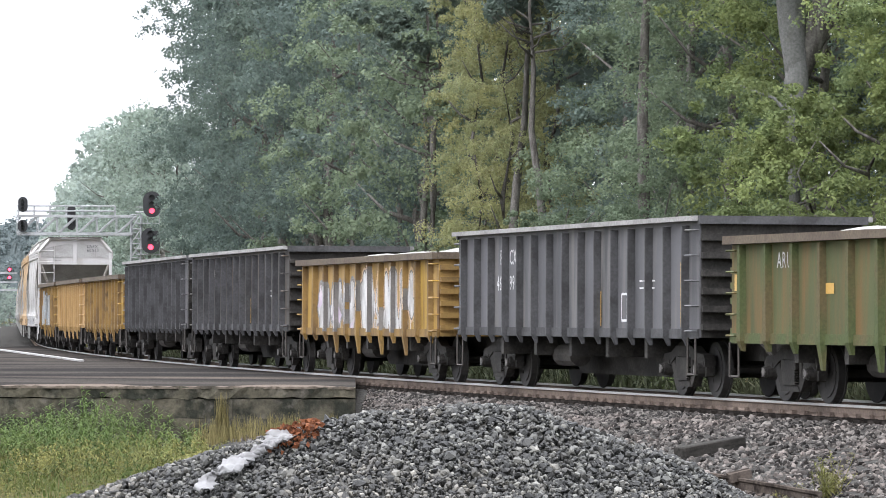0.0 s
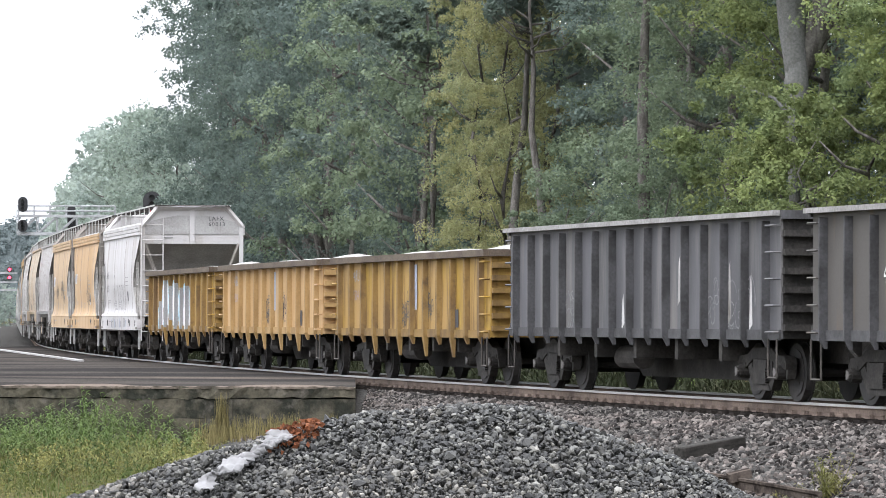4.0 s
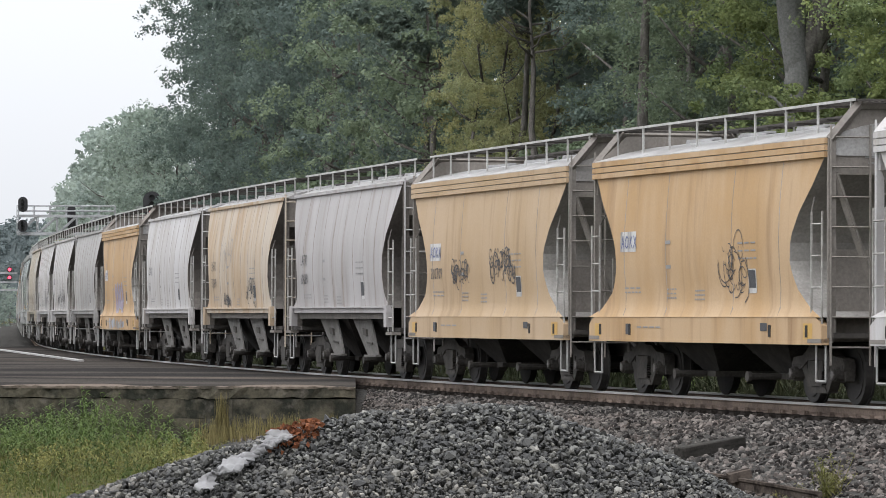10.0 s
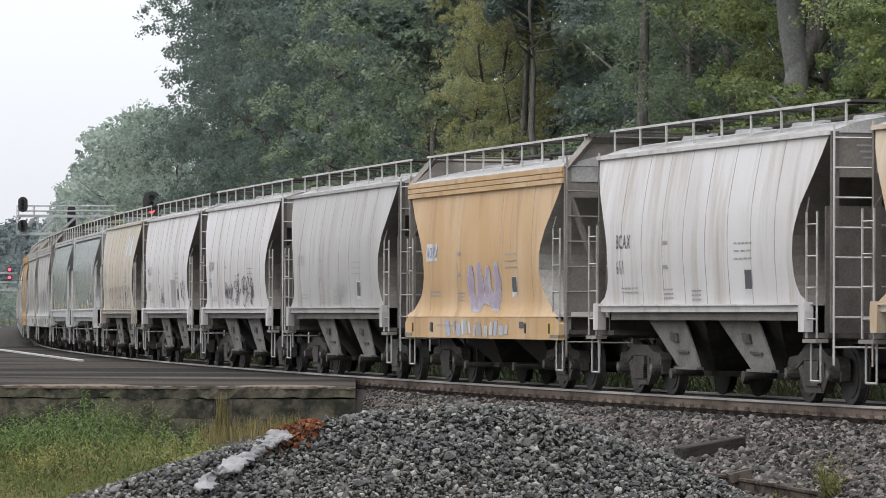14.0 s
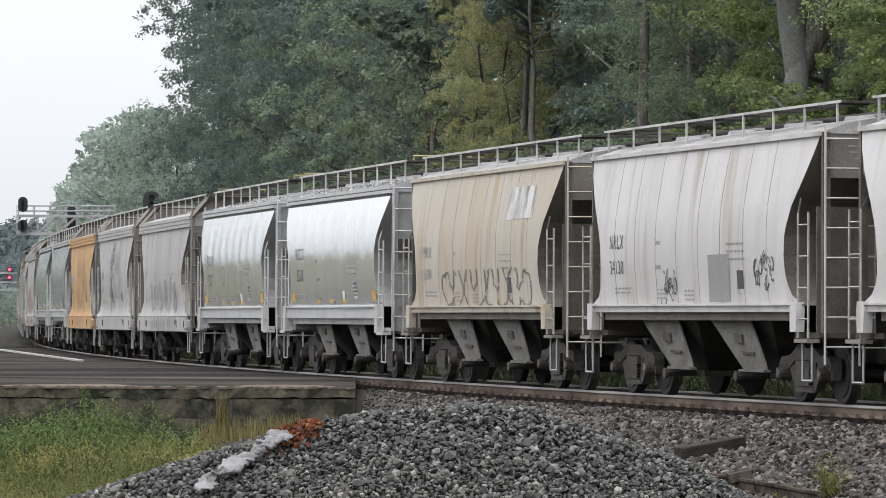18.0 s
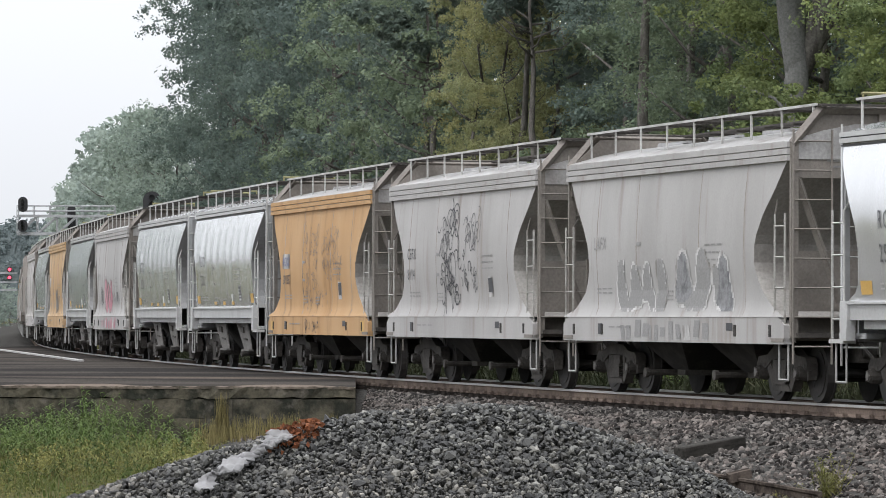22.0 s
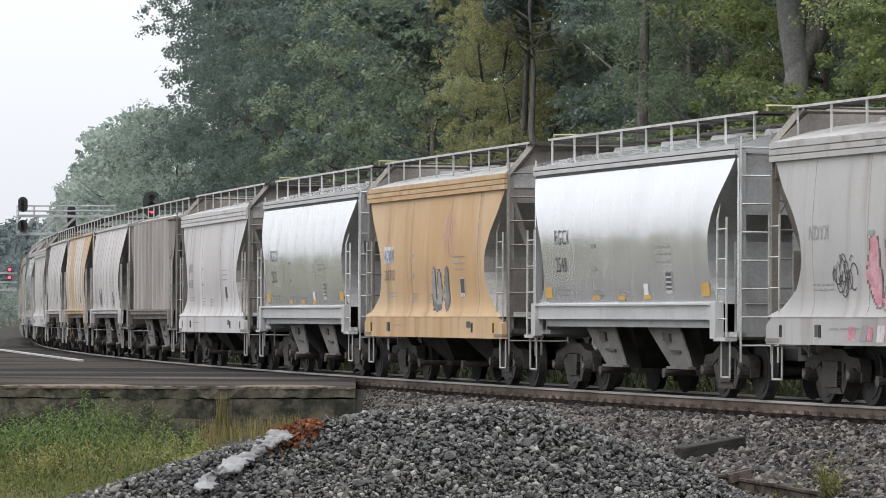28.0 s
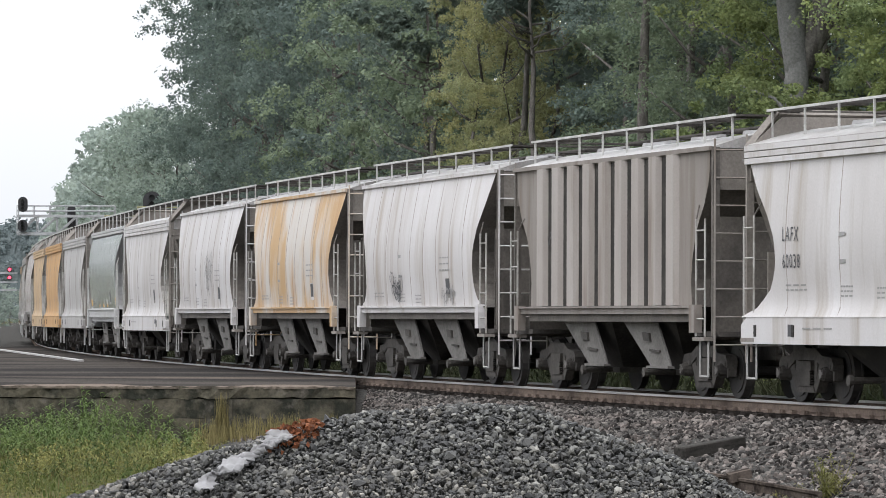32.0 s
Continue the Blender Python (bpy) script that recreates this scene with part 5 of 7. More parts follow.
    for row, (w0, gap) in enumerate(((-15.0, 7.5), (-21.0, 10.0), (-29.0, 9.0))):
        for i, s in enumerate(np.arange(-8 + 3 * row, (128, 128, 70)[row], gap)):
            put(("back_dark", "back_dark", "back_green")[(i + row) % 3], s + rng.uniform(-1.5, 1.5), w0 + rng.uniform(-1.5, 1.5), float(rng.uniform(0.95, 1.2)))
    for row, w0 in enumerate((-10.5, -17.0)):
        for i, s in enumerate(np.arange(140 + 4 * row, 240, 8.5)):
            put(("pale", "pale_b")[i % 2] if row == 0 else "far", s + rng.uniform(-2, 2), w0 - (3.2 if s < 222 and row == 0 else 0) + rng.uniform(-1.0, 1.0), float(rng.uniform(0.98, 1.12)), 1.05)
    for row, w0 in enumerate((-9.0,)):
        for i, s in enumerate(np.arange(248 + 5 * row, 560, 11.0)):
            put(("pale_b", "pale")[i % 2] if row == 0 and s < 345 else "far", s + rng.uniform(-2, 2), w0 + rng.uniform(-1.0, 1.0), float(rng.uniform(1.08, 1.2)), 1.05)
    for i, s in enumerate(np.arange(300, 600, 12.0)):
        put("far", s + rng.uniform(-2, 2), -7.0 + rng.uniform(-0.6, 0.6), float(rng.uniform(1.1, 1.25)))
    # unseen trees added beyond the left of the view, to darken the cars' reflections
    for i in range(20):
        y = 205 + 9.0 * i + rng.uniform(-2, 2)
        x = -0.102 * y - 7.5 - rng.uniform(0, 3.0) - 9.0 * (i % 2)
        s, w = (float(v[0]) for v in off_line(np.array([x]), np.array([y])))
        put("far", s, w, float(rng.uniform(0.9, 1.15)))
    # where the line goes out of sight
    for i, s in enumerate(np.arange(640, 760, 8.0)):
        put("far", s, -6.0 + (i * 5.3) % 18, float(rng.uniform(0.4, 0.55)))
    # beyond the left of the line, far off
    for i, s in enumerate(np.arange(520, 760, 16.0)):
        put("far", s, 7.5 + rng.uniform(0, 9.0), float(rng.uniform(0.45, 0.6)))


build_woods()


# ---------------------------------------------------------------- stones
def rocks(name, places, sizes, material, rng, parent=None, fine=True):
    """Many angular stones in one mesh."""
    n = len(places)
    if fine:
        g = (1 + 5 ** 0.5) / 2
        base = np.array([(-1, g, 0), (1, g, 0), (-1, -g, 0), (1, -g, 0), (0, -1, g), (0, 1, g), (0, -1, -g), (0, 1, -g), (g, 0, -1), (g, 0, 1), (-g, 0, -1), (-g, 0, 1)]) / 1.9
        tri = np.array([(0, 11, 5), (0, 5, 1), (0, 1, 7), (0, 7, 10), (0, 10, 11), (1, 5, 9), (5, 11, 4), (11, 10, 2), (10, 7, 6), (7, 1, 8),
                        (3, 9, 4), (3, 4, 2), (3, 2, 6), (3, 6, 8), (3, 8, 9), (4, 9, 5), (2, 4, 11), (6, 2, 10), (8, 6, 7), (9, 8, 1)])
    else:
        base = np.array([(x, y, z) for x in (-1, 1) for y in (-1, 1) for z in (-1, 1)]) * 0.62
        tri = np.array([(0, 1, 3), (0, 3, 2), (4, 6, 7), (4, 7, 5), (0, 4, 5), (0, 5, 1), (2, 3, 7), (2, 7, 6), (0, 2, 6), (0, 6, 4), (1, 5, 7), (1, 7, 3)])
    k = len(base)
    jag = 0.34 if fine else 0.28
    v = base[None] * (1 + rng.uniform(-jag, jag, (n, k, 3))) * rng.uniform(0.45, 1.3, (n, 1, 3))
    q = rng.normal(size=(n, 4))
    q /= np.linalg.norm(q, axis=1)[:, None]
    w, x, y, z = q.T
    m = np.stack([np.stack([1 - 2 * (y * y + z * z), 2 * (x * y - z * w), 2 * (x * z + y * w)], 1),
                  np.stack([2 * (x * y + z * w), 1 - 2 * (x * x + z * z), 2 * (y * z - x * w)], 1),
                  np.stack([2 * (x * z - y * w), 2 * (y * z + x * w), 1 - 2 * (x * x + y * y)], 1)], 1)
    v = np.einsum("nij,nkj->nki", m, v) * (sizes[:, None, None] / 2) + places[:, None, :]
    f = (tri[None] + (np.arange(n) * k)[:, None, None]).reshape(-1, 3)
    me = bpy.data.meshes.new(name)
    me.vertices.add(n * k)
    me.vertices.foreach_set("co", v.astype(np.float32).ravel())
    me.loops.add(f.size)
    me.loops.foreach_set("vertex_index", f.astype(np.int32).ravel())
    me.polygons.add(len(f))
    me.polygons.foreach_set("loop_start", np.arange(0, f.size, 3, dtype=np.int32))
    me.polygons.foreach_set("loop_total", np.full(len(f), 3, np.int32))
    me.update(calc_edges=True)
    me.shade_flat()
    me.materials.append(material)
    ob = new(name, me)
    if parent is not None:
        ob.parent = parent
    return ob


RIDGE_X = [-7.5, -5.2, -3.4, -2.5, -1.6, -0.75, 0.0, 0.8, 1.4, 2.2, 3.0, 4.0, 5.0]
RIDGE_Z = [-1.25, -0.95, -0.39, -0.14, 0.17, 0.37, 0.44, 0.40, 0.23, -0.05, -0.45, -0.85, -1.25]


def heap(x, y):
    """The height of the stone heap: a ridge across the view that falls to both sides."""
    r = np.interp(x, RIDGE_X, RIDGE_Z)
    d = np.abs(y - 40.0)
    return r - 0.46 * np.maximum(d - 0.25, 0) - 0.08 * np.minimum(d, 0.25) + 0.035 * np.sin(3.1 * x + 0.7 * y) * np.sin(2.3 * y + x)


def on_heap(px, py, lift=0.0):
    """The place on the near slope that the camera sees at pixel px, py."""
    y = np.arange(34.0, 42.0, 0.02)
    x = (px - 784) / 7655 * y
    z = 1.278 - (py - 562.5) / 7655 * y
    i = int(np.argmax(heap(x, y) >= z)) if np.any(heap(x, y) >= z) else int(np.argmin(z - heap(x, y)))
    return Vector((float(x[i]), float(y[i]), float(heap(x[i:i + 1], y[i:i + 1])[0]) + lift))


def build_heap():
    rng = np.random.default_rng(11)
    pile = thing("stone_heap", "heap of loose dark grey crushed stone", "stone heap")
    xs, ys = np.arange(-7.5, 5.01, 0.1), np.arange(36.0, 44.01, 0.1)
    gx, gy = np.meshgrid(xs, ys)
    gz = np.maximum(heap(gx, gy) - 0.03, -1.6)
    nx = len(xs)
    faces = [(j * nx + i, j * nx + i + 1, (j + 1) * nx + i + 1, (j + 1) * nx + i) for j in range(len(ys) - 1) for i in range(nx - 1)]
    raw("core", np.column_stack([gx.ravel(), gy.ravel(), gz.ravel()]), faces, DARK_STONE, pile)
    n = 30000
    x, y = rng.uniform(-4.6, 4.0, n), rng.uniform(37.4, 40.3, n)
    z = heap(x, y)
    keep = z > -1.1
    p = np.column_stack([x, y, z + rng.uniform(-0.015, 0.03, n)])[keep]
    size = 0.047 * np.exp(rng.normal(0, 0.28, len(p)))
    tagged(rocks("loose_stone", p, size, DARK_STONE, rng, pile, True), "loose angular grey stones", kind="stuff")
    shapes = [rocks("stone", np.zeros((1, 3)), np.array([0.056]), DARK_STONE, rng, pile, True) for _ in range(8)]
    count = 0
    while count < 280:
        xx, yy = rng.uniform(-4.0, 2.6), rng.uniform(38.2, 40.1)
        zz = float(heap(np.array([xx]), np.array([yy]))[0])
        ob = shapes[count] if count < 8 else shapes[count % 8].copy()
        if count >= 8:
            scene.collection.objects.link(ob)
        ob.matrix_basis = Matrix.Translation((xx, yy, zz + 0.03)) @ Euler(rng.uniform(0, 6.28, 3)).to_matrix().to_4x4() @ Matrix.Scale(float(rng.uniform(0.8, 1.3)), 4)
        count += 1


def build_ballast_stones():
    rng = np.random.default_rng(12)
    n = 36000
    s, w = rng.uniform(-30, 17, n), rng.uniform(0.93, 6.6, n)
    w = np.where(rng.random(n) < 0.35, rng.uniform(0.93, 3.0, n), w)
    x, y = on_line(s, w)
    z = bed_height(w)
    keep = ~((y > 80.3) & (x < -1.55)) & ~((heap(x, y) > z) & (np.abs(y - 40) < 3.5))
    p = np.column_stack([x, y, z + rng.uniform(-0.02, 0.015, n) - 0.03 * (w < 1.6)])[keep]
    size = 0.074 * np.exp(rng.normal(0, 0.25, len(p)))
    tagged(rocks("ballast_stones", p, size, STONE, rng, fine=True), "loose pinkish grey ballast stones beside the rail", "ballast", kind="stuff")
    # between the rails and on the far shoulder, thinner
    n = 7000
    s, w = rng.uniform(-34, 90, n), rng.uniform(-2.2, 0.6, n)
    x, y = on_line(s, w)
    z = np.interp(-w, [1.5, 3.0], [-0.2, -0.75])
    p = np.column_stack([x, y, z])
    tagged(rocks("ballast_stones", p, 0.09 * np.exp(rng.normal(0, 0.2, n)), STONE, rng, fine=False), "grey ballast stones between the rails", "ballast", kind="stuff")


def build_ties():
    bm = bmesh.new()
    box(bm, -0.115, 0.115, -1.3, 1.3, -0.36, -0.188)
    me = bpy.data.meshes.new("tie")
    for w in (-0.755, 0.755):
        box(bm, -0.09, 0.09, w - 0.17, w + 0.17, -0.1879, -0.17)
        for k in (-1, 1):
            for j in (-0.05, 0.05):
                box(bm, j - 0.016, j + 0.016, w + k * 0.095 - 0.018, w + k * 0.095 + 0.018, -0.17, -0.125)
    bm.to_mesh(me)
    bm.free()
    me.materials.append(TIMBER)
    me.materials.append(RAIL_SIDE)
    for i, poly in enumerate(me.polygons):
        poly.material_index = 0 if i < 6 else 1
    for i, s in enumerate(np.arange(-40, 117, 0.535)):
        ob = new("tie", me)
        ob.parent = TRACK
        x, y = on_line(s)
        a = float(np.interp(s, S_AX, TURN))
        ob.matrix_basis = Matrix.Translation((x, y, 0)) @ Matrix.Rotation(math.pi / 2 - a, 4, "Z")


# ---------------------------------------------------------------- litter and loose things by the heap
def build_litter():
    rng = np.random.default_rng(21)
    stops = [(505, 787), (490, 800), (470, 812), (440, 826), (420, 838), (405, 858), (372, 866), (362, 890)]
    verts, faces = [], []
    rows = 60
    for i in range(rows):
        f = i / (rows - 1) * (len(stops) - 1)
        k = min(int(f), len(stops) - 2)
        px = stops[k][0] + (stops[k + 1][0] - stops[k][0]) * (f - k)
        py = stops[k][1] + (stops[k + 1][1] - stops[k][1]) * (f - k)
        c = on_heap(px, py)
        half = (0.095 + 0.03 * math.sin(i * 0.21 + 1.0) + 0.008 * rng.normal()) * min(1.0, 0.45 + 0.2 * min(i, rows - 1 - i))
        for j in range(9):
            u = (j / 8 - 0.5) * 2
            fold = abs(noise.noise((i * 0.33, u * 1.6, 3.0))) + 0.5 * abs(noise.noise((i * 0.8, u * 3.4, 9.0)))
            lift = 0.075 + 0.02 * (1 - u * u) + 0.08 * fold
            verts.append((c.x + u * half + 0.06 * noise.noise((i * 0.6, u, 5.0)), c.y - 0.05 - 0.03 * (1 - u * u) - 0.05 * fold, c.z + lift))
    for i in range(rows - 1):
        for j in range(8):
            faces.append((i * 9 + j, i * 9 + j + 1, (i + 1) * 9 + j + 1, (i + 1) * 9 + j))
    bag = raw("plastic_sheet", verts, faces, PLASTIC, smooth=True)
    bag.modifiers.new("thick", "SOLIDIFY").thickness = 0.004
    tagged(bag, "crumpled white plastic sheet lying on the stone heap", "plastic sheet")
    # rust-brown dead leaves
    q = []
    for _ in range(300):
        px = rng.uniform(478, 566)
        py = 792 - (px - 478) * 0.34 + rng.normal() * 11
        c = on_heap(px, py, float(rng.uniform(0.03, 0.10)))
        q.append(leaf_cloud(rng, np.array([[c.x, c.y - 0.04, c.z]]), np.array([0.03]), 2, 0.036)[0])
    tagged(quads("dead_leaves", np.array(q), RUSTY_LEAF), "pile of rust-brown dead leaves on the stones", "leaves", kind="stuff")
    # a loose tie and a length of old rail on the ballast slope
    x, y = 3.72, 61.3
    tie = thing("loose_tie", "dark creosoted timber tie lying loose on the ballast", "railway tie")
    bm = bmesh.new()
    box(bm, -0.58, 0.58, -0.125, 0.125, -0.12, 0.12)
    bmesh.ops.bevel(bm, geom=bm.edges, offset=0.015, segments=1, affect="EDGES")
    part("timber", bm, OLD_TIMBER, tie)
    tie.matrix_basis = Matrix.Translation((x + 0.05, y - 0.4, -0.565)) @ Matrix.Rotation(radians(38), 4, "Z") @ Matrix.Rotation(radians(-7), 4, "Y")
    a, b = Vector((3.437, 55.5, -0.86)), Vector((4.49, 51.5, -0.945))
    bm = bmesh.new()
    web = [(-0.035, 0.17), (0.035, 0.17), (0.035, 0.14), (0.01, 0.12), (0.01, 0.03), (0.07, 0.012), (0.07, 0), (-0.07, 0), (-0.07, 0.012), (-0.01, 0.03), (-0.01, 0.12), (-0.035, 0.14)]
    rings = []
    side = Vector((0, 0, 1)).cross((b - a).normalized())
    for p in (a, b):
        rings.append([bm.verts.new(p + side * u + Vector((0, 0, v))) for u, v in web])
    for i in range(12):
        j = (i + 1) % 12
        bm.faces.new([rings[0][i], rings[0][j], rings[1][j], rings[1][i]])
    bm.faces.new(rings[0][::-1])
    bm.faces.new(rings[1])
    bmesh.ops.recalc_face_normals(bm, faces=bm.faces)
    old = thing("old_rail", "length of disused rusty rail half buried in ballast", "rail")
    part("rail_piece", bm, OLD_RAIL, old)
    bm = bmesh.new()
    m = a.lerp(b, 0.22)
    box(bm, m.x - 0.06, m.x + 0.22, m.y - 0.3, m.y + 0.3, m.z + 0.13, m.z + 0.24, Matrix.Rotation(radians(-14), 3, "Y"))
    part("joint_bar", bm, OLD_RAIL, old)


# ---------------------------------------------------------------- grass and weeds
def blades(name, rng, x, y, z, high, width, material, label, category="grass", droop=0.5):
    """Bent tapering blades, two faces each."""
    n = len(x)
    a = rng.uniform(0, 6.28, n)
    d = np.column_stack([np.cos(a), np.sin(a), np.zeros(n)])
    side = np.column_stack([-np.sin(a), np.cos(a), np.zeros(n)]) * (width * rng.uniform(0.6, 1.3, n))[:, None]
    p0 = np.column_stack([x, y, z])
    up = np.array([0, 0, 1.0])
    bend = droop * rng.uniform(0.2, 1.0, n)
    p1 = p0 + up * (high * 0.6)[:, None] + d * (high * bend * 0.25)[:, None]
    p2 = p0 + up * (high * (1 - 0.3 * bend))[:, None] + d * (high * bend * 0.75)[:, None]
    q = np.concatenate([np.stack([p0 - side, p0 + side, p1 + side * 0.8, p1 - side * 0.8], 1), np.stack([p1 - side * 0.8, p1 + side * 0.8, p2 + side * 0.1, p2 - side * 0.1], 1)])
    return tagged(quads(name, q, material), label, category, kind="stuff")


def build_grass():
    rng = np.random.default_rng(31)

    def field(n, x0, x1, y0, y1):
        x, y = rng.uniform(x0, x1, n), rng.uniform(y0, y1, n)
        return x, y, hills(x, y) - 0.02

    x, y, z = field(34000, -9.5, -0.6, 52, 80.3)
    keep = (x < -0.6 - (80 - y) * 0.04) & (rng.random(len(x)) < np.interp(y, [52, 58, 66], [0.35, 0.6, 1.0]))
    x, y, z = x[keep], y[keep], z[keep]
    blades("grass", rng, x, y, z, rng.uniform(0.05, 0.17, len(x)) * (0.5 + 0.7 * np.sin(x * 1.9 + y * 0.4) ** 2), np.full(len(x), 0.007), GRASS, "patchy green grass below the retaining wall", "grass", 0.9)
    x, y, z = field(2400, -9.5, -1.5, 52, 80)
    blades("grass", rng, x, y, z, rng.uniform(0.08, 0.26, len(x)), np.full(len(x), 0.006), DRY, "dry straw-coloured grass among the green", "grass", 0.9)
    # tall stems with lance-shaped leaves below the wall
    def lances(n, x, y, tall, per, long, material, label):
        faces = []
        for k in range(n):
            foot = np.array([x[k], y[k], float(hills(x[k:k + 1], y[k:k + 1])[0]) - 0.02])
            sway = rng.normal(0, 0.16, 2)
            for j in range(per):
                f = (j + rng.random()) / per
                base = foot + np.array([sway[0] * f * f, sway[1] * f * f, 1.0]) * np.array([1, 1, tall[k] * (0.12 + 0.88 * f)])
                a, reach = rng.uniform(0, 6.28), long * rng.uniform(0.6, 1.2) * (1.1 - 0.5 * f)
                d, side = np.array([math.cos(a), math.sin(a), 0]), np.array([-math.sin(a), math.cos(a), 0]) * reach * 0.10
                rise = rng.uniform(0.1, 0.7)
                p1, p2 = base + d * reach * 0.5 + np.array([0, 0, reach * rise * 0.6]), base + d * reach + np.array([0, 0, reach * (rise - 0.35)])
                faces += [[base - side * 0.2, base + side * 0.2, p1 + side, p1 - side], [p1 - side, p1 + side, p2 + side * 0.1, p2 - side * 0.1]]
            top = foot + np.array([sway[0], sway[1], tall[k]])
            faces.append([foot + np.array([-0.006, 0, 0]), foot + np.array([0.006, 0, 0]), top + np.array([0.003, 0, 0]), top - np.array([0.003, 0, 0])])
        tagged(quads("weeds", np.array(faces), material), label, "weeds", kind="stuff")

    n = 210
    x = np.where(rng.random(n) < 0.7, rng.normal(-6.5, 0.75, n), rng.uniform(-8.6, -4.4, n))
    y = rng.uniform(74.0, 80.1, n)
    lances(n, x, y, np.interp(np.abs(x + 6.4), [0, 1.2, 2.6], [1.15, 0.85, 0.4]) * np.interp(y, [74, 79], [0.45, 1.0]) * rng.uniform(0.6, 1.1, n), 22, 0.26, WEED, "tall bushy lance-leaved weeds against the retaining wall")
    n = 170
    x, y = rng.uniform(-6.6, -3.6, n), rng.uniform(66.0, 77.0, n)
    lances(n, x, y, rng.uniform(0.2, 0.5, n), 14, 0.2, WEED_YELLOW, "yellow-green lance-leaved weeds in front of the wall")
    n = 240
    x, y = rng.uniform(-8.8, -4.2, n), rng.uniform(60.0, 79.0, n)
    lances(n, x, y, rng.uniform(0.15, 0.42, n), 14, 0.18, GRASS, "knee-high green weeds in the grass")
    # trailing weeds nearer the heap
    n = 160
    x, y = rng.uniform(-7.2, -2.4, n), rng.uniform(58, 73, n)
    c = np.column_stack([x, y, hills(x, y) + rng.uniform(0.0, 0.16, n)])
    tagged(quads("weeds", leaf_cloud(rng, c, rng.uniform(0.12, 0.35, n), 7000, 0.022), WEED_YELLOW), "low yellow-green weeds in the grass", "weeds", kind="stuff")
    x, y, z = field(900, -4.5, -2.6, 78.0, 80.2)
    blades("weeds", rng, x, y, z, rng.uniform(0.25, 0.62, len(x)), np.full(len(x), 0.008), DRY, "dry yellow weed stalks against the wall", "weeds", 0.35)
    for xx, hh in ((-4.05, 1.12), (-2.05, 0.75)):
        n = 90
        blades("weeds", rng, xx + rng.normal(0, 0.05, n), 79.4 + rng.normal(0, 0.1, n), np.full(n, -1.15), rng.uniform(0.7, 1.0, n) * hh, np.full(n, 0.009), DRY, "single tall dry weed by the wall", "weeds", 0.15)
    n = 36
    x, y = np.concatenate([4.66 + rng.normal(0, 0.09, 24), 4.2 + rng.normal(0, 0.22, 12)]), 52.2 + rng.normal(0, 0.4, n)
    lances(n, x, y, np.concatenate([rng.uniform(0.3, 0.66, 24), rng.uniform(0.12, 0.25, 12)]), 34, 0.13, WEED_YELLOW, "plume of yellow-green weed growing out of the ballast")
    # verge behind the track
    n = 15000
    s, w = rng.uniform(-34, 120, n), rng.uniform(-4.9, -2.9, n)
    x, y = on_line(s, w)
    blades("verge_plants", rng, x, y, hills(x, y) - 0.02, rng.uniform(0.55, 1.3, n) * np.interp(-w, [2.9, 4.0], [0.7, 1.0]), np.full(n, 0.035), SHADED_VERGE, "low plants on the verge behind the track, shade put into their dark green", "weeds", 0.9)
    n = 150
    s, w = rng.uniform(-20, 120, n), rng.uniform(-7.0, -4.0, n)
    x, y = on_line(s, w)
    c = np.column_stack([x, y, hills(x, y) + rng.uniform(0.1, 0.7, n)])
    tagged(quads("undergrowth", leaf_cloud(rng, c, rng.uniform(0.35, 0.8, n), 14000, 0.07), SHADED_VERGE), "leafy undergrowth at the foot of the trees, darkened for the woods' shade", "undergrowth", kind="stuff")
    n = 26
    s, w = np.concatenate([rng.normal(8, 2.0, 14), rng.normal(34, 3.0, 12)]), rng.uniform(-5.0, -4.0, n)
    x, y = on_line(s, w)
    c = np.column_stack([x, y, hills(x, y) + rng.uniform(0.1, 0.55, n)])
    tagged(quads("weeds", leaf_cloud(rng, c, rng.uniform(0.25, 0.5, n), 3000, 0.05), WEED), "fresh green weeds behind the track", "weeds", kind="stuff")


def build_hill():
    """The far wooded ridge."""
    rng = np.random.default_rng(41)
    xs = np.linspace(-300, 320, 620)
    verts, faces = [], []
    for i, x in enumerate(xs):
        top = 34 + 5 * noise.noise((x * 0.012, 1.0, 0)) + 1.6 * noise.noise((x * 0.12, 2.0, 0)) + 1.0 * rng.random()
        for y, z in ((1480, -2), (1500, top * 0.5), (1520, top * 0.85), (1545, top), (1600, top * 0.9), (1700, -2)):
            verts.append((x + rng.normal() * 0.3, y, z + (rng.normal() * 0.35 if z > 0 else 0)))
    for i in range(len(xs) - 1):
        for j in range(5):
            faces.append((6 * i + j, 6 * i + 6 + j, 6 * i + 7 + j, 6 * i + 1 + j))
    hill = tagged(raw("wooded_hill", verts, faces, HILL), "distant wooded ridge, haze put into its colour", "hill", kind="structure")
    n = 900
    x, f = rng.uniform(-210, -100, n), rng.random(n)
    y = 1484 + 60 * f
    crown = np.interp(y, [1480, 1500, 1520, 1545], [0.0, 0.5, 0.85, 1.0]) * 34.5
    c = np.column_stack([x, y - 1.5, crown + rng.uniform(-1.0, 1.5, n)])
    tagged(quads("canopy", leaf_cloud(rng, c, rng.uniform(1.5, 3.2, n), 12000, 0.8, 0.8), HILL, hill), "treetops with haze put into their colour", kind="stuff")


build_heap()
build_ballast_stones()
build_ties()
build_litter()
build_grass()
build_hill()


# ---------------------------------------------------------------- the train
# Couplings along the train, in metres behind the point that passes s = 0 at 9 s.
GONDOLA_ENDS = [-141.2, -126.0, -110.0, -94.6, -78.6, -62.6, -47.6, -32.6, -17.6]
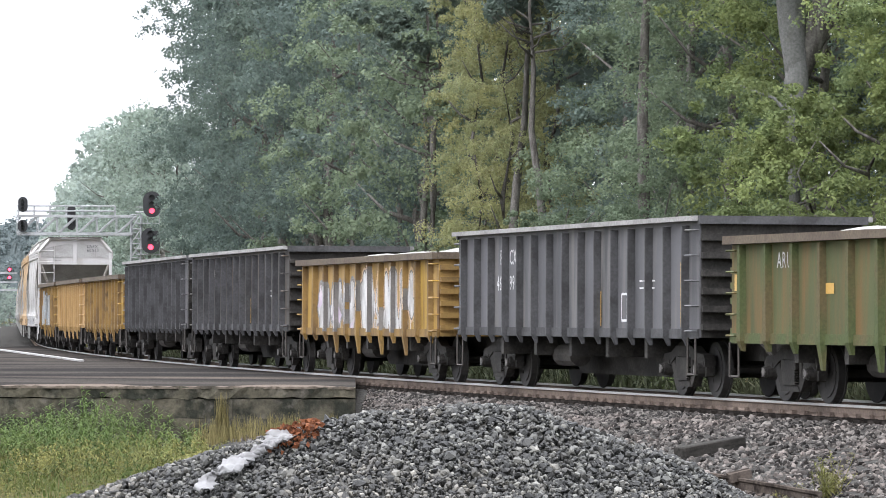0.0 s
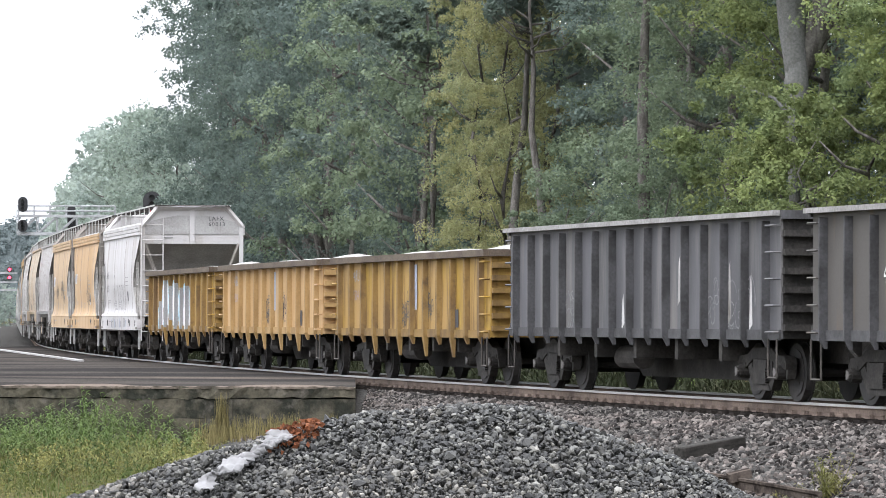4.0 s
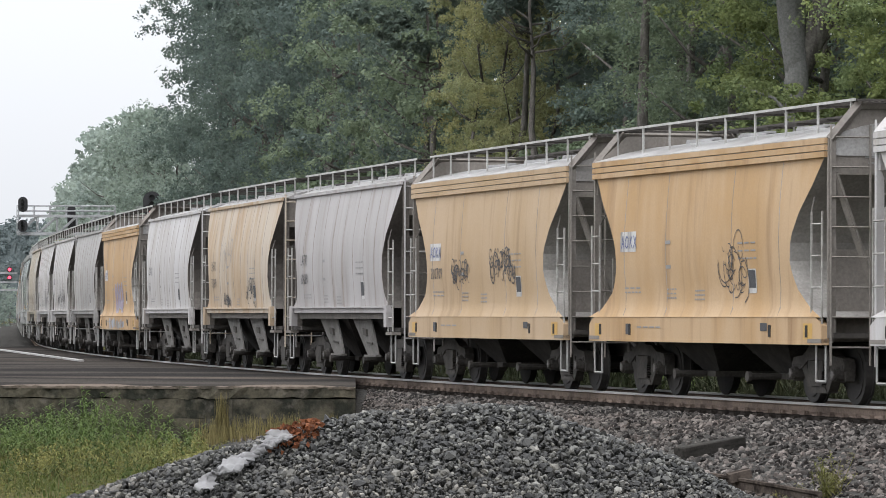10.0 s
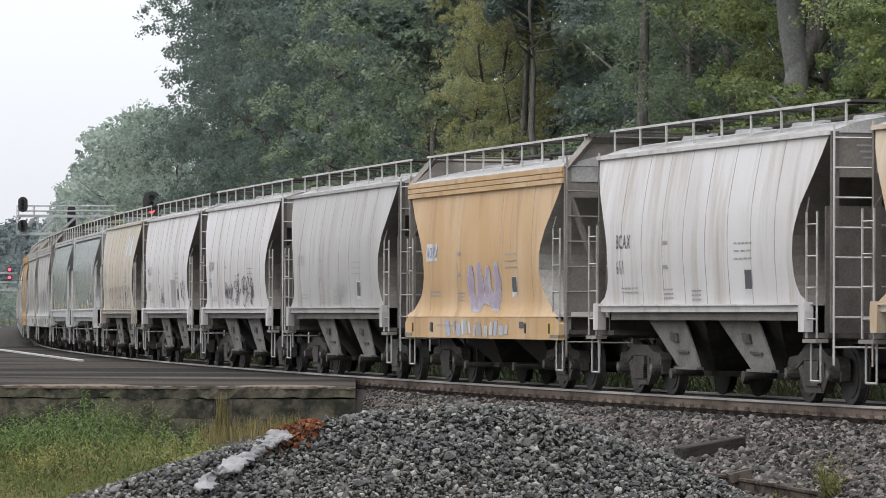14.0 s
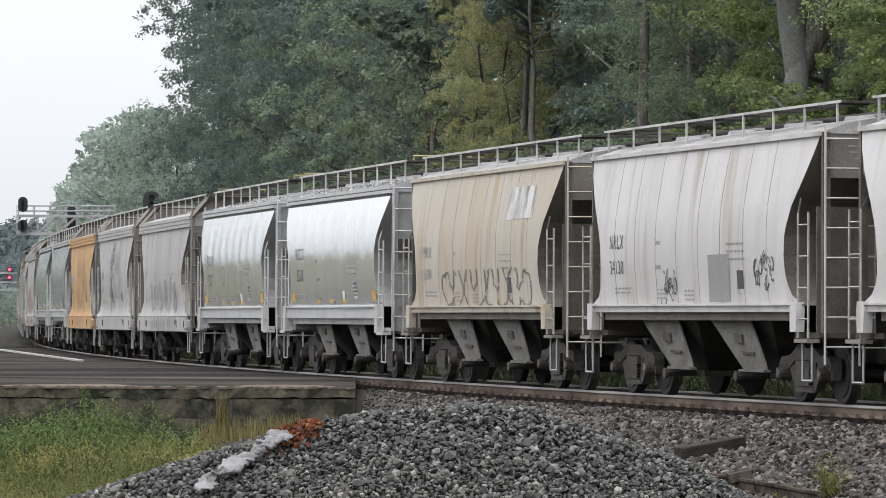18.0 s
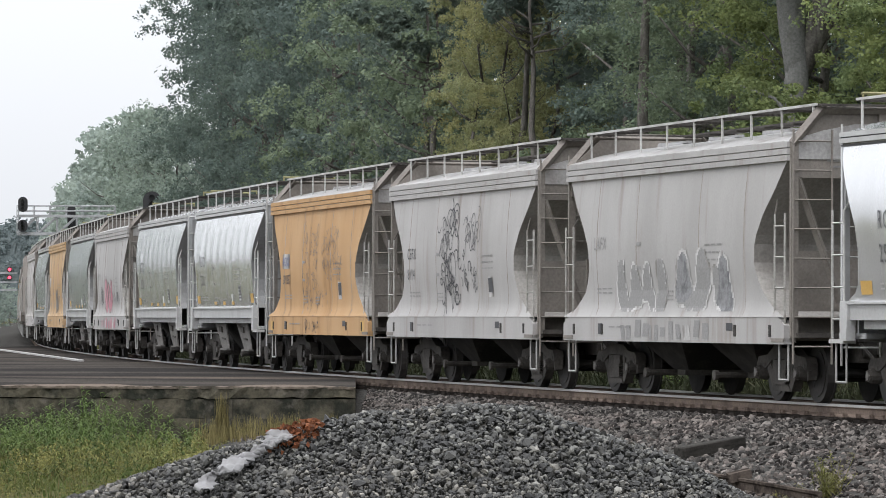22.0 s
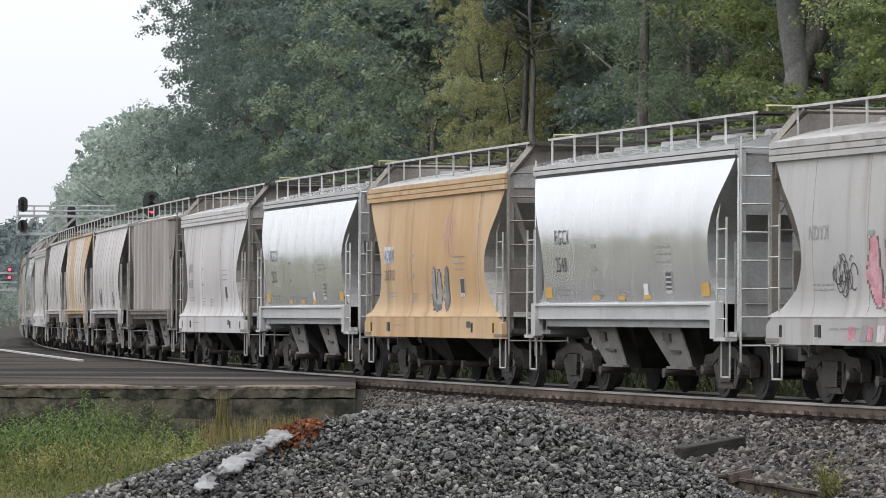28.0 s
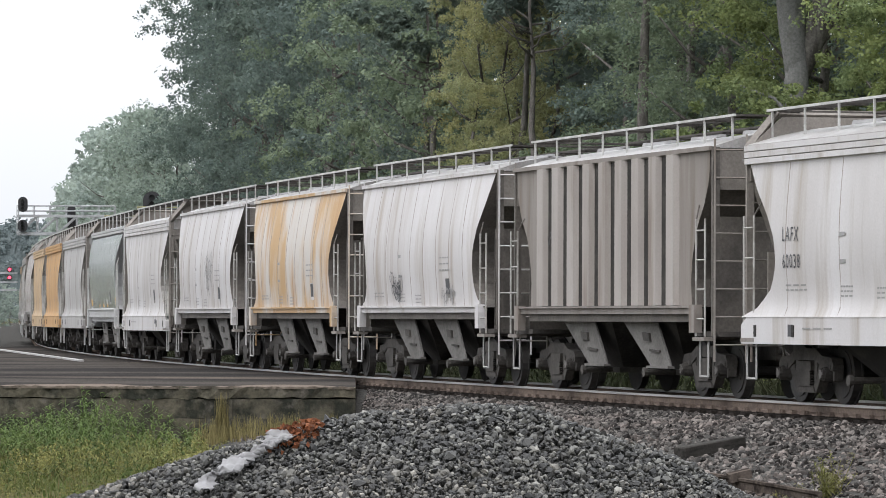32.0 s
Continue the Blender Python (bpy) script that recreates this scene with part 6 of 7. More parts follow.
HOPPER_ENDS = [-17.8, -4.45, 8.4, 21.06, 33.7, 46.5, 59.4, 72.2, 84.9, 97.6, 110.3, 123.3, 136.0, 148.9, 162.0, 175.2, 188.0, 200.7,
               213.9, 227.1, 239.8, 252.5, 265.2, 278.3, 291.0, 303.9, 316.7]
while len(HOPPER_ENDS) < 40:
    HOPPER_ENDS.append(HOPPER_ENDS[-1] + 12.85)
CARS = []


def gone(t):
    """How far the train has run since 9 s."""
    u = t - 9.0
    return 12.724 * u - 0.0045 * u * u


def car_pose(mid, base, t):
    """The car's place on the track: its two trucks stand on the line."""
    s = mid - gone(t)
    xa, ya = on_line(s - base)
    xb, yb = on_line(s + base)
    return Matrix.Translation(((xa + xb) / 2, (ya + yb) / 2, 0)) @ Matrix.Rotation(math.atan2(ya - yb, xa - xb), 4, "Z")


def repaint(car, plain, fresh):
    """Gives a copy of a car another paint."""
    for o in car.children_recursive:
        for slot in o.material_slots:
            if slot.material is plain:
                slot.link = "OBJECT"
                slot.material = fresh


def build_train():
    looks = [("low", GREEN, "faded green gondola with rust and gravel load"), ("high", CAR_BLACK, "dusty black high-side gondola with gravel heaps"),
             ("low", YELLOW, "weathered yellow gondola with white sprayed lettering"), ("high", CAR_BROWN, "brownish black high-side gondola car"),
             ("high", CAR_BLACK, "dusty black high-side gondola with white tags"), ("low", YELLOW, "weathered yellow gondola loaded with gravel"),
             ("low", TAN_YELLOW, "sun-bleached yellow gondola loaded with gravel"), ("low", YELLOW, "rusty yellow gondola with pale blue spray lettering")]
    proto = {}
    stakes = {GREEN: STAKE_GREEN, CAR_BLACK: STAKE_BLACK, CAR_BROWN: STAKE_BLACK, YELLOW: STAKE_YELLOW, TAN_YELLOW: STAKE_TAN}
    for i, (kind, colour, label) in enumerate(looks):
        if kind not in proto:
            proto[kind] = (gondola_car(kind, colour, label, stakes[colour]), colour)
            car = proto[kind][0]
        else:
            car = copy_thing(proto[kind][0], Matrix())
            repaint(car, proto[kind][1], colour)
            repaint(car, stakes[proto[kind][1]], stakes[colour])
            tagged(car, label)
        CARS.append((car, (GONDOLA_ENDS[i] + GONDOLA_ENDS[i + 1]) / 2, 5.0 if kind == "low" else 5.6))
    d, t, m, r = "deep", "thin", "silver", "ribbed"
    order = [(d, WHITE), (d, ORANGE), (d, TAN), (t, LIGHT_GREY), (t, BUFF), (t, WHITE), (d, ORANGE), (t, GREY_WHITE), (t, WHITE), (t, WHITE),
             (t, CREAM), (m, SILVER), (m, SILVER), (d, GREY_WHITE), (d, GREY_WHITE), (d, DEEP_ORANGE), (m, SILVER), (m, SILVER), (d, GREY_WHITE), (m, SILVER),
             (d, ORANGE), (m, SILVER), (d, WHITE), (r, RIB_GREY), (t, WHITE), (t, RUST_WHITE), (t, WHITE), (d, WHITE), (m, SILVER), (d, GREY_WHITE),
             (d, DEEP_ORANGE), (d, TAN), (t, LIGHT_GREY), (d, GREY_WHITE), (t, WHITE), (t, LIGHT_GREY), (d, TAN), (t, WHITE), (t, LIGHT_GREY)]
    words = {WHITE: "chalky white", ORANGE: "faded orange", DEEP_ORANGE: "strong orange", TAN: "faded tan", LIGHT_GREY: "light grey", BUFF: "rust-stained buff", GREY_WHITE: "greyish white",
             CREAM: "rust-stained cream", RUST_WHITE: "rust-streaked white", SILVER: "glossy silver-grey", RIB_GREY: "weathered taupe"}
    shape = {d: "covered hopper car with a deep side sill", t: "two-bay covered hopper car with curved sides", m: "two-bay covered hopper car with yellow corner patches",
             r: "covered hopper car with vertical side ribs"}
    for i, (kind, colour) in enumerate(order):
        label = words[colour] + " " + shape[kind]
        if kind not in proto:
            proto[kind] = (hopper_car(kind, colour, ROOF_DUST if kind != m else SILVER, label, SILL_WHITE if kind == m else colour), colour)
            car = proto[kind][0]
        else:
            car = copy_thing(proto[kind][0], Matrix())
            repaint(car, proto[kind][1], colour)
            tagged(car, label)
            for o in car.children_recursive if kind == d else ():
                if o.name.startswith(("end_sheet", "end_beam", "stiffener", "end_post", "end_ladder")):
                    o.material_slots[0].link = "OBJECT"
                    o.material_slots[0].material = END_TAUPE
        CARS.append((car, (HOPPER_ENDS[i] + HOPPER_ENDS[i + 1]) / 2, 4.15))


build_train()


# ---------------------------------------------------------------- lettering and spray paint
def on_side(car, kind, name, pieces, material, lift=0.011, label=""):
    """Loose four-cornered faces given along and up the near side of a car, laid on its surface."""
    q = np.asarray(pieces, float)
    if kind in KIND:
        y = np.array([[skin(kind, px, pz) if pz >= 1.31 or kind != "deep" else 1.59 for px, pz in face] for face in q])
        lift = max(0.004, lift - 0.004)
    else:
        y = np.full(q.shape[:2], 1.40)
    v = np.stack([q[:, :, 0], -(y + lift), q[:, :, 1]], axis=2)
    ob = quads(name, v, material, car, label)
    return tagged(ob, label, kind="stuff") if len(q) > 1 and name in ("small_lettering", "spray_letters", "spray_tag", "spray_outline", "paint_drip") else ob


def word(car, kind, text, x, z, size, material, squeeze=0.9):
    """A word on the near side, laid on its curve."""
    cu = bpy.data.curves.new("lettering", "FONT")
    cu.body, cu.size, cu.resolution_u = text, size, 2
    cu.space_character = 1.18
    tmp = bpy.data.objects.new("lettering", cu)
    me = bpy.data.meshes.new_from_object(tmp)
    bpy.data.objects.remove(tmp)
    for v in me.vertices:
        px, pz = x + v.co.x * squeeze * 0.88, z + v.co.y
        y = skin(kind, px, pz) if kind in KIND else 1.40
        v.co = (px, -(y + 0.011), pz)
    me.materials.clear()
    me.materials.append(material)
    ob = new("lettering", me)
    ob.parent = car
    return ob


def plate(x0, x1, z0, z1, steps=3):
    zs = np.linspace(z0, z1, steps + 1)
    xs = np.linspace(x0, x1, max(1, int((x1 - x0) / 0.22)) + 1)
    return [[(u, a), (v, a), (v, b), (u, b)] for a, b in zip(zs, zs[1:]) for u, v in zip(xs, xs[1:])]


def strokes(points, width):
    """A brushed line through points as faces."""
    out = []
    for (xa, za), (xb, zb) in zip(points, points[1:]):
        dx, dz = xb - xa, zb - za
        n = math.hypot(dx, dz) or 1.0
        ox, oz = -dz / n * width / 2, dx / n * width / 2
        out.append([(xa - ox, za - oz), (xb - ox, zb - oz), (xb + ox, zb + oz), (xa + ox, za + oz)])
    return out


def tag(rng, x0, x1, z0, z1, letters, width):
    """Unreadable spray writing: upright hooked strokes crowded in a row, some tall and some small."""
    out = scribble(rng, x0, x1, z0 + 0.25 * (z1 - z0), z1 - 0.25 * (z1 - z0), letters * 5, width * 0.6, min(0.26, (z1 - z0) * 0.24))
    return out + scribble(rng, x0, x1, z0 + 0.15 * (z1 - z0), z1 - 0.1 * (z1 - z0), letters * 4, width * 0.45, 0.09)


def scribble(rng, x0, x1, z0, z1, count, width, size=0.09):
    """Many small hooked strokes scattered over a patch."""
    out = []
    for _ in range(count):
        c = (rng.uniform(x0, x1), rng.uniform(z0, z1))
        r, a, turn = size * rng.uniform(0.4, 1.2), rng.uniform(0, 6.28), rng.choice([-1, 1]) * rng.uniform(1.5, 5.0)
        tall = rng.uniform(0.8, 1.8)
        out += strokes([(c[0] + r * math.cos(a + turn * k / 7), c[1] + tall * r * math.sin(a + turn * k / 7)) for k in range(8)], width)
    return out


def lettering_of(x0, x1, z0, z1, letters, seed):
    """Fat unreadable letters: says for a place which coat of paint lies there (0 body, 1 second body, 2 edge, 3 ground behind, or None)."""
    wild = np.random.default_rng(seed)
    step, high = (x1 - x0) / letters, z1 - z0
    bones = []
    for k in range(letters):
        c = x0 + (k + 0.5) * step
        top, low = z1 - 0.16 * high * wild.random(), z0 + 0.06 * high * wild.random()
        swing = 1 if k % 2 else -1
        chosen = [(c + swing * (0.30 - 0.13 * m) * step * (1 if m % 2 else -1) + 0.06 * step * wild.normal(), low + (top - low) * min(1.0, max(0.0, (m % 3) / 2 + 0.18 * wild.normal()))) for m in range(5)]
        for p, q in zip(chosen, chosen[1:]):
            bones.append((p, q, min(step, 1.1) * wild.uniform(0.19, 0.26)))

    def ink_at(x, z):
        best = 9.0
        for (px, pz), (qx, qz), wide in bones:
            if abs((px + qx) / 2 - x) > step:
                continue
            ux, uz = qx - px, qz - pz
            f = max(0.0, min(1.0, ((x - px) * ux + (z - pz) * uz) / (ux * ux + uz * uz + 1e-9)))
            best = min(best, math.hypot(x - px - f * ux, z - pz - f * uz) / wide)
        best += 0.22 * noise.noise((x * 3.0, z * 3.0, x0))
        if best > 1.5:
            return None
        if best < 0.92:
            return 0 if noise.noise((x * 0.9, z * 1.4, 5.0)) < 0.22 else 1
        return 2 if best < 1.18 else 3

    return ink_at


def painted(car, kind, x0, x1, z0, z1, letters, inks, seed):
    """Fat letters laid on the curved side of a hopper car."""
    ink_at = lettering_of(x0, x1, z0, z1, letters, seed)
    faces, dx, dz = {}, 0.06, 0.03
    for z in np.arange(z0 - 0.1, z1 + 0.1, dz):
        for x in np.arange(x0 - 0.15, x1 + 0.15, dx):
            ink = ink_at(x, z)
            if ink is not None and inks[ink] is not None:
                faces.setdefault(ink, []).append([(x, z), (x + dx, z), (x + dx, z + dz), (x, z + dz)])
    for ink, cells in faces.items():
        on_side(car, kind, "spray_letters", cells, inks[ink], 0.014)


def small_print(rng, x, z, rows, long, gap=0.07):
    out = []
    for r in range(rows):
        n = int(rng.integers(3, 6))
        for k in range(n):
            w = long / n
            out.append([(x + k * w, z - r * gap), (x + k * w + w * 0.75, z - r * gap), (x + k * w + w * 0.75, z - r * gap + 0.026), (x + k * w, z - r * gap + 0.026)])
    return out


def build_marks():
    rng = np.random.default_rng(77)
    hoppers = [c[0] for c in CARS[8:]]
    d, t, m = "deep", "thin", "silver"
    names = [(d, "LAFX", "60013", MARK), (d, "AOKX", "", MARK_BLUE), (d, "AOKX", "200709", MARK_BLUE), (t, "LAFX", "60689", MARK), (t, "LAFX", "50069", MARK),
             (t, "BCAX", "611", MARK), (d, "AOKX", "", MARK_BLUE), (t, "BCAX", "", MARK_GREY), (t, "BCAX", "676", MARK), (t, "NRLX", "34130", MARK), (t, "PMRX", "11600", MARK_GREY),
             (m, "RGCX", "2518", MARK), (m, "RGCX", "2527", MARK), (d, "LAFX", "", MARK_GREY), (d, "CEFX", "8114", MARK), (d, "AOKX", "200387", MARK_BLUE),
             (m, "RGCX", "2538", MARK), (m, "RGCX", "2520", MARK), (d, "NDYX", "", MARK_GREY), (m, "RGCX", "2548", MARK), (d, "AOKX", "200712", MARK_BLUE), (m, "RGCX", "2523", MARK),
             (d, "LAFX", "60038", MARK), ("ribbed", "", "", MARK), (t, "", "", MARK), (t, "", "", MARK), (t, "", "", MARK), (d, "", "", MARK), (m, "", "", MARK)]
    for car, (kind, mark, number, ink) in zip(hoppers, names):
        if mark == "AOKX":
            on_side(car, kind, "decal", plate(-3.95, -3.15, 2.40, 2.74), MARK_PALE, 0.008)
        x, z_mark, z_number, size, narrow = {d: (-3.88, 2.46, 2.05, 0.31, 0.92), t: (-4.0, 2.46, 2.03, 0.34, 0.84), m: (-3.75, 2.58, 2.10, 0.38, 0.82)}.get(kind, (0, 0, 0, 0, 0))
        if mark:
            word(car, kind, mark, x, z_mark, size, ink, narrow)
        if number:
            word(car, kind, number, x, z_number, size, MARK if ink is MARK_BLUE else ink, narrow)
        if kind != "ribbed":
            on_side(car, kind, "small_lettering", small_print(rng, -3.8, 1.78, 2, 0.9), MARK_GREY)
            on_side(car, kind, "small_lettering", small_print(rng, 1.9, 2.45, 3, 0.9, 0.12), MARK_GREY)
            on_side(car, kind, "small_lettering", small_print(rng, -1.6, 1.75, 3, 0.5), MARK_GREY)
            on_side(car, kind, "small_lettering", small_print(rng, -0.2, 1.72, 3, 0.5), MARK_GREY)
            on_side(car, kind, "label_plate", plate(2.33, 2.70, 1.68, 2.06, 2), MARK_PALE, 0.009)
            on_side(car, kind, "label_plate", plate(2.36, 2.67, 1.75, 2.04, 2), MARK, 0.013)
            on_side(car, kind, "small_lettering", [[(-1.6, 2.1), (-1.35, 2.1), (-1.35, 2.16), (-1.6, 2.16)], [(-1.6, 2.5), (-1.35, 2.5), (-1.35, 2.56), (-1.6, 2.56)]], MARK_GREY)
        if kind == m:
            for x, wd, z0, z1 in ((-4.55, 0.42, 1.64, 1.84), (4.12, 0.42, 1.64, 1.86), (-1.75, 0.42, 1.60, 1.68), (-0.3, 0.4, 1.60, 1.68), (1.1, 0.4, 1.60, 1.68)):
                on_side(car, kind, "reflector", plate(x, x + wd, z0, z1, 2), MARK_YELLOW)
            on_side(car, kind, "label_plate", plate(1.15, 1.4, 1.68, 1.86, 1), MARK_WHITE)
            on_side(car, kind, "label_plate", small_print(rng, 2.38, 1.95, 4, 0.3, 0.08), MARK_WHITE, 0.015)
        if kind == d:
            on_side(car, kind, "label_plate", [[(-3.6, 1.02), (-3.35, 1.02), (-3.35, 1.2), (-3.6, 1.2)]], MARK, 0.012)
            on_side(car, kind, "small_lettering", small_print(rng, -3.0, 1.13, 1, 1.3), MARK_GREY, 0.012)
            on_side(car, kind, "label_plate", [[(3.0, 1.1), (3.3, 1.1), (3.3, 1.22), (3.0, 1.22)]], MARK, 0.012)
    spray = [(1, d, 1.2, 2.2, 1.6, 2.6, 3, MARK, 0.03), (2, d, -2.3, -1.0, 1.9, 2.4, 4, MARK, 0.04), (2, d, 0.6, 2.4, 1.95, 2.6, 5, MARK, 0.045),
             (4, t, -2.5, -1.0, 2.5, 3.3, 2, MARK_GREY, 0.035), (4, t, -2.3, -1.0, 1.58, 1.85, 4, MARK, 0.05), (4, t, 1.3, 2.6, 1.62, 2.2, 3, MARK, 0.05),
             (8, t, -1.6, -0.2, 1.75, 2.1, 4, MARK, 0.045), (8, t, -0.1, 2.9, 1.6, 2.35, 5, MARK, 0.06), (9, t, -1.3, -0.6, 1.56, 2.1, 2, MARK, 0.05), (9, t, 3.2, 4.0, 1.7, 2.3, 2, MARK, 0.05),
             (14, d, 0.5, 1.7, 2.5, 3.3, 3, MARK, 0.03),
             (18, d, -2.9, -2.1, 1.6, 2.3, 2, MARK, 0.04), (18, d, 1.0, 3.3, 1.65, 2.0, 8, MARK_GREY, 0.03),
             (20, d, 0.9, 2.0, 2.5, 3.5, 2, MARK_PINK, 0.035), (24, t, -2.3, -1.4, 1.6, 2.2, 3, MARK, 0.05), (24, t, 2.0, 3.0, 1.5, 1.9, 3, MARK_GREY, 0.04),
             (26, t, 0.2, 1.6, 1.9, 3.0, 2, MARK_GREY, 0.05), (7, t, 0.0, 1.2, 1.6, 2.0, 2, MARK_GREY, 0.04)]
    for i, kind, x0, x1, z0, z1, n, ink, width in spray:
        on_side(hoppers[i], kind, "spray_tag", tag(rng, x0, x1, z0, z1, n, width), ink, 0.014)
    for x0, x1, z0, z1, n, size in ((-1.6, 0.1, 1.45, 3.3, 70, 0.10), (-0.4, 0.2, 1.4, 3.2, 26, 0.08), (0.6, 2.4, 2.75, 3.2, 34, 0.10), (0.7, 2.9, 2.15, 2.6, 44, 0.10), (0.0, 1.2, 1.5, 1.9, 12, 0.06)):
        on_side(hoppers[15], d, "spray_tag", scribble(rng, x0, x1, z0, z1, n, 0.016, size), MARK_SHADE, 0.014)
    for x0, x1, z0, z1, n, size in ((-1.5, 0.2, 1.5, 3.35, 34, 0.24), (-1.2, 0.0, 1.6, 3.2, 30, 0.12), (0.3, 1.5, 1.9, 2.5, 16, 0.12)):
        on_side(hoppers[14], d, "spray_tag", scribble(rng, x0, x1, z0, z1, n, 0.024, size), MARK, 0.014)
    on_side(hoppers[15], d, "spray_tag", scribble(rng, -1.2, 0.4, 1.02, 1.2, 20, 0.018, 0.08), MARK, 0.014)
    painted(hoppers[13], d, -2.8, 0.0, 1.5, 2.15, 4, (MARK_GREY, MARK_GREY, MARK_PALE, None), 2)
    painted(hoppers[13], d, 0.3, 3.2, 1.5, 2.3, 3, (MARK_GREY, MARK_DUST, MARK_PALE, None), 5)
    painted(hoppers[18], d, -1.7, 0.9, 1.5, 2.35, 4, (MARK_PINK, MARK_PINK, MARK_SHADE, None), 8)
    painted(hoppers[0], d, -1.9, 1.9, 1.6, 2.15, 5, (None, None, MARK_GREY, None), 3)
    painted(hoppers[20], d, 0.0, 1.5, 1.5, 2.2, 3, (MARK_SHADE, MARK_GREY, MARK, None), 7)
    painted(hoppers[10], t, -2.5, 4.0, 1.62, 2.1, 8, (None, None, MARK_SHADE, None), 12)
    painted(hoppers[6], d, -0.9, 1.6, 1.5, 2.2, 4, (MARK_MAUVE, MARK_MAUVE, MARK_GREY_BLUE, None), 14)
    for i in (1, 2, 6, 15, 20):
        on_side(hoppers[i], d, "reflector", plate(-5.3, -4.95, 0.98, 1.2, 1), MARK_YELLOW, 0.008)
        on_side(hoppers[i], d, "reflector", plate(4.85, 5.25, 0.98, 1.22, 1), MARK_YELLOW, 0.008)
    for i, ink in ((0, MARK_GREY_BLUE), (13, MARK_GREY), (18, MARK_PINK), (6, MARK_GREY_BLUE)):
        x = -2.3
        while x < 2.2:
            wide, z0, z1 = rng.uniform(0.12, 0.4), rng.uniform(0.92, 1.0), rng.uniform(1.14, 1.27)
            lean = 0.08 * rng.normal()
            on_side(hoppers[i], d, "spray_letters", [[(x, z0), (x + wide, z0), (x + wide + lean, z1), (x + lean, z1)]], (ink, MARK_PALE, MARK_GREY, ink)[int(rng.integers(0, 4))], 0.012)
            x += wide + rng.uniform(0.03, 0.2)
    on_side(hoppers[9], t, "spray_patch", plate(1.0, 2.0, 1.55, 2.3), MARK_GREY)
    on_side(hoppers[10], t, "spray_patch", plate(2.2, 4.0, 3.1, 3.7), MARK_PALE)
    word(hoppers[23], "ribbed", "AP  LX", -3.6, 2.6, 0.34, MARK)
    # end lettering of the first hopper
    for text, z in (("LAFX", 4.10), ("60013", 3.94)):
        ob = word(hoppers[0], "low", text, 0, 0, 0.17, MARK, 1.15)
        for v in ob.data.vertices:
            v.co = (KIND[d]["half"] + 0.004, 0.48 + v.co.x, z + v.co.z)
    # gondolas
    gon = [c[0] for c in CARS[:8]]

    def on_gondola(car, name, pieces, ink, kind="low"):
        on_side(car, "flat", name, pieces, ink, 0.006)

    def sprayed(car, x0, x1, z0, z1, letters, inks, flank, seed):
        """Fat letters that run over bays, stakes and the stakes' flanks."""
        half, n = 6.75, 12
        stakes = np.array([-half + 0.55 + k * (2 * half - 1.1) / (n - 1) for k in range(n)])
        ink_at = lettering_of(x0, x1, z0, z1, letters, seed)
        faces = {}
        dx, dz = 0.034, 0.022
        for z in np.arange(z0 - 0.12, z1 + 0.18, dz):
            for x in np.arange(x0 - 0.25, x1 + 0.25, dx):
                ink = ink_at(x, z)
                if ink is not None:
                    y = -1.506 if np.min(np.abs(stakes - x)) < 0.068 else -1.408
                    faces.setdefault(ink, []).append([(x, y, z), (x + dx, y, z), (x + dx, y, z + dz), (x, y, z + dz)])
            for x in stakes:
                ink = ink_at(x + 0.06, z)
                if ink is not None:
                    edge = [0.085 * np.interp(v, [0.94, 2.43], [1.35, 0.8]) + 0.006 for v in (z, z + dz)]
                    faces.setdefault(4, []).append([(x + edge[0], -1.402, z), (x + edge[0] * 0.72, -1.504, z), (x + edge[1] * 0.72, -1.504, z + dz), (x + edge[1], -1.402, z + dz)])
        for ink, quad_list in faces.items():
            tagged(quads("spray_letters", np.array(quad_list), (*inks, flank)[ink], car), kind="stuff")
        wild = np.random.default_rng(seed)
        drips = []
        for _ in range(letters * 4):
            x = wild.uniform(x0, x1)
            drips += strokes([(x, z0 + 0.15), (x + 0.01, z0 - 0.04 - 0.16 * wild.random())], 0.03)
        on_side(car, "flat", "paint_drip", drips, inks[0], 0.012)

    sprayed(gon[2], -4.9, -0.9, 1.10, 2.0, 6, (MARK_PALE, MARK_LILAC, MARK_SHADE, MARK_DUST), MARK_SHADE, 4)
    sprayed(gon[2], -0.5, 4.7, 1.10, 2.2, 7, (MARK_PALE, MARK_PALE, MARK_SHADE, MARK_PEACH), MARK_SHADE, 9)
    sprayed(gon[7], -4.7, 2.0, 1.08, 2.12, 9, (MARK_WHITE, MARK_PALE, MARK_TEAL, MARK_TEAL), MARK_GREY, 6)
    for car, mark, number in ((gon[1], ("R", "CX"), ("46", "99")), (gon[3], ("R", "CX"), ("48", "19"))):
        for k, x in ((0, -4.62), (1, -3.76)):
            word(car, "flat", mark[k], x + (0.22 if k == 0 else 0), 2.28, 0.40, MARK_WHITE, 0.85)
            word(car, "flat", number[k], x, 1.80, 0.40, MARK_WHITE, 0.85)
        on_side(car, "flat", "small_lettering", small_print(rng, 4.2, 1.9, 2, 0.9, 0.12), MARK_WHITE)
        on_side(car, "flat", "label_plate", strokes([(3.2, 1.25), (3.5, 1.25), (3.5, 1.7), (3.2, 1.7), (3.2, 1.25)], 0.04), MARK_WHITE)
        for x in (-6.9, 1.9, 6.4):
            on_side(car, "flat", "stripe", plate(x, x + 0.12, 1.15, 1.75 if x < 5 else 2.2), MARK_YELLOW)
    on_gondola(gon[4], "spray_tag", tag(rng, 3.6, 6.2, 1.05, 1.95, 3, 0.035), MARK_DUST, "high")
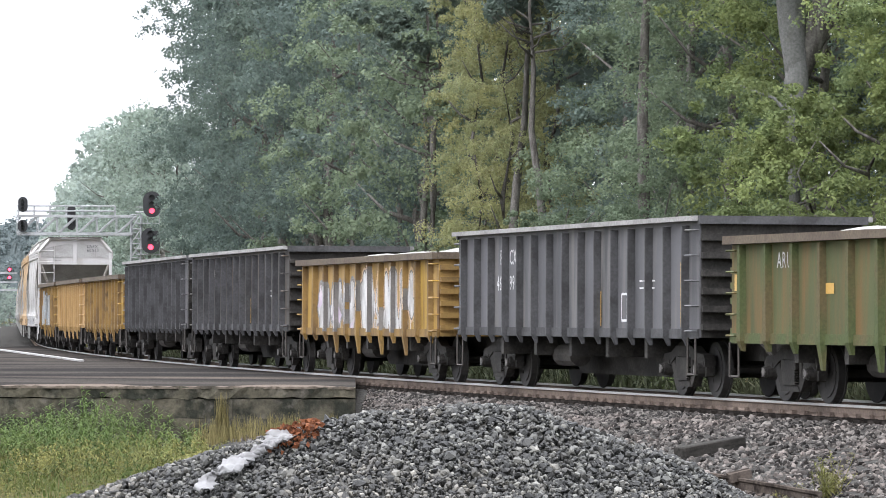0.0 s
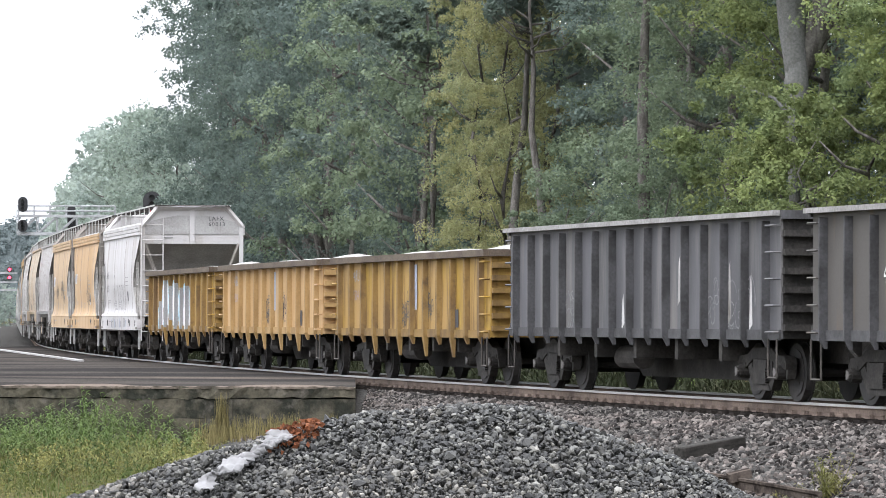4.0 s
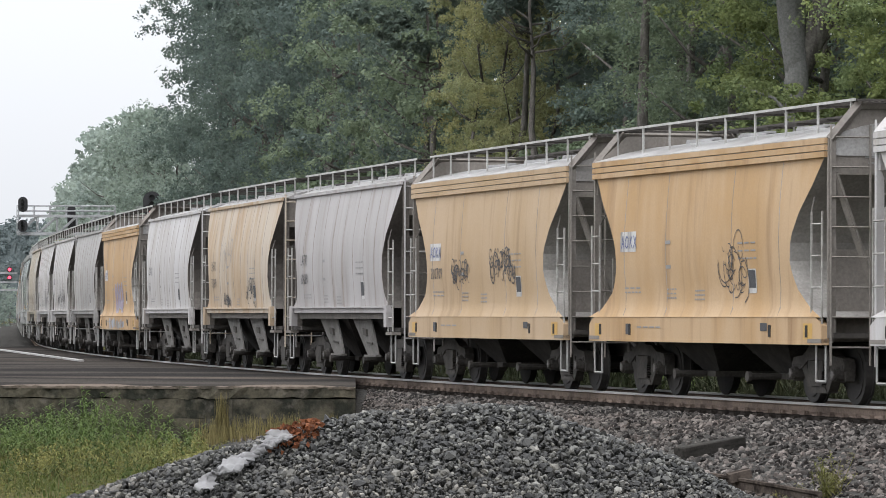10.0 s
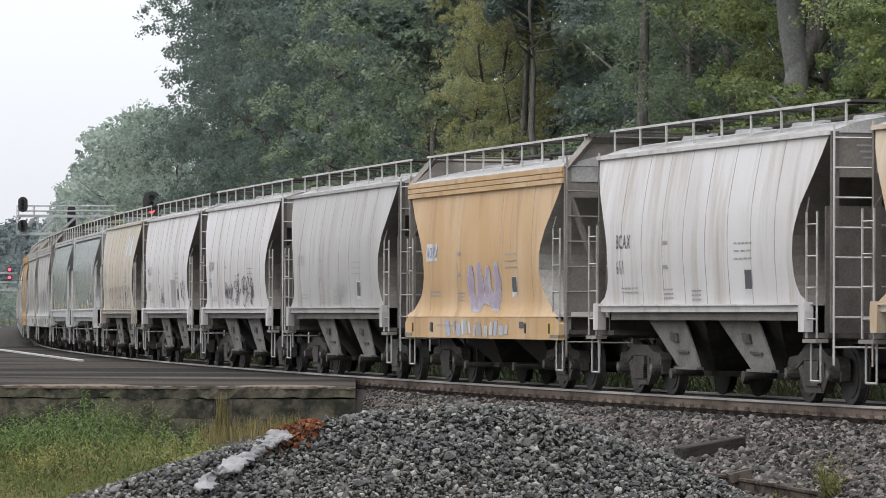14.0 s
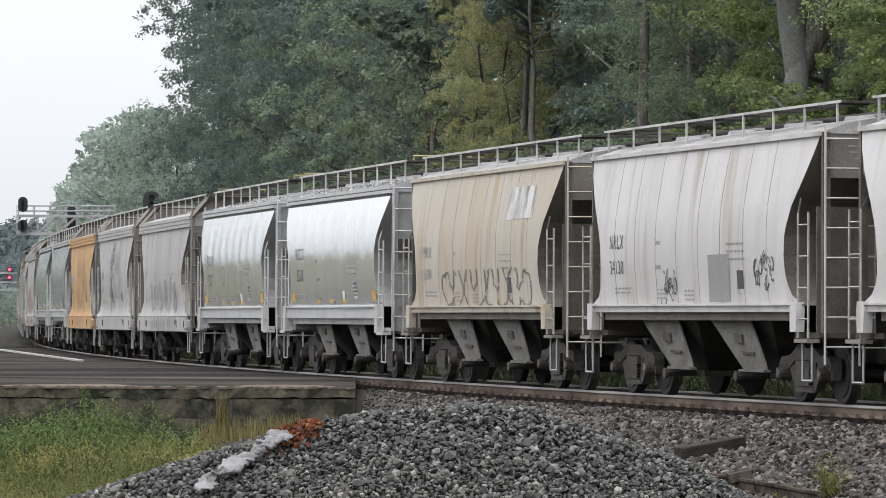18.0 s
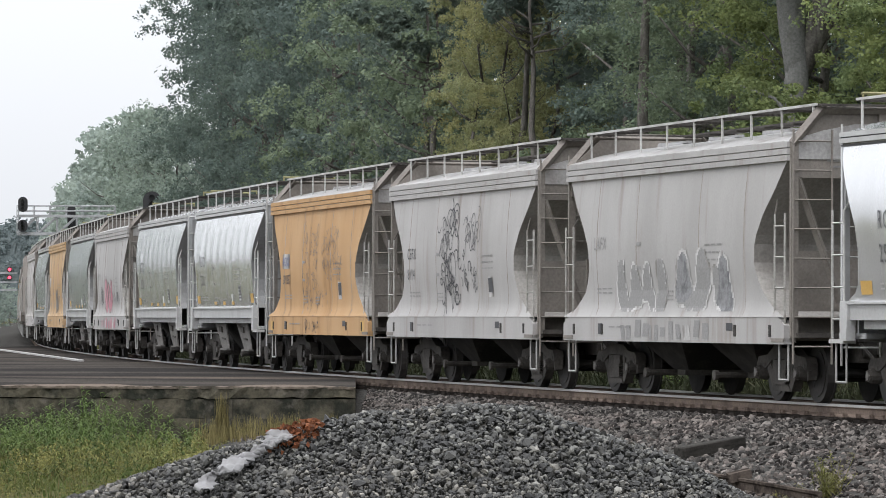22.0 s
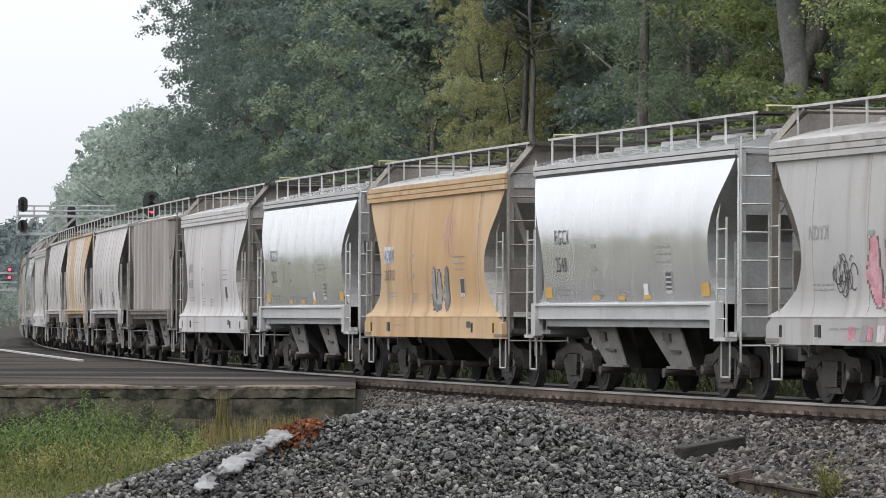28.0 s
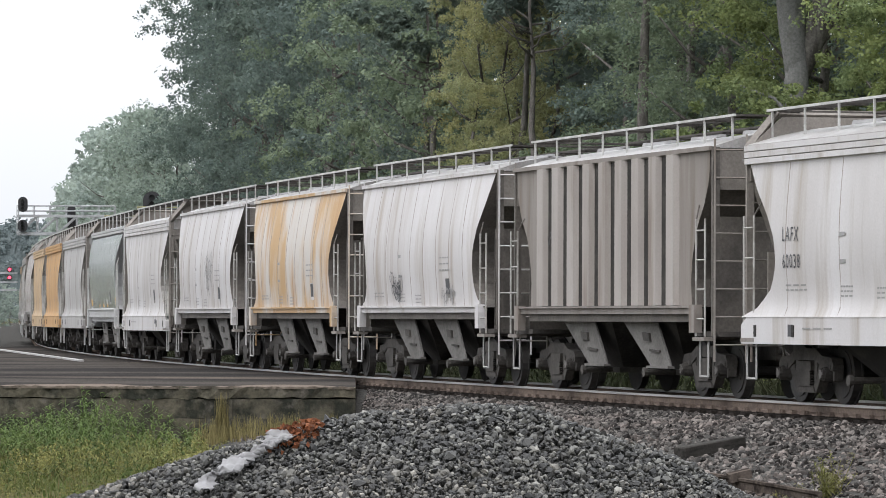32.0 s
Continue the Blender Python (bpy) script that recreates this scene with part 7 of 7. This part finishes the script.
    for x, z0, z1 in ((4.9, 1.2, 2.2), (5.9, 1.1, 2.0), (6.5, 1.3, 1.75), (-0.6, 1.1, 1.7), (2.4, 1.5, 2.3)):
        on_gondola(gon[4], "dust_streak", [[(x, z0), (x + 0.16, z0 + 0.1), (x + 0.1, z1), (x + 0.04, z1 - 0.1)]], MARK_PALE, "high")
    on_gondola(gon[4], "spray_tag", tag(rng, -3.9, -3.2, 1.1, 1.8, 2, 0.035), MARK_DUST, "high")
    on_side(gon[0], "flat", "reflector", plate(-6.6, -6.2, 1.72, 1.98, 1), MARK_YELLOW)
    on_side(gon[0], "flat", "reflector", plate(-2.9, -2.4, 1.66, 1.82, 1), MARK_YELLOW)
    word(gon[0], "flat", "ARU", -4.75, 2.06, 0.36, MARK_PALE)
    for car in (gon[5], gon[6]):
        on_side(car, "flat", "spray_patch", plate(0.35, 0.85, 1.45, 2.36, 1), MARK_GREY_BLUE)
        word(car, "flat", "ARU", -5.05, 2.06, 0.36, MARK_GREY_BLUE)
        word(car, "flat", "7504", -5.05, 1.66, 0.30, MARK_MAUVE)
        on_side(car, "flat", "spray_tag", tag(rng, -0.6, 0.1, 1.1, 1.8, 2, 0.04), MARK)
        on_side(car, "flat", "spray_tag", tag(rng, 1.6, 2.2, 1.2, 1.9, 2, 0.04), MARK)
        on_side(car, "flat", "label_plate", plate(3.9, 4.3, 1.1, 1.45, 1), MARK)


build_marks()


def motions():
    times = [float(t) for t in range(0, 33)]
    for car, mid, base in CARS:
        walk(car, [(t, car_pose(mid, base, t)) for t in times])
    # every wheelset turns at the same rate, so the front and the rear axles share one set of keys each
    spin = {}
    for car, mid, base in CARS:
        for o in car.children_recursive:
            if o.name.startswith("wheelset"):
                place = round(o.location.x, 2)
                if place not in spin:
                    rows = []
                    for i in range(int(LENGTH * FPS) + 1):
                        t = i / FPS
                        rows.append((t, Matrix.Translation(o.location) @ Matrix.Rotation(gone(t) / 0.457, 4, "Y")))
                    walk(o, rows)
                    spin[place] = o.animation_data
                else:
                    o.rotation_mode = "QUATERNION"
                    o.animation_data_create()
                    o.animation_data.action = spin[place].action
                    o.animation_data.action_slot = spin[place].action_slot


motions()
